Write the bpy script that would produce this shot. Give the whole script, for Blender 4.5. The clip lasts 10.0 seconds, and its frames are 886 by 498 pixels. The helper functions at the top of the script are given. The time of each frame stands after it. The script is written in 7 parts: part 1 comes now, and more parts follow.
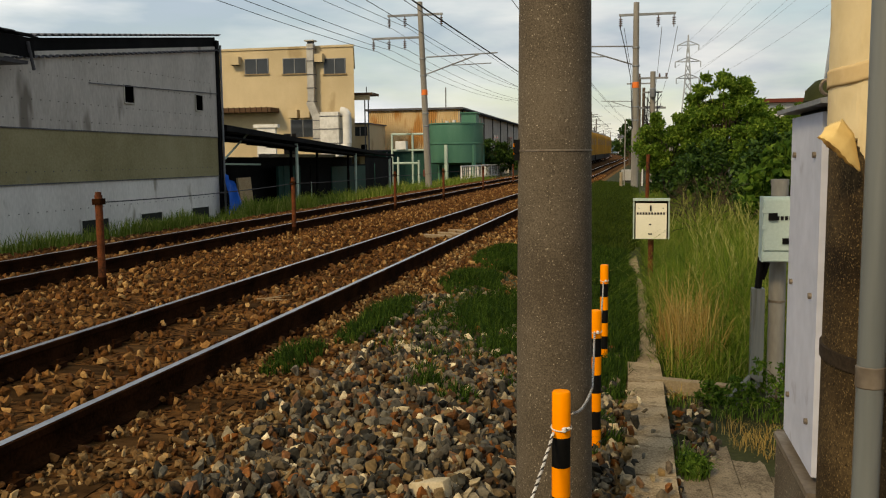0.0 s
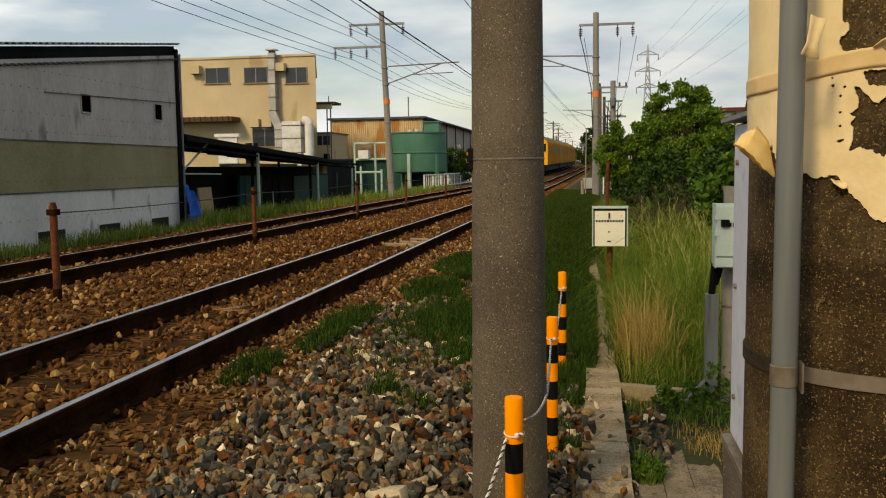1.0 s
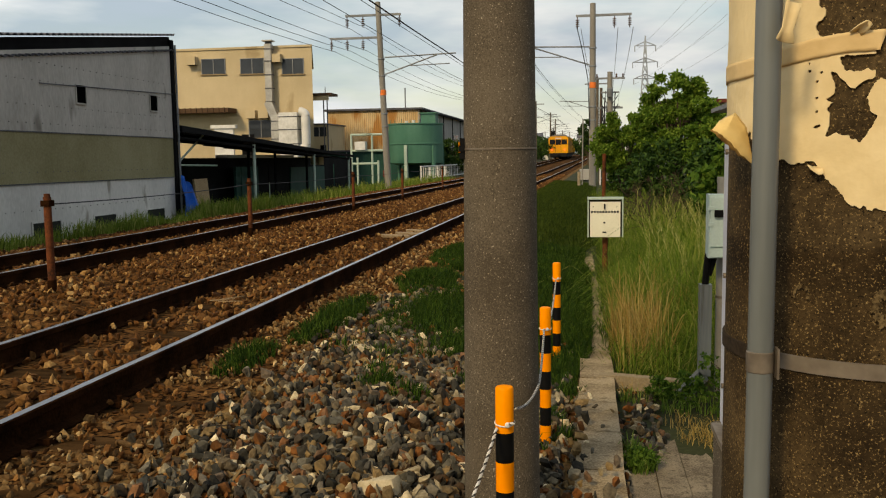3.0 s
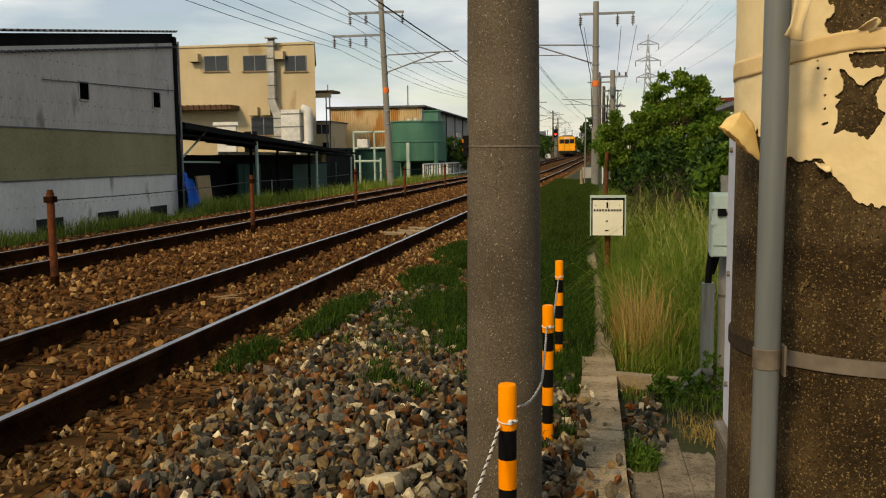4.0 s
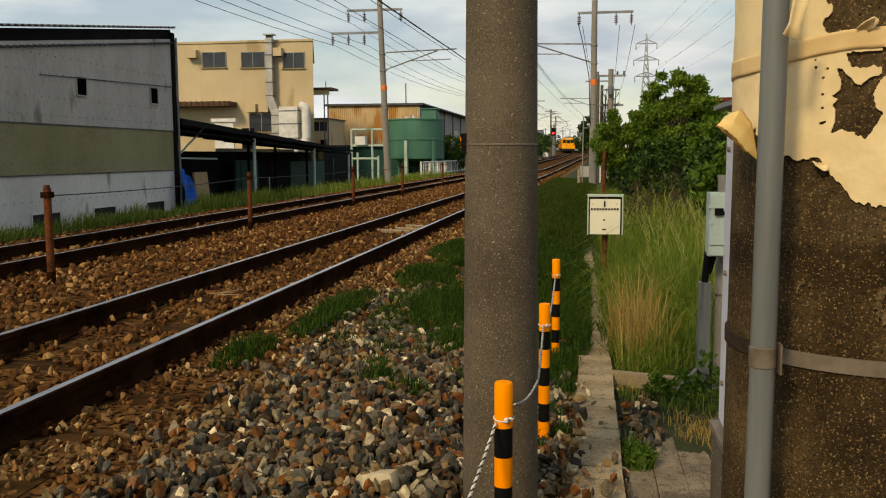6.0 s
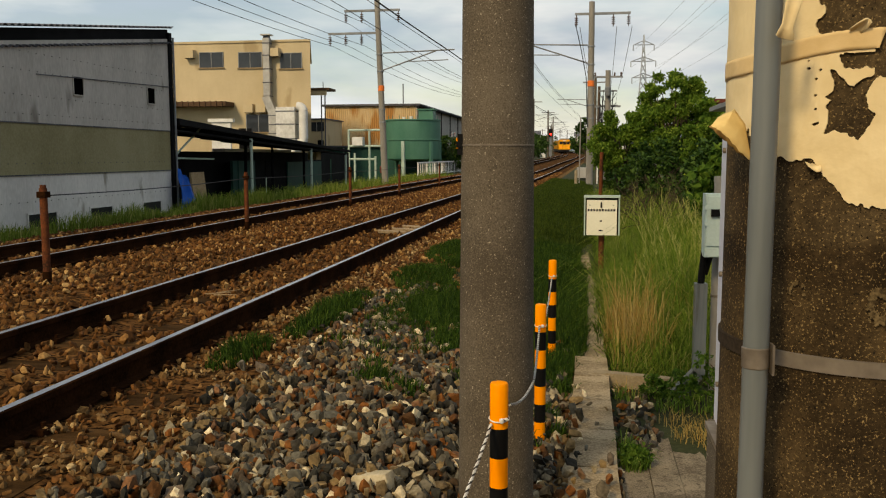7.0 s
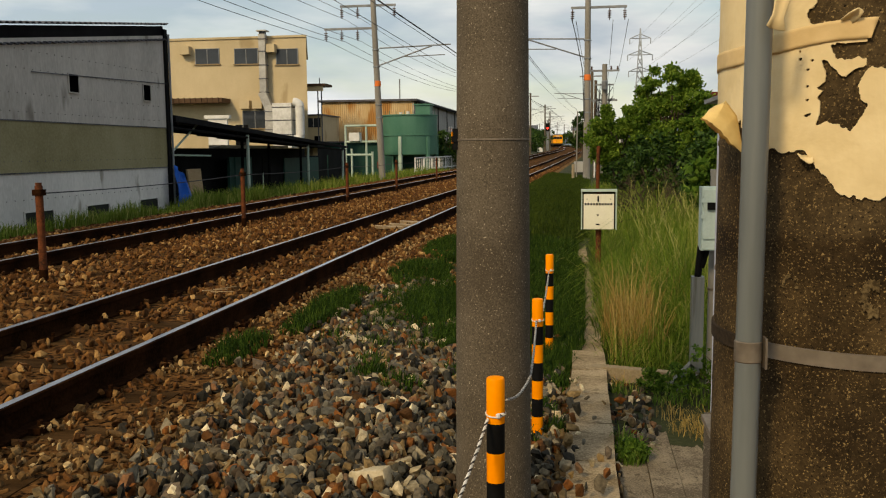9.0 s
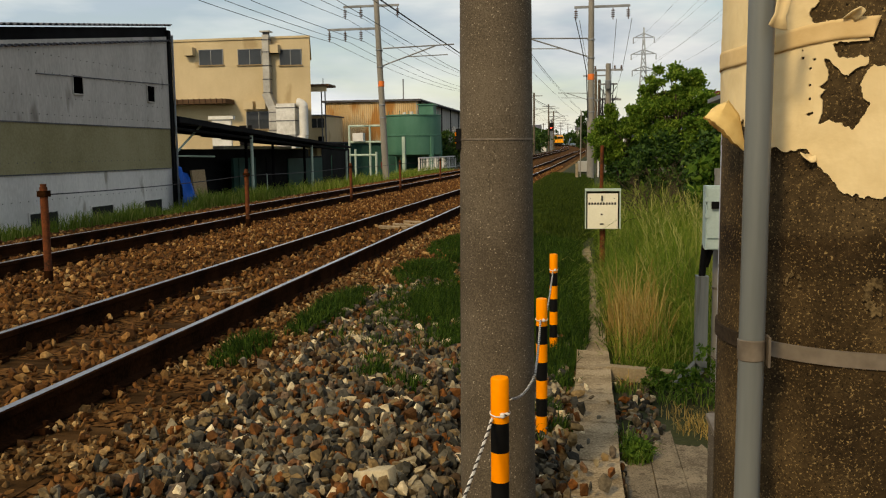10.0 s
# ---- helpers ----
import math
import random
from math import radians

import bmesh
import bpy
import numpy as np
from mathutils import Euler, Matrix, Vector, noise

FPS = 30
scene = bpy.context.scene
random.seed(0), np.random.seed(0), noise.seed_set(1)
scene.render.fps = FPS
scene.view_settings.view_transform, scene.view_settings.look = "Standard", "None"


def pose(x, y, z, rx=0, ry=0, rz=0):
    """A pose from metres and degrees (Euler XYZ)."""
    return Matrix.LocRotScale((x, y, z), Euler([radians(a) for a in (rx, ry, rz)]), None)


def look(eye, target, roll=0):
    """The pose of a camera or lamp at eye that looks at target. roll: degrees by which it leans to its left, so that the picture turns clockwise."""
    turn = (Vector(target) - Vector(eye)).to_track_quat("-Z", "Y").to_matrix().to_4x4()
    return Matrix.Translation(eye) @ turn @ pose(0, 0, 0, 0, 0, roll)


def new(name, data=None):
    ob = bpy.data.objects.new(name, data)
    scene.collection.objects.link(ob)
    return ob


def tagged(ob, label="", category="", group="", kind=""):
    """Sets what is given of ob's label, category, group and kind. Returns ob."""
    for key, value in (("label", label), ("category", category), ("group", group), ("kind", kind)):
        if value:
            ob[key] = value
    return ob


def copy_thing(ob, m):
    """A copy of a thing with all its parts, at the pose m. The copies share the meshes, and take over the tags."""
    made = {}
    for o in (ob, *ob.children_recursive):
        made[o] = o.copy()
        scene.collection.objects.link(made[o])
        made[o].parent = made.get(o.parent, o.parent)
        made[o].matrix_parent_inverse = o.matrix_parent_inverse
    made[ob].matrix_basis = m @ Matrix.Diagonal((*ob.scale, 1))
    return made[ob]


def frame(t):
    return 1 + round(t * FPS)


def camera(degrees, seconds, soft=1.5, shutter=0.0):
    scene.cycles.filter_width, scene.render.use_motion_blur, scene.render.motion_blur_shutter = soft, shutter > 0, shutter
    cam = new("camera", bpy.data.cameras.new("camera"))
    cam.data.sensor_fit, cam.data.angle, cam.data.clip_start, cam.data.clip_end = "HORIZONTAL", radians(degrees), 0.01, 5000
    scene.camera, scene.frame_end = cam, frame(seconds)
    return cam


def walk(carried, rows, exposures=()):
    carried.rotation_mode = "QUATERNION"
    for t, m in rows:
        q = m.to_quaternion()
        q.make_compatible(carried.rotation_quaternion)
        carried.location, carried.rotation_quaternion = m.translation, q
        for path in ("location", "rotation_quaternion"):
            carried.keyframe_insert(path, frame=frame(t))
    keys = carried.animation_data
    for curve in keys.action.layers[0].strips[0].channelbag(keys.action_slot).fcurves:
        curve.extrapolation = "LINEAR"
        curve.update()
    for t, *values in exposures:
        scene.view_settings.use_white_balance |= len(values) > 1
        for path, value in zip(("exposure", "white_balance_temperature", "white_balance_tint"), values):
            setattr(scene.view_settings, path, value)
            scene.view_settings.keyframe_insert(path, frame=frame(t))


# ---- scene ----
cam = camera(53.4, 10.0, soft=1.15)
PATH = [
    (0, (0.096, 0.188, 1.139), (-0.316, 2.135, 0.936), -0.6),
    (0.5, (0.123, 0.186, 1.139), (-0.256, 2.141, 0.95), -1.3),
    (1, (0.137, 0.179, 1.137), (-0.195, 2.143, 0.953), -0.8),
    (1.5, (0.152, 0.188, 1.135), (-0.155, 2.154, 0.934), -1.2),
    (2, (0.164, 0.192, 1.133), (-0.13, 2.16, 0.925), -1.3),
    (2.5, (0.165, 0.185, 1.134), (-0.141, 2.151, 0.928), -1.3),
    (2.7, (0.1626, 0.1844, 1.133), (-0.1541, 2.1488, 0.9308), -1.12),
    (3.8, (0.1536, 0.1822, 1.1292), (-0.1765, 2.1438, 0.9221), -0.56),
    (4, (0.153, 0.182, 1.129), (-0.177, 2.144, 0.921), -0.6),
    (4.5, (0.149, 0.184, 1.127), (-0.177, 2.146, 0.914), -0.5),
    (5, (0.15, 0.183, 1.128), (-0.177, 2.144, 0.909), -0.4),
    (5.5, (0.151, 0.181, 1.128), (-0.173, 2.143, 0.911), -0.2),
    (5.7, (0.1517, 0.1812, 1.1279), (-0.172, 2.1431, 0.913), -0.25),
    (6.8, (0.1564, 0.1828, 1.1271), (-0.1636, 2.1458, 0.917), -0.1),
    (7, (0.157, 0.183, 1.127), (-0.16, 2.147, 0.916), -0.1),
    (7.5, (0.159, 0.186, 1.126), (-0.153, 2.15, 0.91), -0.2),
    (8, (0.163, 0.187, 1.126), (-0.151, 2.15, 0.906), -0.2),
    (8.5, (0.164, 0.192, 1.126), (-0.149, 2.155, 0.904), -0.4),
    (9, (0.164, 0.192, 1.126), (-0.148, 2.155, 0.904), -0.5),
    (9.5, (0.166, 0.189, 1.126), (-0.145, 2.152, 0.904), -0.5),
    (10, (0.165, 0.189, 1.126), (-0.156, 2.151, 0.904), -0.7),
]
walk(cam, [(t, look(eye, target, roll)) for t, eye, target, roll in PATH], exposures=[(0, 0.0, 7450, 9), (10, 0.0, 7450, 9)])


# ---- sky, sun, exposure ----
world = bpy.data.worlds.new("sky")
scene.world = world
world.use_nodes = True
wn, wl = world.node_tree.nodes, world.node_tree.links
SUN_EL, SUN_ROT = radians(38), radians(205)
sky = wn.new("ShaderNodeTexSky")
sky.sky_type, sky.sun_disc = "NISHITA", False
sky.sun_elevation, sky.sun_rotation = SUN_EL, SUN_ROT
sky.air_density, sky.dust_density = 1.2, 0.8
gain = wn.new("ShaderNodeMixRGB")
gain.blend_type = "MULTIPLY"
gain.inputs[0].default_value = 1.0
gain.inputs[2].default_value = (0.11, 0.11, 0.11, 1)
wl.new(sky.outputs[0], gain.inputs[1])
wco = wn.new("ShaderNodeTexCoord")
wmap = wn.new("ShaderNodeMapping")
wmap.inputs["Scale"].default_value = (1.6, 1.6, 6.5)
wl.new(wco.outputs["Generated"], wmap.inputs[0])
cloud = wn.new("ShaderNodeTexNoise")
cloud.inputs["Scale"].default_value, cloud.inputs["Detail"].default_value, cloud.inputs["Roughness"].default_value = 1.9, 7.0, 0.55
wl.new(wmap.outputs[0], cloud.inputs["Vector"])
cover = wn.new("ShaderNodeValToRGB")
cover.color_ramp.elements[0].position, cover.color_ramp.elements[0].color = 0.36, (0.25, 0.25, 0.25, 1)
cover.color_ramp.elements[1].position, cover.color_ramp.elements[1].color = 0.60, (1, 1, 1, 1)
wl.new(cloud.outputs["Fac"], cover.inputs[0])
shade = wn.new("ShaderNodeTexNoise")
shade.inputs["Scale"].default_value, shade.inputs["Detail"].default_value = 3.1, 5.0
wl.new(wmap.outputs[0], shade.inputs["Vector"])
tone = wn.new("ShaderNodeValToRGB")
tone.color_ramp.elements[0].position, tone.color_ramp.elements[0].color = 0.36, (0.41, 0.52, 0.67, 1)
tone.color_ramp.elements[1].position, tone.color_ramp.elements[1].color = 0.62, (0.82, 0.88, 0.96, 1)
wl.new(shade.outputs["Fac"], tone.inputs[0])
veil = wn.new("ShaderNodeMixRGB")
wl.new(cover.outputs[0], veil.inputs[0])
wl.new(gain.outputs[0], veil.inputs[1])
wsep, lean_ = wn.new("ShaderNodeSeparateXYZ"), wn.new("ShaderNodeMapRange")
wl.new(wco.outputs["Generated"], wsep.inputs[0])
# the cloud is brighter towards the sun's side
lean_.inputs["From Min"].default_value, lean_.inputs["From Max"].default_value = -0.7, 0.5
lean_.inputs["To Min"].default_value, lean_.inputs["To Max"].default_value = 1.20, 0.78
wl.new(wsep.outputs["X"], lean_.inputs[0])
sided = wn.new("ShaderNodeMixRGB")
sided.blend_type, sided.inputs[0].default_value = "MULTIPLY", 1.0
wl.new(tone.outputs[0], sided.inputs[1]), wl.new(lean_.outputs[0], sided.inputs[2])
wl.new(sided.outputs[0], veil.inputs[2])
wl.new(veil.outputs[0], wn["Background"].inputs[0])
wn["Background"].inputs[1].default_value = 1.0

sun = new("sun", bpy.data.lights.new("sun", "SUN"))
sun.data.energy, sun.data.angle, sun.data.color = 2.6, radians(10), (1.0, 0.82, 0.54)
sun.matrix_world = look((0, 0, 0), (-math.sin(SUN_ROT) * math.cos(SUN_EL), -math.cos(SUN_ROT) * math.cos(SUN_EL), -math.sin(SUN_EL)))


# ---- materials ----
def mat(name, c1, c2, scale=8.0, rough=0.85, metal=0.0, bump=0.3, fine=60.0, stretch=(1, 1, 1), spots=None, spot_scale=40.0, spot_at=0.66, vary=0.0, spec=0.14, islands=0.0, big=0.25, mix=0.45):
    """A two-scale noise surface: broad stains, fine grain, relief; optional spots of a third colour."""
    m = bpy.data.materials.new(name)
    m.use_nodes = True
    n, l = m.node_tree.nodes, m.node_tree.links
    b = n["Principled BSDF"]
    b.inputs["Roughness"].default_value, b.inputs["Metallic"].default_value = rough, metal
    b.inputs["Specular IOR Level"].default_value = spec
    co, mp = n.new("ShaderNodeTexCoord"), n.new("ShaderNodeMapping")
    mp.inputs["Scale"].default_value = stretch
    l.new(co.outputs["Object"], mp.inputs[0])
    broad, grain = n.new("ShaderNodeTexNoise"), n.new("ShaderNodeTexNoise")
    broad.inputs["Scale"].default_value, broad.inputs["Detail"].default_value, broad.inputs["Roughness"].default_value = scale * big, 6.0, 0.65
    grain.inputs["Scale"].default_value, grain.inputs["Detail"].default_value = fine, 4.0
    l.new(mp.outputs[0], broad.inputs["Vector"]), l.new(mp.outputs[0], grain.inputs["Vector"])
    add = n.new("ShaderNodeMath")
    add.operation = "MULTIPLY_ADD"
    add.inputs[1].default_value, add.inputs[2].default_value = mix, -mix / 2
    l.new(grain.outputs["Fac"], add.inputs[0])
    tot = n.new("ShaderNodeMath")
    l.new(broad.outputs["Fac"], tot.inputs[0]), l.new(add.outputs[0], tot.inputs[1])
    ramp = n.new("ShaderNodeValToRGB")
    ramp.color_ramp.elements[0].position, ramp.color_ramp.elements[0].color = 0.34, (*c1, 1)
    ramp.color_ramp.elements[1].position, ramp.color_ramp.elements[1].color = 0.66, (*c2, 1)
    l.new(tot.outputs[0], ramp.inputs[0])
    out = ramp.outputs[0]
    if spots:
        sp, sr, mx = n.new("ShaderNodeTexNoise"), n.new("ShaderNodeValToRGB"), n.new("ShaderNodeMixRGB")
        sp.inputs["Scale"].default_value, sp.inputs["Detail"].default_value = spot_scale, 3.0
        l.new(mp.outputs[0], sp.inputs["Vector"])
        sr.color_ramp.elements[0].position, sr.color_ramp.elements[1].position = spot_at - 0.04, spot_at + 0.04
        l.new(sp.outputs["Fac"], sr.inputs[0]), l.new(sr.outputs[0], mx.inputs[0]), l.new(out, mx.inputs[1])
        mx.inputs[2].default_value = (*spots, 1)
        out = mx.outputs[0]
    if vary or islands:
        hsv, rnd = n.new("ShaderNodeHueSaturation"), n.new("ShaderNodeMapRange")
        info = n.new("ShaderNodeObjectInfo" if vary else "ShaderNodeNewGeometry")
        k = vary or islands
        rnd.inputs["To Min"].default_value, rnd.inputs["To Max"].default_value = 1 - k, 1 + k
        l.new(info.outputs["Random" if vary else "Random Per Island"], rnd.inputs[0])
        l.new(rnd.outputs[0], hsv.inputs["Value"]), l.new(out, hsv.inputs["Color"])
        out = hsv.outputs[0]
    l.new(out, b.inputs["Base Color"])
    if bump:
        bp = n.new("ShaderNodeBump")
        bp.inputs["Strength"].default_value, bp.inputs["Distance"].default_value = bump, 0.3 / fine
        l.new(grain.outputs["Fac"], bp.inputs["Height"]), l.new(bp.outputs[0], b.inputs["Normal"])
    return m


def pieces_mat(name, stops, rough=0.85, by="Random Per Island", grain=90.0, bump=0.4, amount=0.35, through_light=0.0):
    """Each loose piece takes one of several colours."""
    m = bpy.data.materials.new(name)
    m.use_nodes = True
    n, l = m.node_tree.nodes, m.node_tree.links
    b = n["Principled BSDF"]
    b.inputs["Roughness"].default_value = rough
    b.inputs["Specular IOR Level"].default_value = 0.12
    info = n.new("ShaderNodeNewGeometry" if by == "Random Per Island" else "ShaderNodeObjectInfo")
    ramp = n.new("ShaderNodeValToRGB")
    el = ramp.color_ramp.elements
    for i, (p, c) in enumerate(stops):
        e = el[i] if i < 2 else el.new(p)
        e.position, e.color = p, (*c, 1)
    l.new(info.outputs[by], ramp.inputs[0])
    co, g, mx = n.new("ShaderNodeTexCoord"), n.new("ShaderNodeTexNoise"), n.new("ShaderNodeMixRGB")
    g.inputs["Scale"].default_value, g.inputs["Detail"].default_value = grain, 4.0
    l.new(co.outputs["Object"], g.inputs["Vector"])
    mx.blend_type, mx.inputs[0].default_value = "OVERLAY", amount
    l.new(ramp.outputs[0], mx.inputs[1]), l.new(g.outputs["Fac"], mx.inputs[2])
    l.new(mx.outputs[0], b.inputs["Base Color"])
    if bump:
        bp = n.new("ShaderNodeBump")
        bp.inputs["Strength"].default_value, bp.inputs["Distance"].default_value = min(1.0, bump * 2), 0.006
        l.new(g.outputs["Fac"], bp.inputs["Height"]), l.new(bp.outputs[0], b.inputs["Normal"])
    if through_light:
        tr, ms = n.new("ShaderNodeBsdfTranslucent"), n.new("ShaderNodeMixShader")
        ms.inputs[0].default_value = through_light
        l.new(mx.outputs[0], tr.inputs[0]), l.new(b.outputs[0], ms.inputs[1]), l.new(tr.outputs[0], ms.inputs[2])
        l.new(ms.outputs[0], n["Material Output"].inputs[0])
    return m


def glow(name, c, strength):
    m = bpy.data.materials.new(name)
    m.use_nodes = True
    b = m.node_tree.nodes["Principled BSDF"]
    b.inputs["Base Color"].default_value = (*c, 1)
    b.inputs["Emission Color"].default_value, b.inputs["Emission Strength"].default_value = (*c, 1), strength
    return m


def plain(name, c, rough=0.6, metal=0.0):
    return mat(name, tuple(v * 0.82 for v in c), tuple(v * 1.12 for v in c), 6.0, rough, metal, 0.08)


def pole_mat(name):
    """Damp, stained concrete of the wrapped pole: speckled grit, broad brown blotches, tide marks at set heights."""
    m = bpy.data.materials.new(name)
    m.use_nodes = True
    n, l = m.node_tree.nodes, m.node_tree.links
    b = n["Principled BSDF"]
    b.inputs["Roughness"].default_value, b.inputs["Specular IOR Level"].default_value = 0.9, 0.12
    co = n.new("ShaderNodeTexCoord")

    def tex(scale, detail, rough=0.6):
        t = n.new("ShaderNodeTexNoise")
        t.inputs["Scale"].default_value, t.inputs["Detail"].default_value, t.inputs["Roughness"].default_value = scale, detail, rough
        l.new(co.outputs["Object"], t.inputs["Vector"])
        return t.outputs["Fac"]

    def ramp(fac, stops):
        r = n.new("ShaderNodeValToRGB")
        for i, (p, c) in enumerate(stops):
            e = r.color_ramp.elements[i] if i < 2 else r.color_ramp.elements.new(p)
            e.position, e.color = p, (*c, 1)
        l.new(fac, r.inputs[0])
        return r.outputs[0]

    def blend(kind, fac, a, c):
        x = n.new("ShaderNodeMixRGB")
        x.blend_type = kind
        if isinstance(fac, float):
            x.inputs[0].default_value = fac
        else:
            l.new(fac, x.inputs[0])
        l.new(a, x.inputs[1])
        if isinstance(c, tuple):
            x.inputs[2].default_value = (*c, 1)
        else:
            l.new(c, x.inputs[2])
        return x.outputs[0]

    broad = ramp(tex(9.0, 6.0), [(0.30, (0.022, 0.014, 0.0065)), (0.72, (0.092, 0.062, 0.029)), (0.50, (0.047, 0.031, 0.014))])
    mid = ramp(tex(120.0, 5.0, 0.75), [(0.30, (0.22, 0.20, 0.17)), (0.72, (0.86, 0.82, 0.74)), (0.5, (0.5, 0.48, 0.44))])
    out = blend("OVERLAY", 0.75, broad, mid)
    # tide marks: damp dark belt with a paler, greyer zone above it
    sep, wob, z = n.new("ShaderNodeSeparateXYZ"), n.new("ShaderNodeMath"), n.new("ShaderNodeMapRange")
    l.new(co.outputs["Object"], sep.inputs[0])
    wob.operation, wob.inputs[1].default_value = "MULTIPLY_ADD", 0.035
    l.new(tex(14.0, 4.0), wob.inputs[0]), l.new(sep.outputs["Z"], wob.inputs[2])
    z.inputs["From Min"].default_value, z.inputs["From Max"].default_value = 1.30, 1.70
    l.new(wob.outputs[0], z.inputs[0])
    belt = ramp(z.outputs[0], [(0.0, (1.0, 1.0, 1.0)), (1.0, (1.15, 1.2, 1.3)), (0.42, (0.95, 0.94, 0.92)), (0.49, (0.80, 0.78, 0.75)), (0.53, (0.50, 0.48, 0.46)), (0.61, (0.55, 0.52, 0.50)), (0.65, (1.15, 1.2, 1.3))])
    out = blend("MULTIPLY", 1.0, out, belt)
    grit = ramp(tex(400.0, 3.0, 0.6), [(0.58, (0, 0, 0)), (0.70, (1, 1, 1))])
    out = blend("MIX", grit, out, (0.30, 0.205, 0.088))
    pits = ramp(tex(300.0, 3.0, 0.6), [(0.33, (1, 1, 1)), (0.41, (0, 0, 0))])
    out = blend("MIX", pits, out, (0.010, 0.007, 0.004))
    l.new(out, b.inputs["Base Color"])
    bp = n.new("ShaderNodeBump")
    bp.inputs["Strength"].default_value, bp.inputs["Distance"].default_value = 0.7, 0.0016
    l.new(tex(190.0, 4.0), bp.inputs["Height"]), l.new(bp.outputs[0], b.inputs["Normal"])
    return m


M_GROUND = mat("brown_earth", (0.075, 0.042, 0.015), (0.24, 0.145, 0.058), 14, rough=1.0, bump=0.8, fine=45, spots=(0.012, 0.007, 0.003), spot_scale=14, spec=0.02)
# near-black, so the gaps between the heaped stones look deep in shade
M_HEAPBED = mat("gap_shade_gravel_bed", (0.008, 0.006, 0.004), (0.030, 0.022, 0.013), 30, rough=1.0, bump=1.0, fine=40, spec=0.02)
M_BALLAST = mat("ballast_bed", (0.034, 0.015, 0.005), (0.165, 0.078, 0.026), 40, rough=1.0, bump=1.0, fine=22, spots=(0.010, 0.005, 0.002), spot_scale=24, spot_at=0.56, spec=0.02)
M_STONE_RUST = pieces_mat("rust_stained_stone", [(0.0, (0.040, 0.016, 0.005)), (1.0, (0.42, 0.25, 0.095)), (0.3, (0.155, 0.064, 0.017)), (0.6, (0.080, 0.034, 0.010)), (0.85, (0.24, 0.115, 0.034))], amount=0.8, grain=60)
STONE_STOPS = [(0.0, (0.016, 0.014, 0.010)), (1.0, (0.70, 0.57, 0.36)), (0.16, (0.040, 0.037, 0.028)), (0.30, (0.125, 0.112, 0.083)), (0.40, (0.19, 0.068, 0.016)), (0.50, (0.048, 0.025, 0.010)), (0.60, (0.062, 0.055, 0.042)), (0.72, (0.21, 0.135, 0.055)), (0.84, (0.10, 0.090, 0.068)), (0.93, (0.36, 0.29, 0.175))]
M_STONE_TAN = pieces_mat("earthy_tan_stone", [(0.0, (0.060, 0.032, 0.012)), (1.0, (0.52, 0.36, 0.17)), (0.3, (0.19, 0.105, 0.038)), (0.6, (0.12, 0.066, 0.026)), (0.85, (0.30, 0.185, 0.075))], amount=0.85, grain=55)
M_STONE_GREY = pieces_mat("grey_crushed_stone", STONE_STOPS, amount=0.95, grain=48, bump=0.5)
M_STONE_PIECE = pieces_mat("single_crushed_stone", STONE_STOPS, by="Random", amount=0.95, grain=48, bump=0.5)
M_RAIL_TOP = mat("polished_rail_head", (0.42, 0.41, 0.41), (0.62, 0.61, 0.60), 6, rough=0.32, metal=1.0, bump=0.03)
M_RAIL = mat("rusty_rail_side", (0.009, 0.0035, 0.0014), (0.036, 0.014, 0.005), 12, rough=1.0, bump=0.4, spec=0.02)
M_SLEEPER = mat("weathered_sleeper", (0.030, 0.015, 0.005), (0.080, 0.042, 0.016), 10, rough=1.0, bump=0.5, stretch=(1, 6, 6), vary=0.25, spec=0.03)
M_CONC = mat("aggregate_concrete", (0.068, 0.053, 0.036), (0.150, 0.122, 0.088), 5, rough=0.92, bump=0.9, fine=170, spots=(0.45, 0.38, 0.28), spot_scale=135, spot_at=0.68, mix=0.9, spec=0.15)
M_CONC_DARK = pole_mat("dark_stained_concrete")
M_CONC_PALE = mat("pale_concrete", (0.22, 0.168, 0.10), (0.37, 0.295, 0.19), 8, rough=0.95, bump=0.6, fine=70, spots=(0.11, 0.082, 0.045), spot_scale=16, spot_at=0.68, vary=0.12)
M_SHED = mat("grey_corrugated_panel", (0.36, 0.335, 0.30), (0.52, 0.487, 0.445), 2.0, rough=0.7, bump=0.1, fine=20, stretch=(1, 1, 0.35), spots=(0.19, 0.17, 0.145), spot_scale=1.3, spot_at=0.65)
M_SHED_LOW = mat("pale_blue_grey_panel", (0.55, 0.525, 0.49), (0.74, 0.71, 0.67), 2.0, rough=0.6, bump=0.1, fine=20, stretch=(1, 1, 0.4), spots=(0.34, 0.31, 0.26), spot_scale=2.2, spot_at=0.68)
M_OLIVE = mat("olive_panel", (0.215, 0.187, 0.092), (0.31, 0.277, 0.158), 1.6, rough=0.7, bump=0.1, fine=20, spots=(0.24, 0.225, 0.15), spot_scale=1.1, spot_at=0.70)
# near-black for dark sheet parts and, in places, for painted shade
M_DARK = mat("dark_sheet_and_shade", (0.004, 0.004, 0.0045), (0.012, 0.012, 0.013), 4, rough=0.8, bump=0.1, spec=0.06)
M_ROOF_EDGE = mat("grey_roof_sheet", (0.05, 0.05, 0.058), (0.13, 0.13, 0.145), 4, rough=0.55, bump=0.2)
# flat dark grey in place of the dim inside of the low vents
M_VENT = plain("vent_depth_grey", (0.030, 0.032, 0.027), 0.9)
M_RIVET = plain("dull_rivet_steel", (0.17, 0.165, 0.155), 0.7, 0.2)
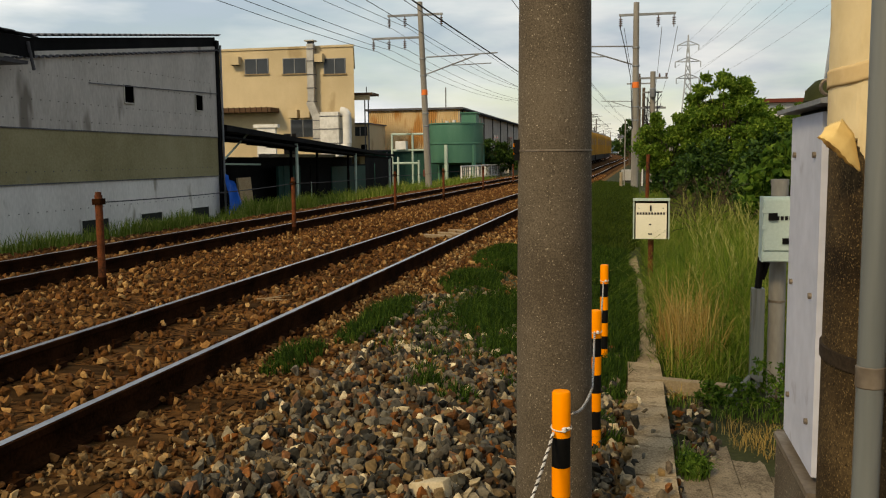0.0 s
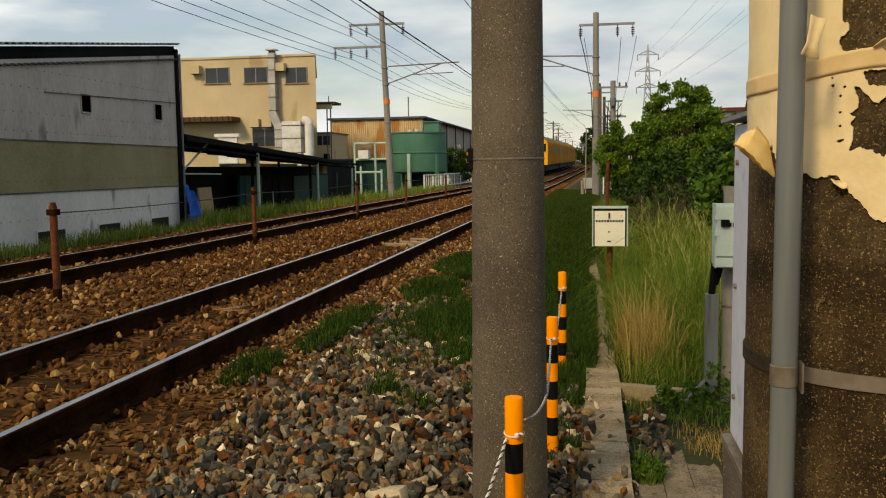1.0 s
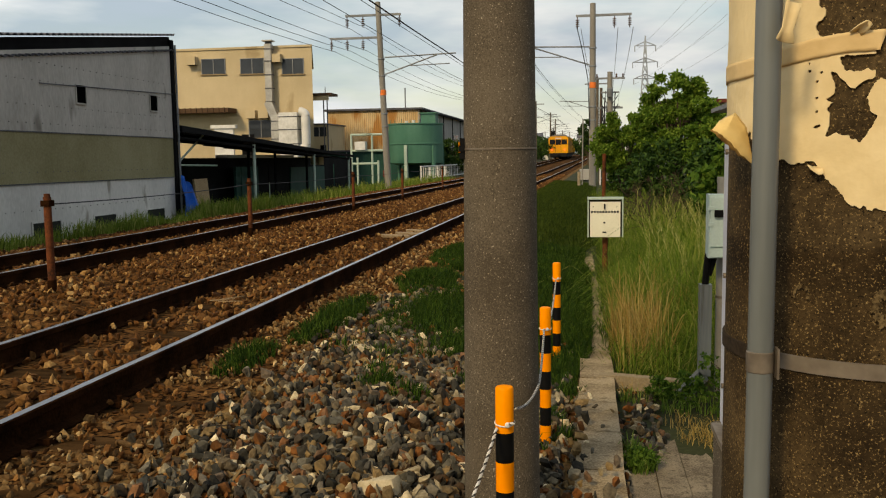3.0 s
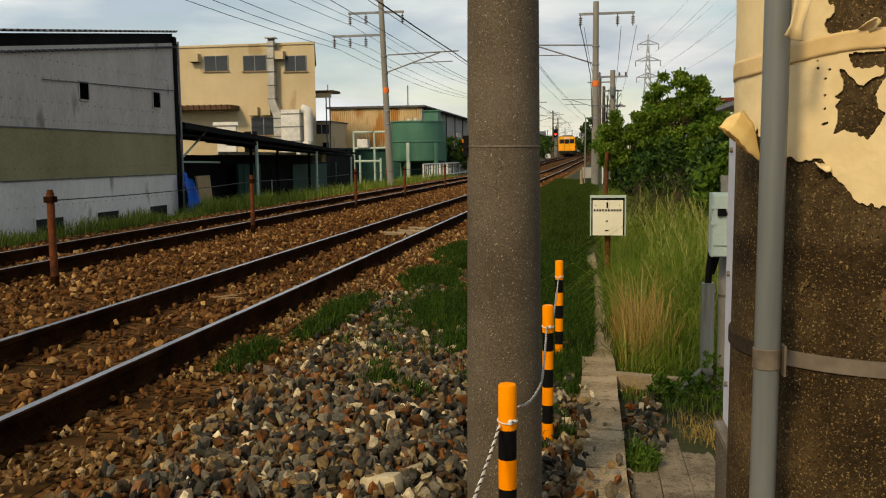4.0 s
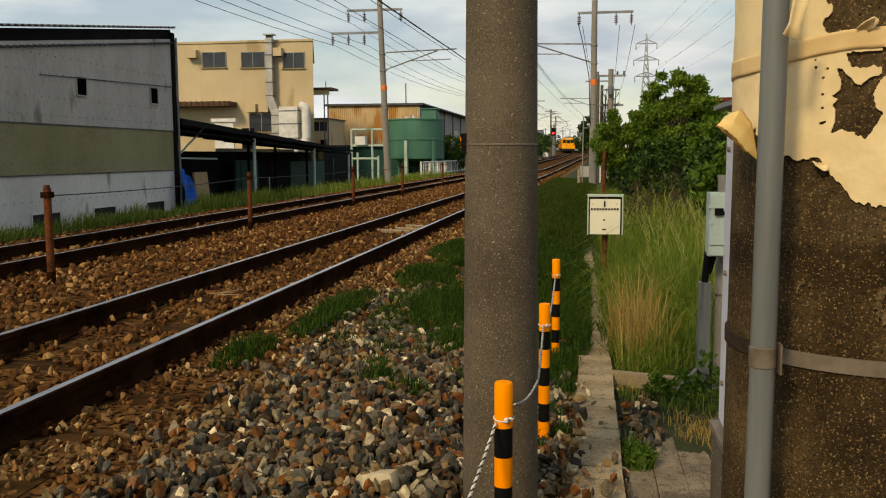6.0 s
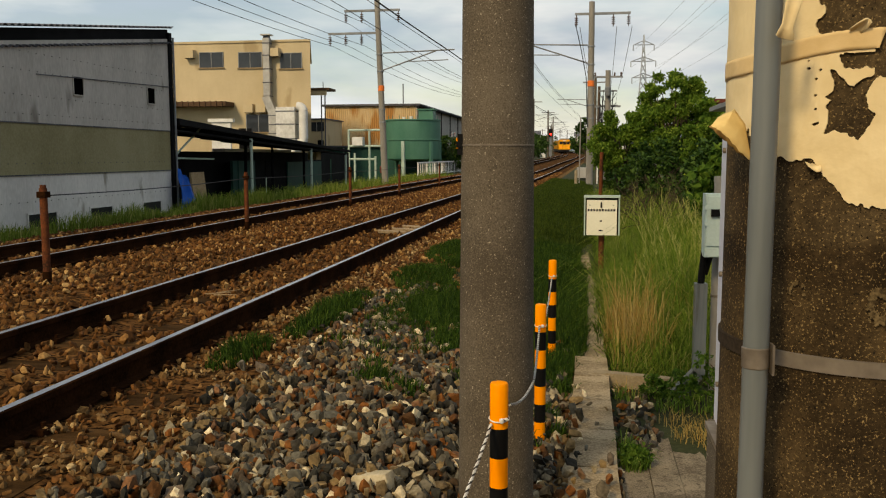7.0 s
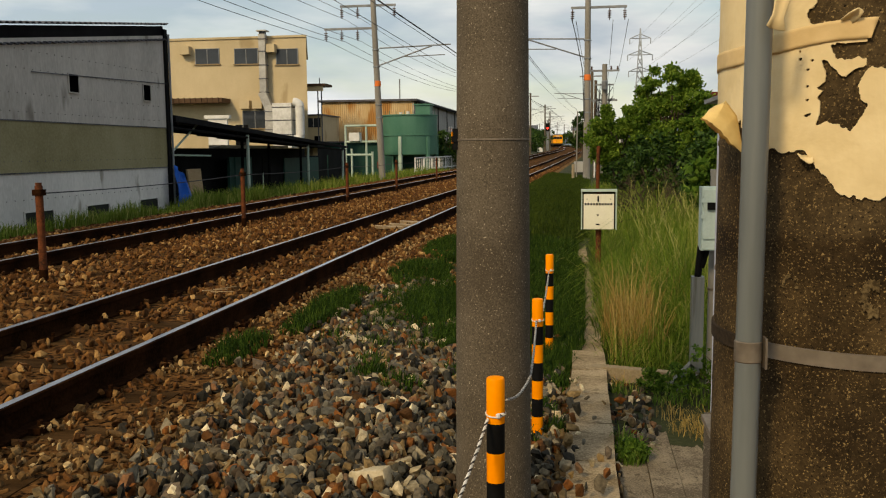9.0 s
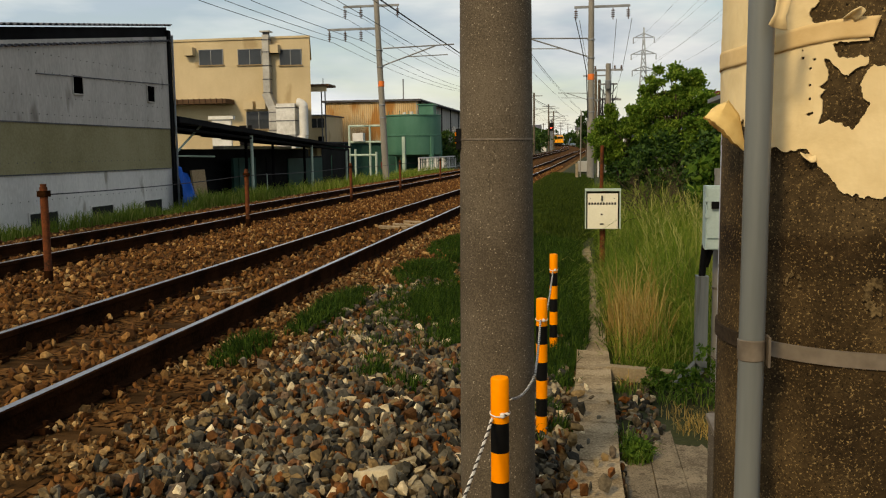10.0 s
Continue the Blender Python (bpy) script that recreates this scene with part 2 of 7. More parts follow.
M_BEIGE = mat("beige_stucco", (0.47, 0.375, 0.23), (0.60, 0.49, 0.31), 1.2, rough=0.95, bump=0.15, fine=24, stretch=(1, 1, 0.5), spots=(0.38, 0.29, 0.165), spot_scale=0.8, spot_at=0.66, mix=0.4)
M_GLASS_DARK = mat("dark_window_glass", (0.022, 0.027, 0.034), (0.045, 0.053, 0.064), 1.5, rough=0.08, bump=0.0, spec=0.3)
M_ALU = mat("aluminium", (0.38, 0.38, 0.38), (0.52, 0.52, 0.52), 4, rough=0.45, metal=0.6, bump=0.1)
M_HOUSING = mat("dented_pale_sheet", (0.50, 0.49, 0.46), (0.72, 0.71, 0.68), 2.5, rough=0.5, metal=0.2, bump=0.2, fine=5, spots=(0.36, 0.34, 0.30), spot_scale=2.0, spot_at=0.66)
M_DUCT = mat("galvanised_duct", (0.30, 0.29, 0.27), (0.58, 0.56, 0.52), 3, rough=0.45, metal=0.5, bump=0.1, vary=0.15)
M_WHITE = mat("white_paint", (0.58, 0.57, 0.54), (0.76, 0.75, 0.72), 5, rough=0.55, bump=0.1)
M_RUSTWALL = mat("rust_streaked_sheet", (0.50, 0.33, 0.15), (0.70, 0.54, 0.32), 1.6, rough=0.8, bump=0.1, stretch=(0.6, 1, 0.18), spots=(0.44, 0.22, 0.07), spot_scale=1.2, spot_at=0.60)
M_GREYWALL = mat("grey_warehouse_wall", (0.28, 0.27, 0.25), (0.40, 0.385, 0.355), 1.5, rough=0.8, bump=0.1)
M_TANK = mat("green_tank_paint", (0.050, 0.150, 0.105), (0.090, 0.215, 0.155), 2.0, rough=0.5, bump=0.1, stretch=(1, 1, 0.4))
M_TANK_PALE = mat("pale_green_steel", (0.34, 0.43, 0.36), (0.48, 0.57, 0.48), 3, rough=0.6, bump=0.1)
M_RUSTPOST = mat("rusted_post", (0.030, 0.014, 0.008), (0.19, 0.055, 0.018), 9, rough=0.9, bump=0.5, big=0.6)
M_ORANGE = mat("orange_reflective_band", (0.96, 0.27, 0.002), (1.0, 0.31, 0.004), 10, rough=0.5, bump=0.05, spec=0.08)
M_BLACK = mat("black_reflective_band", (0.003, 0.003, 0.003), (0.007, 0.007, 0.007), 10, rough=0.6, bump=0.05, spec=0.1)
M_ROPE = mat("braided_white_rope", (0.50, 0.47, 0.42), (0.74, 0.71, 0.66), 40, rough=0.9, bump=0.4, fine=300)
M_ROPE_DARK = plain("dark_rope_strand", (0.055, 0.05, 0.045), 0.9)
M_PVC = mat("grey_pvc", (0.105, 0.115, 0.112), (0.175, 0.187, 0.180), 14, rough=0.38, bump=0.08, stretch=(1, 1, 0.08), spots=(0.085, 0.083, 0.072), spot_scale=22, spot_at=0.66, spec=0.4)
M_STEEL = mat("steel_band", (0.12, 0.095, 0.072), (0.24, 0.20, 0.155), 14, rough=0.5, metal=0.35, bump=0.15)
M_RUSTSTRAP = mat("dark_rusted_strap", (0.022, 0.015, 0.009), (0.060, 0.042, 0.026), 20, rough=0.9, metal=0.1, bump=0.3, fine=200)
M_PAPER = mat("cream_wrapping_sheet", (0.65, 0.50, 0.265), (0.81, 0.655, 0.385), 7, rough=0.75, bump=0.3, fine=26, spots=(0.50, 0.31, 0.10), spot_scale=5, spot_at=0.69)
M_PAPER_EDGE = mat("browned_sheet_edge", (0.10, 0.050, 0.016), (0.36, 0.22, 0.07), 60, rough=0.9, bump=0.4, big=0.8)
M_PAPER_TAPE = mat("cream_tape", (0.55, 0.38, 0.17), (0.70, 0.51, 0.26), 9, rough=0.7, bump=0.25, fine=40)
M_PAPER_IN = mat("yellowed_sheet_inside", (0.60, 0.40, 0.14), (0.80, 0.59, 0.25), 9, rough=0.8, bump=0.3, spots=(0.16, 0.08, 0.03), spot_scale=20, spot_at=0.63)
M_MINT = mat("pale_mint_enamel", (0.40, 0.50, 0.46), (0.50, 0.60, 0.55), 5, rough=0.45, bump=0.1)
M_PANEL = mat("lilac_grey_panel", (0.44, 0.46, 0.54), (0.56, 0.58, 0.67), 5, rough=0.55, bump=0.1, fine=16, spots=(0.36, 0.36, 0.42), spot_scale=7, spot_at=0.66)
M_CREAM = mat("cream_sign_face", (0.70, 0.66, 0.50), (0.80, 0.76, 0.60), 6, rough=0.6, bump=0.05)
M_INK = plain("black_ink", (0.012, 0.012, 0.012), 0.7)
M_GRASS = pieces_mat("green_grass", [(0.0, (0.045, 0.095, 0.012)), (1.0, (0.26, 0.30, 0.075)), (0.5, (0.095, 0.17, 0.022)), (0.8, (0.15, 0.22, 0.04))], bump=0, through_light=0.35)
M_LAWN = pieces_mat("dark_green_turf", [(0.0, (0.010, 0.028, 0.003)), (1.0, (0.085, 0.13, 0.016)), (0.5, (0.026, 0.058, 0.006)), (0.85, (0.05, 0.09, 0.010))], bump=0, through_light=0.25)
M_REED = pieces_mat("tall_mixed_grass", [(0.0, (0.050, 0.100, 0.010)), (1.0, (0.36, 0.33, 0.10)), (0.35, (0.11, 0.18, 0.018)), (0.70, (0.18, 0.25, 0.030)), (0.92, (0.27, 0.29, 0.06))], bump=0, through_light=0.35)
M_STRAW = pieces_mat("dry_straw_grass", [(0.0, (0.28, 0.175, 0.045)), (1.0, (0.58, 0.43, 0.16)), (0.5, (0.40, 0.27, 0.08))], bump=0, through_light=0.35)
M_SEED = pieces_mat("pale_green_seed_head", [(0.0, (0.20, 0.22, 0.05)), (1.0, (0.46, 0.44, 0.17)), (0.5, (0.32, 0.32, 0.09))], bump=0, through_light=0.35)
M_LEAF = pieces_mat("broad_green_leaf", [(0.0, (0.050, 0.105, 0.012)), (1.0, (0.31, 0.40, 0.06)), (0.5, (0.125, 0.215, 0.024)), (0.85, (0.20, 0.30, 0.038))], rough=0.75, bump=0, through_light=0.5)
M_LEAF_WEED = pieces_mat("fresh_weed_leaf", [(0.0, (0.030, 0.070, 0.008)), (1.0, (0.15, 0.23, 0.03)), (0.5, (0.06, 0.125, 0.014))], rough=0.7, bump=0, through_light=0.35)
# darker leaf for far shrubs, and painted shade for those under the crowns
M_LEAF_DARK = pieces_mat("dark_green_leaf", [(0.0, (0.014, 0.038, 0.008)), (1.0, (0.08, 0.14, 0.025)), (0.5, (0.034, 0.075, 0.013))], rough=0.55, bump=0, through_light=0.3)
M_BARK = mat("grey_brown_bark", (0.055, 0.040, 0.028), (0.12, 0.09, 0.062), 12, bump=0.7, stretch=(1, 1, 0.3))
M_SOIL = mat("grassy_soil", (0.018, 0.022, 0.007), (0.045, 0.050, 0.016), 5, bump=0.6, fine=30)
M_TRAIN = mat("yellow_train_paint", (0.80, 0.34, 0.012), (0.92, 0.42, 0.02), 1.5, rough=0.4, bump=0.02)
# darker copy of the train yellow; the shade on the coach sides is in the colour
M_TRAIN_SIDE = mat("shade_ochre_train_side", (0.34, 0.165, 0.012), (0.46, 0.225, 0.018), 1.5, rough=0.75, bump=0.02, spec=0.05)
M_TRAIN_ROOF = plain("grey_train_roof", (0.20, 0.19, 0.18), 0.8)
M_TRAIN_LOW = plain("dark_underframe", (0.022, 0.02, 0.02), 0.8)
M_WIRE = plain("dark_cable", (0.03, 0.03, 0.034), 0.6, 0.3)
M_INSUL = plain("brown_insulator", (0.10, 0.06, 0.045), 0.4)
M_GALV = mat("galvanised_steel", (0.16, 0.17, 0.18), (0.28, 0.29, 0.30), 6, rough=0.6, metal=0.4, bump=0.1)
# steel lightened, with the distance haze mixed into its colour
M_PYLON = mat("hazed_grey_steel", (0.30, 0.33, 0.37), (0.40, 0.43, 0.47), 1, rough=0.8, bump=0)
M_BLUE = mat("blue_tarpaulin", (0.010, 0.09, 0.46), (0.018, 0.14, 0.62), 4, rough=0.5, bump=0.4, fine=9)
M_RUSTRED = plain("red_oxide_pipe", (0.13, 0.035, 0.022), 0.7)
M_GREENDARK = plain("dark_green_panel", (0.016, 0.062, 0.050), 0.6)
M_BROWNSILL = plain("stained_sill", (0.30, 0.215, 0.12), 0.9)
M_BROWNROOF = plain("brown_eave", (0.095, 0.055, 0.032), 0.8)
M_SLAB = mat("cracked_grey_slab", (0.095, 0.074, 0.048), (0.25, 0.20, 0.135), 22, rough=0.95, bump=1.0, fine=110, spots=(0.085, 0.066, 0.042), spot_scale=26, spot_at=0.63, mix=0.8)
# the hills' blue is haze put into their colour
M_HILL = mat("hazy_blue_hill", (0.16, 0.22, 0.28), (0.20, 0.26, 0.32), 0.05, rough=1.0, bump=0, fine=0.4)
M_PALE_ROCK = mat("pale_cream_rock", (0.38, 0.31, 0.19), (0.58, 0.49, 0.33), 20, rough=0.9, bump=0.6, fine=90)
M_WOOD = mat("weathered_pale_wood", (0.22, 0.14, 0.07), (0.46, 0.34, 0.20), 20, bump=0.4, stretch=(1, 6, 6))
M_TWIG = plain("dry_twig", (0.062, 0.046, 0.028), 0.9)
M_BAND = mat("faded_orange_band", (0.72, 0.16, 0.03), (0.86, 0.22, 0.05), 6, rough=0.6, bump=0.05)
M_POLE = mat("smooth_grey_concrete", (0.20, 0.185, 0.16), (0.30, 0.28, 0.245), 3, rough=0.9, bump=0.2, fine=40, stretch=(1, 1, 0.3))
# side windows coloured close to the side so they hardly show
M_TRAIN_SIDEWIN = mat("brown_train_side_window", (0.16, 0.085, 0.012), (0.22, 0.115, 0.016), 3, rough=0.5, bump=0.0, spec=0.1)
M_TRAIN_WIN = mat("dark_train_window", (0.012, 0.012, 0.013), (0.025, 0.025, 0.027), 3, rough=0.7, bump=0.0, spec=0.05)
M_VERGE = pieces_mat("yellow_green_verge_grass", [(0.0, (0.075, 0.13, 0.014)), (1.0, (0.46, 0.44, 0.14)), (0.45, (0.15, 0.22, 0.028)), (0.8, (0.24, 0.30, 0.05))], bump=0, through_light=0.4)
# flat black for openings, standing in for their unlit depth
M_VOID = mat("black_opening", (0.0015, 0.0015, 0.0015), (0.004, 0.004, 0.004), 3, rough=1.0, bump=0.0, spec=0.0)
# dark green that carries the shade at the foot of the tall grass
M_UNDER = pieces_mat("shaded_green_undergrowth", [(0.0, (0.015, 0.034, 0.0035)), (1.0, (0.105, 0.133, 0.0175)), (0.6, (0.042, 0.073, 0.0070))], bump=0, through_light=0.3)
M_BANK = pieces_mat("green_bank_turf", [(0.0, (0.018, 0.036, 0.0036)), (1.0, (0.078, 0.102, 0.0132)), (0.5, (0.033, 0.057, 0.0060))], bump=0, through_light=0.25)
M_MARK = mat("faded_pale_paint", (0.045, 0.030, 0.013), (0.17, 0.118, 0.055), 30, rough=0.95, bump=0.5, fine=300, big=0.6, mix=0.8)
M_KERB = mat("dirty_kerb_concrete", (0.15, 0.108, 0.058), (0.37, 0.285, 0.175), 14, rough=0.95, bump=0.8, fine=80, spots=(0.18, 0.132, 0.075), spot_scale=13, spot_at=0.63, mix=0.8, vary=0.15)
M_SIGNAL = glow("red_signal_lens", (1.0, 0.03, 0.02), 6.0)
M_TAIL = glow("red_tail_lamp", (1.0, 0.10, 0.02), 2.5)


# ---- mesh helpers ----
def box(bm, x0, x1, y0, y1, z0, z1, m=None):
    vs = [bm.verts.new((x, y, z)) for z in (z0, z1) for x, y in ((x0, y0), (x1, y0), (x1, y1), (x0, y1))]
    if m is not None:
        for v in vs:
            v.co = m @ v.co
    for f in ((3, 2, 1, 0), (4, 5, 6, 7), (0, 1, 5, 4), (1, 2, 6, 5), (2, 3, 7, 6), (3, 0, 4, 7)):
        bm.faces.new([vs[i] for i in f])
    return vs


def tube(bm, a, b, r0, r1=None, n=10, caps=True):
    a, b = Vector(a), Vector(b)
    r1 = r0 if r1 is None else r1
    q = (b - a).to_track_quat("Z", "Y")
    rings = []
    for p, r in ((a, r0), (b, r1)):
        rings.append([bm.verts.new(p + q @ Vector((r * math.cos(2 * math.pi * i / n), r * math.sin(2 * math.pi * i / n), 0))) for i in range(n)])
    for i in range(n):
        f = bm.faces.new((rings[0][i], rings[0][(i + 1) % n], rings[1][(i + 1) % n], rings[1][i]))
        f.smooth = n > 6
    if caps:
        bm.faces.new(rings[0][::-1]), bm.faces.new(rings[1])
    return bm


def strand(bm, path, r, n=6):
    """A round cord through points that run mostly up and down."""
    rings = [[bm.verts.new(p + Vector((r * math.cos(2 * math.pi * i / n), r * math.sin(2 * math.pi * i / n), 0))) for i in range(n)] for p in path]
    for a, b in zip(rings, rings[1:]):
        for i in range(n):
            bm.faces.new((a[i], a[(i + 1) % n], b[(i + 1) % n], b[i])).smooth = True
    bm.faces.new(rings[0]), bm.faces.new(rings[-1][::-1])
    return bm


def lathe(bm, prof, n=24, at=(0, 0, 0)):
    rings = [[bm.verts.new((at[0] + r * math.cos(2 * math.pi * i / n), at[1] + r * math.sin(2 * math.pi * i / n), at[2] + z)) for i in range(n)] for r, z in prof]
    for k in range(len(rings) - 1):
        for i in range(n):
            f = bm.faces.new((rings[k][i], rings[k][(i + 1) % n], rings[k + 1][(i + 1) % n], rings[k + 1][i]))
            f.smooth = True
    bm.faces.new(rings[0][::-1]), bm.faces.new(rings[-1])
    return bm


def sweep(bm, pts, prof, closed=True):
    """A profile of (side, up) swept along points, upright."""
    rings = []
    for i, p in enumerate(pts):
        p = Vector(p)
        d = (Vector(pts[min(i + 1, len(pts) - 1)]) - Vector(pts[max(i - 1, 0)])).normalized()
        side = d.cross(Vector((0, 0, 1))).normalized()
        up = side.cross(d)
        rings.append([bm.verts.new(p + side * u + up * v) for u, v in prof])
    k = len(prof)
    for a, b in zip(rings, rings[1:]):
        for i in range(k if closed else k - 1):
            bm.faces.new((a[i], b[i], b[(i + 1) % k], a[(i + 1) % k]))
    if closed:
        bm.faces.new(rings[0]), bm.faces.new(rings[-1][::-1])
    return bm


def finish(name, bm, material, bevel=0.0):
    if bevel:
        bmesh.ops.bevel(bm, geom=[e for e in bm.edges if e.calc_face_angle(0) > 0.6], offset=bevel, segments=2, affect="EDGES", profile=0.6)
    bmesh.ops.recalc_face_normals(bm, faces=bm.faces)
    me = bpy.data.meshes.new(name)
    bm.to_mesh(me)
    bm.free()
    me.set_sharp_from_angle(angle=0.7)
    for m in material if isinstance(material, (list, tuple)) else [material]:
        me.materials.append(m)
    return me


def thing(name, label, category, at=(0, 0, 0), group="", kind="", turn=(0, 0, 0)):
    ob = new(name)
    ob.empty_display_size = 0.1
    ob.matrix_basis = pose(*at, *turn)
    return tagged(ob, label, category, group, kind)


def part(name, bm, material, parent, label="", bevel=0.0, at=None):
    ob = new(name, finish(name, bm, material, bevel))
    ob.parent = parent
    if at:
        ob.location = at
    return tagged(ob, label)


def solid(name, bm, material, label, category, group="", kind="", bevel=0.0, at=(0, 0, 0)):
    ob = new(name, finish(name, bm, material, bevel))
    ob.location = at
    return tagged(ob, label, category, group, kind)


def B(*a, **k):
    bm = bmesh.new()
    box(bm, *a, **k)
    return bm


def T(*a, **k):
    return tube(bmesh.new(), *a, **k)


# ---- lie of the land ----
def smooth(a, b, v):
    k = min(1.0, max(0.0, (v - a) / (b - a)))
    return k * k * (3 - 2 * k)


def grade(y):
    return 0.0092 * max(0.0, y - 45) * smooth(45, 100, y)


BEND = ((-40, 0.0), (8, 0.0), (40, 0.15), (63, 0.42), (80, 0.85), (100, 1.50), (119, 1.95), (156, 2.50), (206, 2.05), (285, -1.6), (345, -7.0), (480, -26.0))


def bend(y):
    """How far the line has swung to the right of its straight course."""
    for (a, p), (b, q) in zip(BEND, BEND[1:]):
        if y <= b:
            i = BEND.index((a, p))
            m0 = (q - BEND[max(i - 1, 0)][1]) / (b - BEND[max(i - 1, 0)][0])
            m1 = (BEND[min(i + 2, len(BEND) - 1)][1] - p) / (BEND[min(i + 2, len(BEND) - 1)][0] - a)
            h = b - a
            k = (y - a) / h
            return (2 * k**3 - 3 * k**2 + 1) * p + (k**3 - 2 * k**2 + k) * h * m0 + (-2 * k**3 + 3 * k**2) * q + (k**3 - k**2) * h * m1
    return BEND[-1][1]


NEAR, FAR = -2.966, -6.53  # centre lines of the two tracks
PROFILE = ((-400, -0.8), (-12.5, -0.8), (-9.6, -0.30), (-8.9, -0.25), (-7.9, -0.17), (-5.5, -0.17), (-5.0, -0.12), (-4.5, -0.12), (-4.0, -0.16), (-2.0, -0.16), (-1.55, -0.20), (-0.9, -0.30), (-0.1, -0.44), (0.05, -0.45), (0.35, -0.465), (1.2, -0.465), (3.0, -0.40), (400, -0.4))


def land(x, y):
    """Height of the ground."""
    x -= bend(y)
    z = PROFILE[0][1]
    for (a, p), (b, q) in zip(PROFILE, PROFILE[1:]):
        if a <= x <= b:
            z = p + (q - p) * (x - a) / (b - a)
            break
    # low heap of spare stone beside the path, and the turf bank past it
    z += 0.10 * math.exp(-((x + 0.75) / 0.45) ** 2 - ((y - 4.6) / 1.5) ** 2)
    z += 0.20 * smooth(9, 20, y) * (1 - smooth(40, 55, y)) * math.exp(-((x + 0.2) / 1.0) ** 2)
    if y > 6:
        z += 0.012 * noise.noise((x * 1.3, y * 1.3, 0))
    return z + grade(y)


# ---- ground ----
def ground():
    xs = [-400, -200, -90, -50, -30, -20, -15] + [-12.5 + 0.25 * i for i in range(63)] + [3.6, 4.5, 6, 9, 15, 30, 60, 120, 250, 400]
    ys = [-400, -150, -50, -20, -8, -3] + [-1 + 0.4 * i for i in range(60)] + [23 + 1.5 * i for i in range(24)] + [60 + 6 * i for i in range(20)] + [180 + 20 * i for i in range(16)] + [520, 700, 1200, 2500, 4000]
    bm = bmesh.new()
    grid = [[bm.verts.new((x + bend(min(y, 480)) * (abs(x) < 60), y, land(x + bend(min(y, 480)), min(y, 480)))) for x in xs] for y in ys]
    for j in range(len(ys) - 1):
        for i in range(len(xs) - 1):
            f = bm.faces.new((grid[j][i], grid[j][i + 1], grid[j + 1][i + 1], grid[j + 1][i]))
            f.smooth = True
            u = (xs[i] + xs[i + 1]) / 2
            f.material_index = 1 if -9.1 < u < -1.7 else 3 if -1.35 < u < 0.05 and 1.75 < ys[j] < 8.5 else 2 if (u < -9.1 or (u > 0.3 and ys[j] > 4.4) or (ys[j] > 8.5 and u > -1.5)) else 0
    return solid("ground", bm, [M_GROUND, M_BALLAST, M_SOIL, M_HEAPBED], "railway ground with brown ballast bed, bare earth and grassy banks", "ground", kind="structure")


GROUND = ground()

RAIL_PROFILE = [(-0.0635, -0.153), (0.0635, -0.153), (0.0635, -0.142), (0.012, -0.128), (0.010, -0.045), (0.0325, -0.034), (0.0325, -0.004), (0.027, 0.0), (-0.027, 0.0), (-0.0325, -0.004), (-0.0325, -0.034), (-0.010, -0.045), (-0.012, -0.128), (-0.0635, -0.142)]
RAIL_Y = [-30, -10, 0, 4, 8] + [12 + 4 * i for i in range(24)] + [112 + 8 * i for i in range(30)]


def track(centre, label):
    line = thing("railway_track", label, "railway track")
    for s in (-0.566, 0.566):
        pts = [(centre + s + bend(y), y, grade(y)) for y in RAIL_Y]
        bm = sweep(bmesh.new(), pts, RAIL_PROFILE)
        for f in bm.faces:
            f.material_index = 0
        rail = part("rail", bm, M_RAIL, line, "rust-brown steel rail")
        bm = sweep(bmesh.new(), [(x, y, z + 0.0022) for x, y, z in pts], [(-0.021, -0.001), (0.021, -0.001), (0.019, 0.0008), (-0.019, 0.0008)])
        part("running_surface", bm, M_RAIL_TOP, rail, "polished bright railhead")
    bm = B(-1.0, 1.0, -0.11, 0.11, -0.30, -0.153)
    me = finish("sleeper", bm, M_SLEEPER, 0.012)
    fast = bmesh.new()
    box(fast, -0.03, 0.03, -0.05, 0.05, -0.155, -0.125)
    tube(fast, (0, 0, -0.13), (0, 0, -0.10), 0.014, n=6)
    fme = finish("rail_fastening", fast, M_RAIL, 0.004)
    y, i = -3.0, 0
    while y < 130:
        ob = new("sleeper", me)
        ob.parent = line
        ob.location = (centre + bend(y), y, grade(y) - 0.006)
        if 2 < y < 26:
            for s in (-0.661, -0.471, 0.471, 0.661):
                fo = new("rail_fastening", fme)
                fo.parent = ob
                fo.location = (s, 0, 0.006)
        y += 0.62
    return line


track(NEAR, "single line of rusty rails with bright heads on sleepers")
track(FAR, "second line of dark rusty rails on brown ballast")


# ---- the pole beside the path ----
def near_pole():
    pole = thing("concrete_pole", "round grey-brown aggregate concrete pole standing beside the track", "utility pole", (-0.205, 3.85, -0.5))
    prof = [(0.163, 0.0), (0.160, 0.3), (0.1455, 2.25), (0.12, 7.5)]
    part("shaft", lathe(bmesh.new(), prof, 48), M_CONC, pole)
    part("band", lathe(bmesh.new(), [(0.1505, 0), (0.1530, 0.001), (0.1530, 0.007), (0.1505, 0.008)], 48), M_STEEL, pole, "thin pale steel strap", at=(0, 0, 1.665))
    tag = bmesh.new()
    box(tag, -0.160, -0.135, -0.06, -0.02, 1.63, 1.715)
    box(tag, -0.163, -0.14, -0.065, -0.015, 1.66, 1.685)
    part("clamp", tag, M_BLACK, pole, "small black clamp on the strap", bevel=0.006)
    part("orange_tab", B(-0.164, -0.156, -0.06, -0.045, 1.655, 1.70), M_ORANGE, pole, "orange tab", bevel=0.003)
    return pole


near_pole()


# ---- grey shed beside the far track ----
SX = -11.0


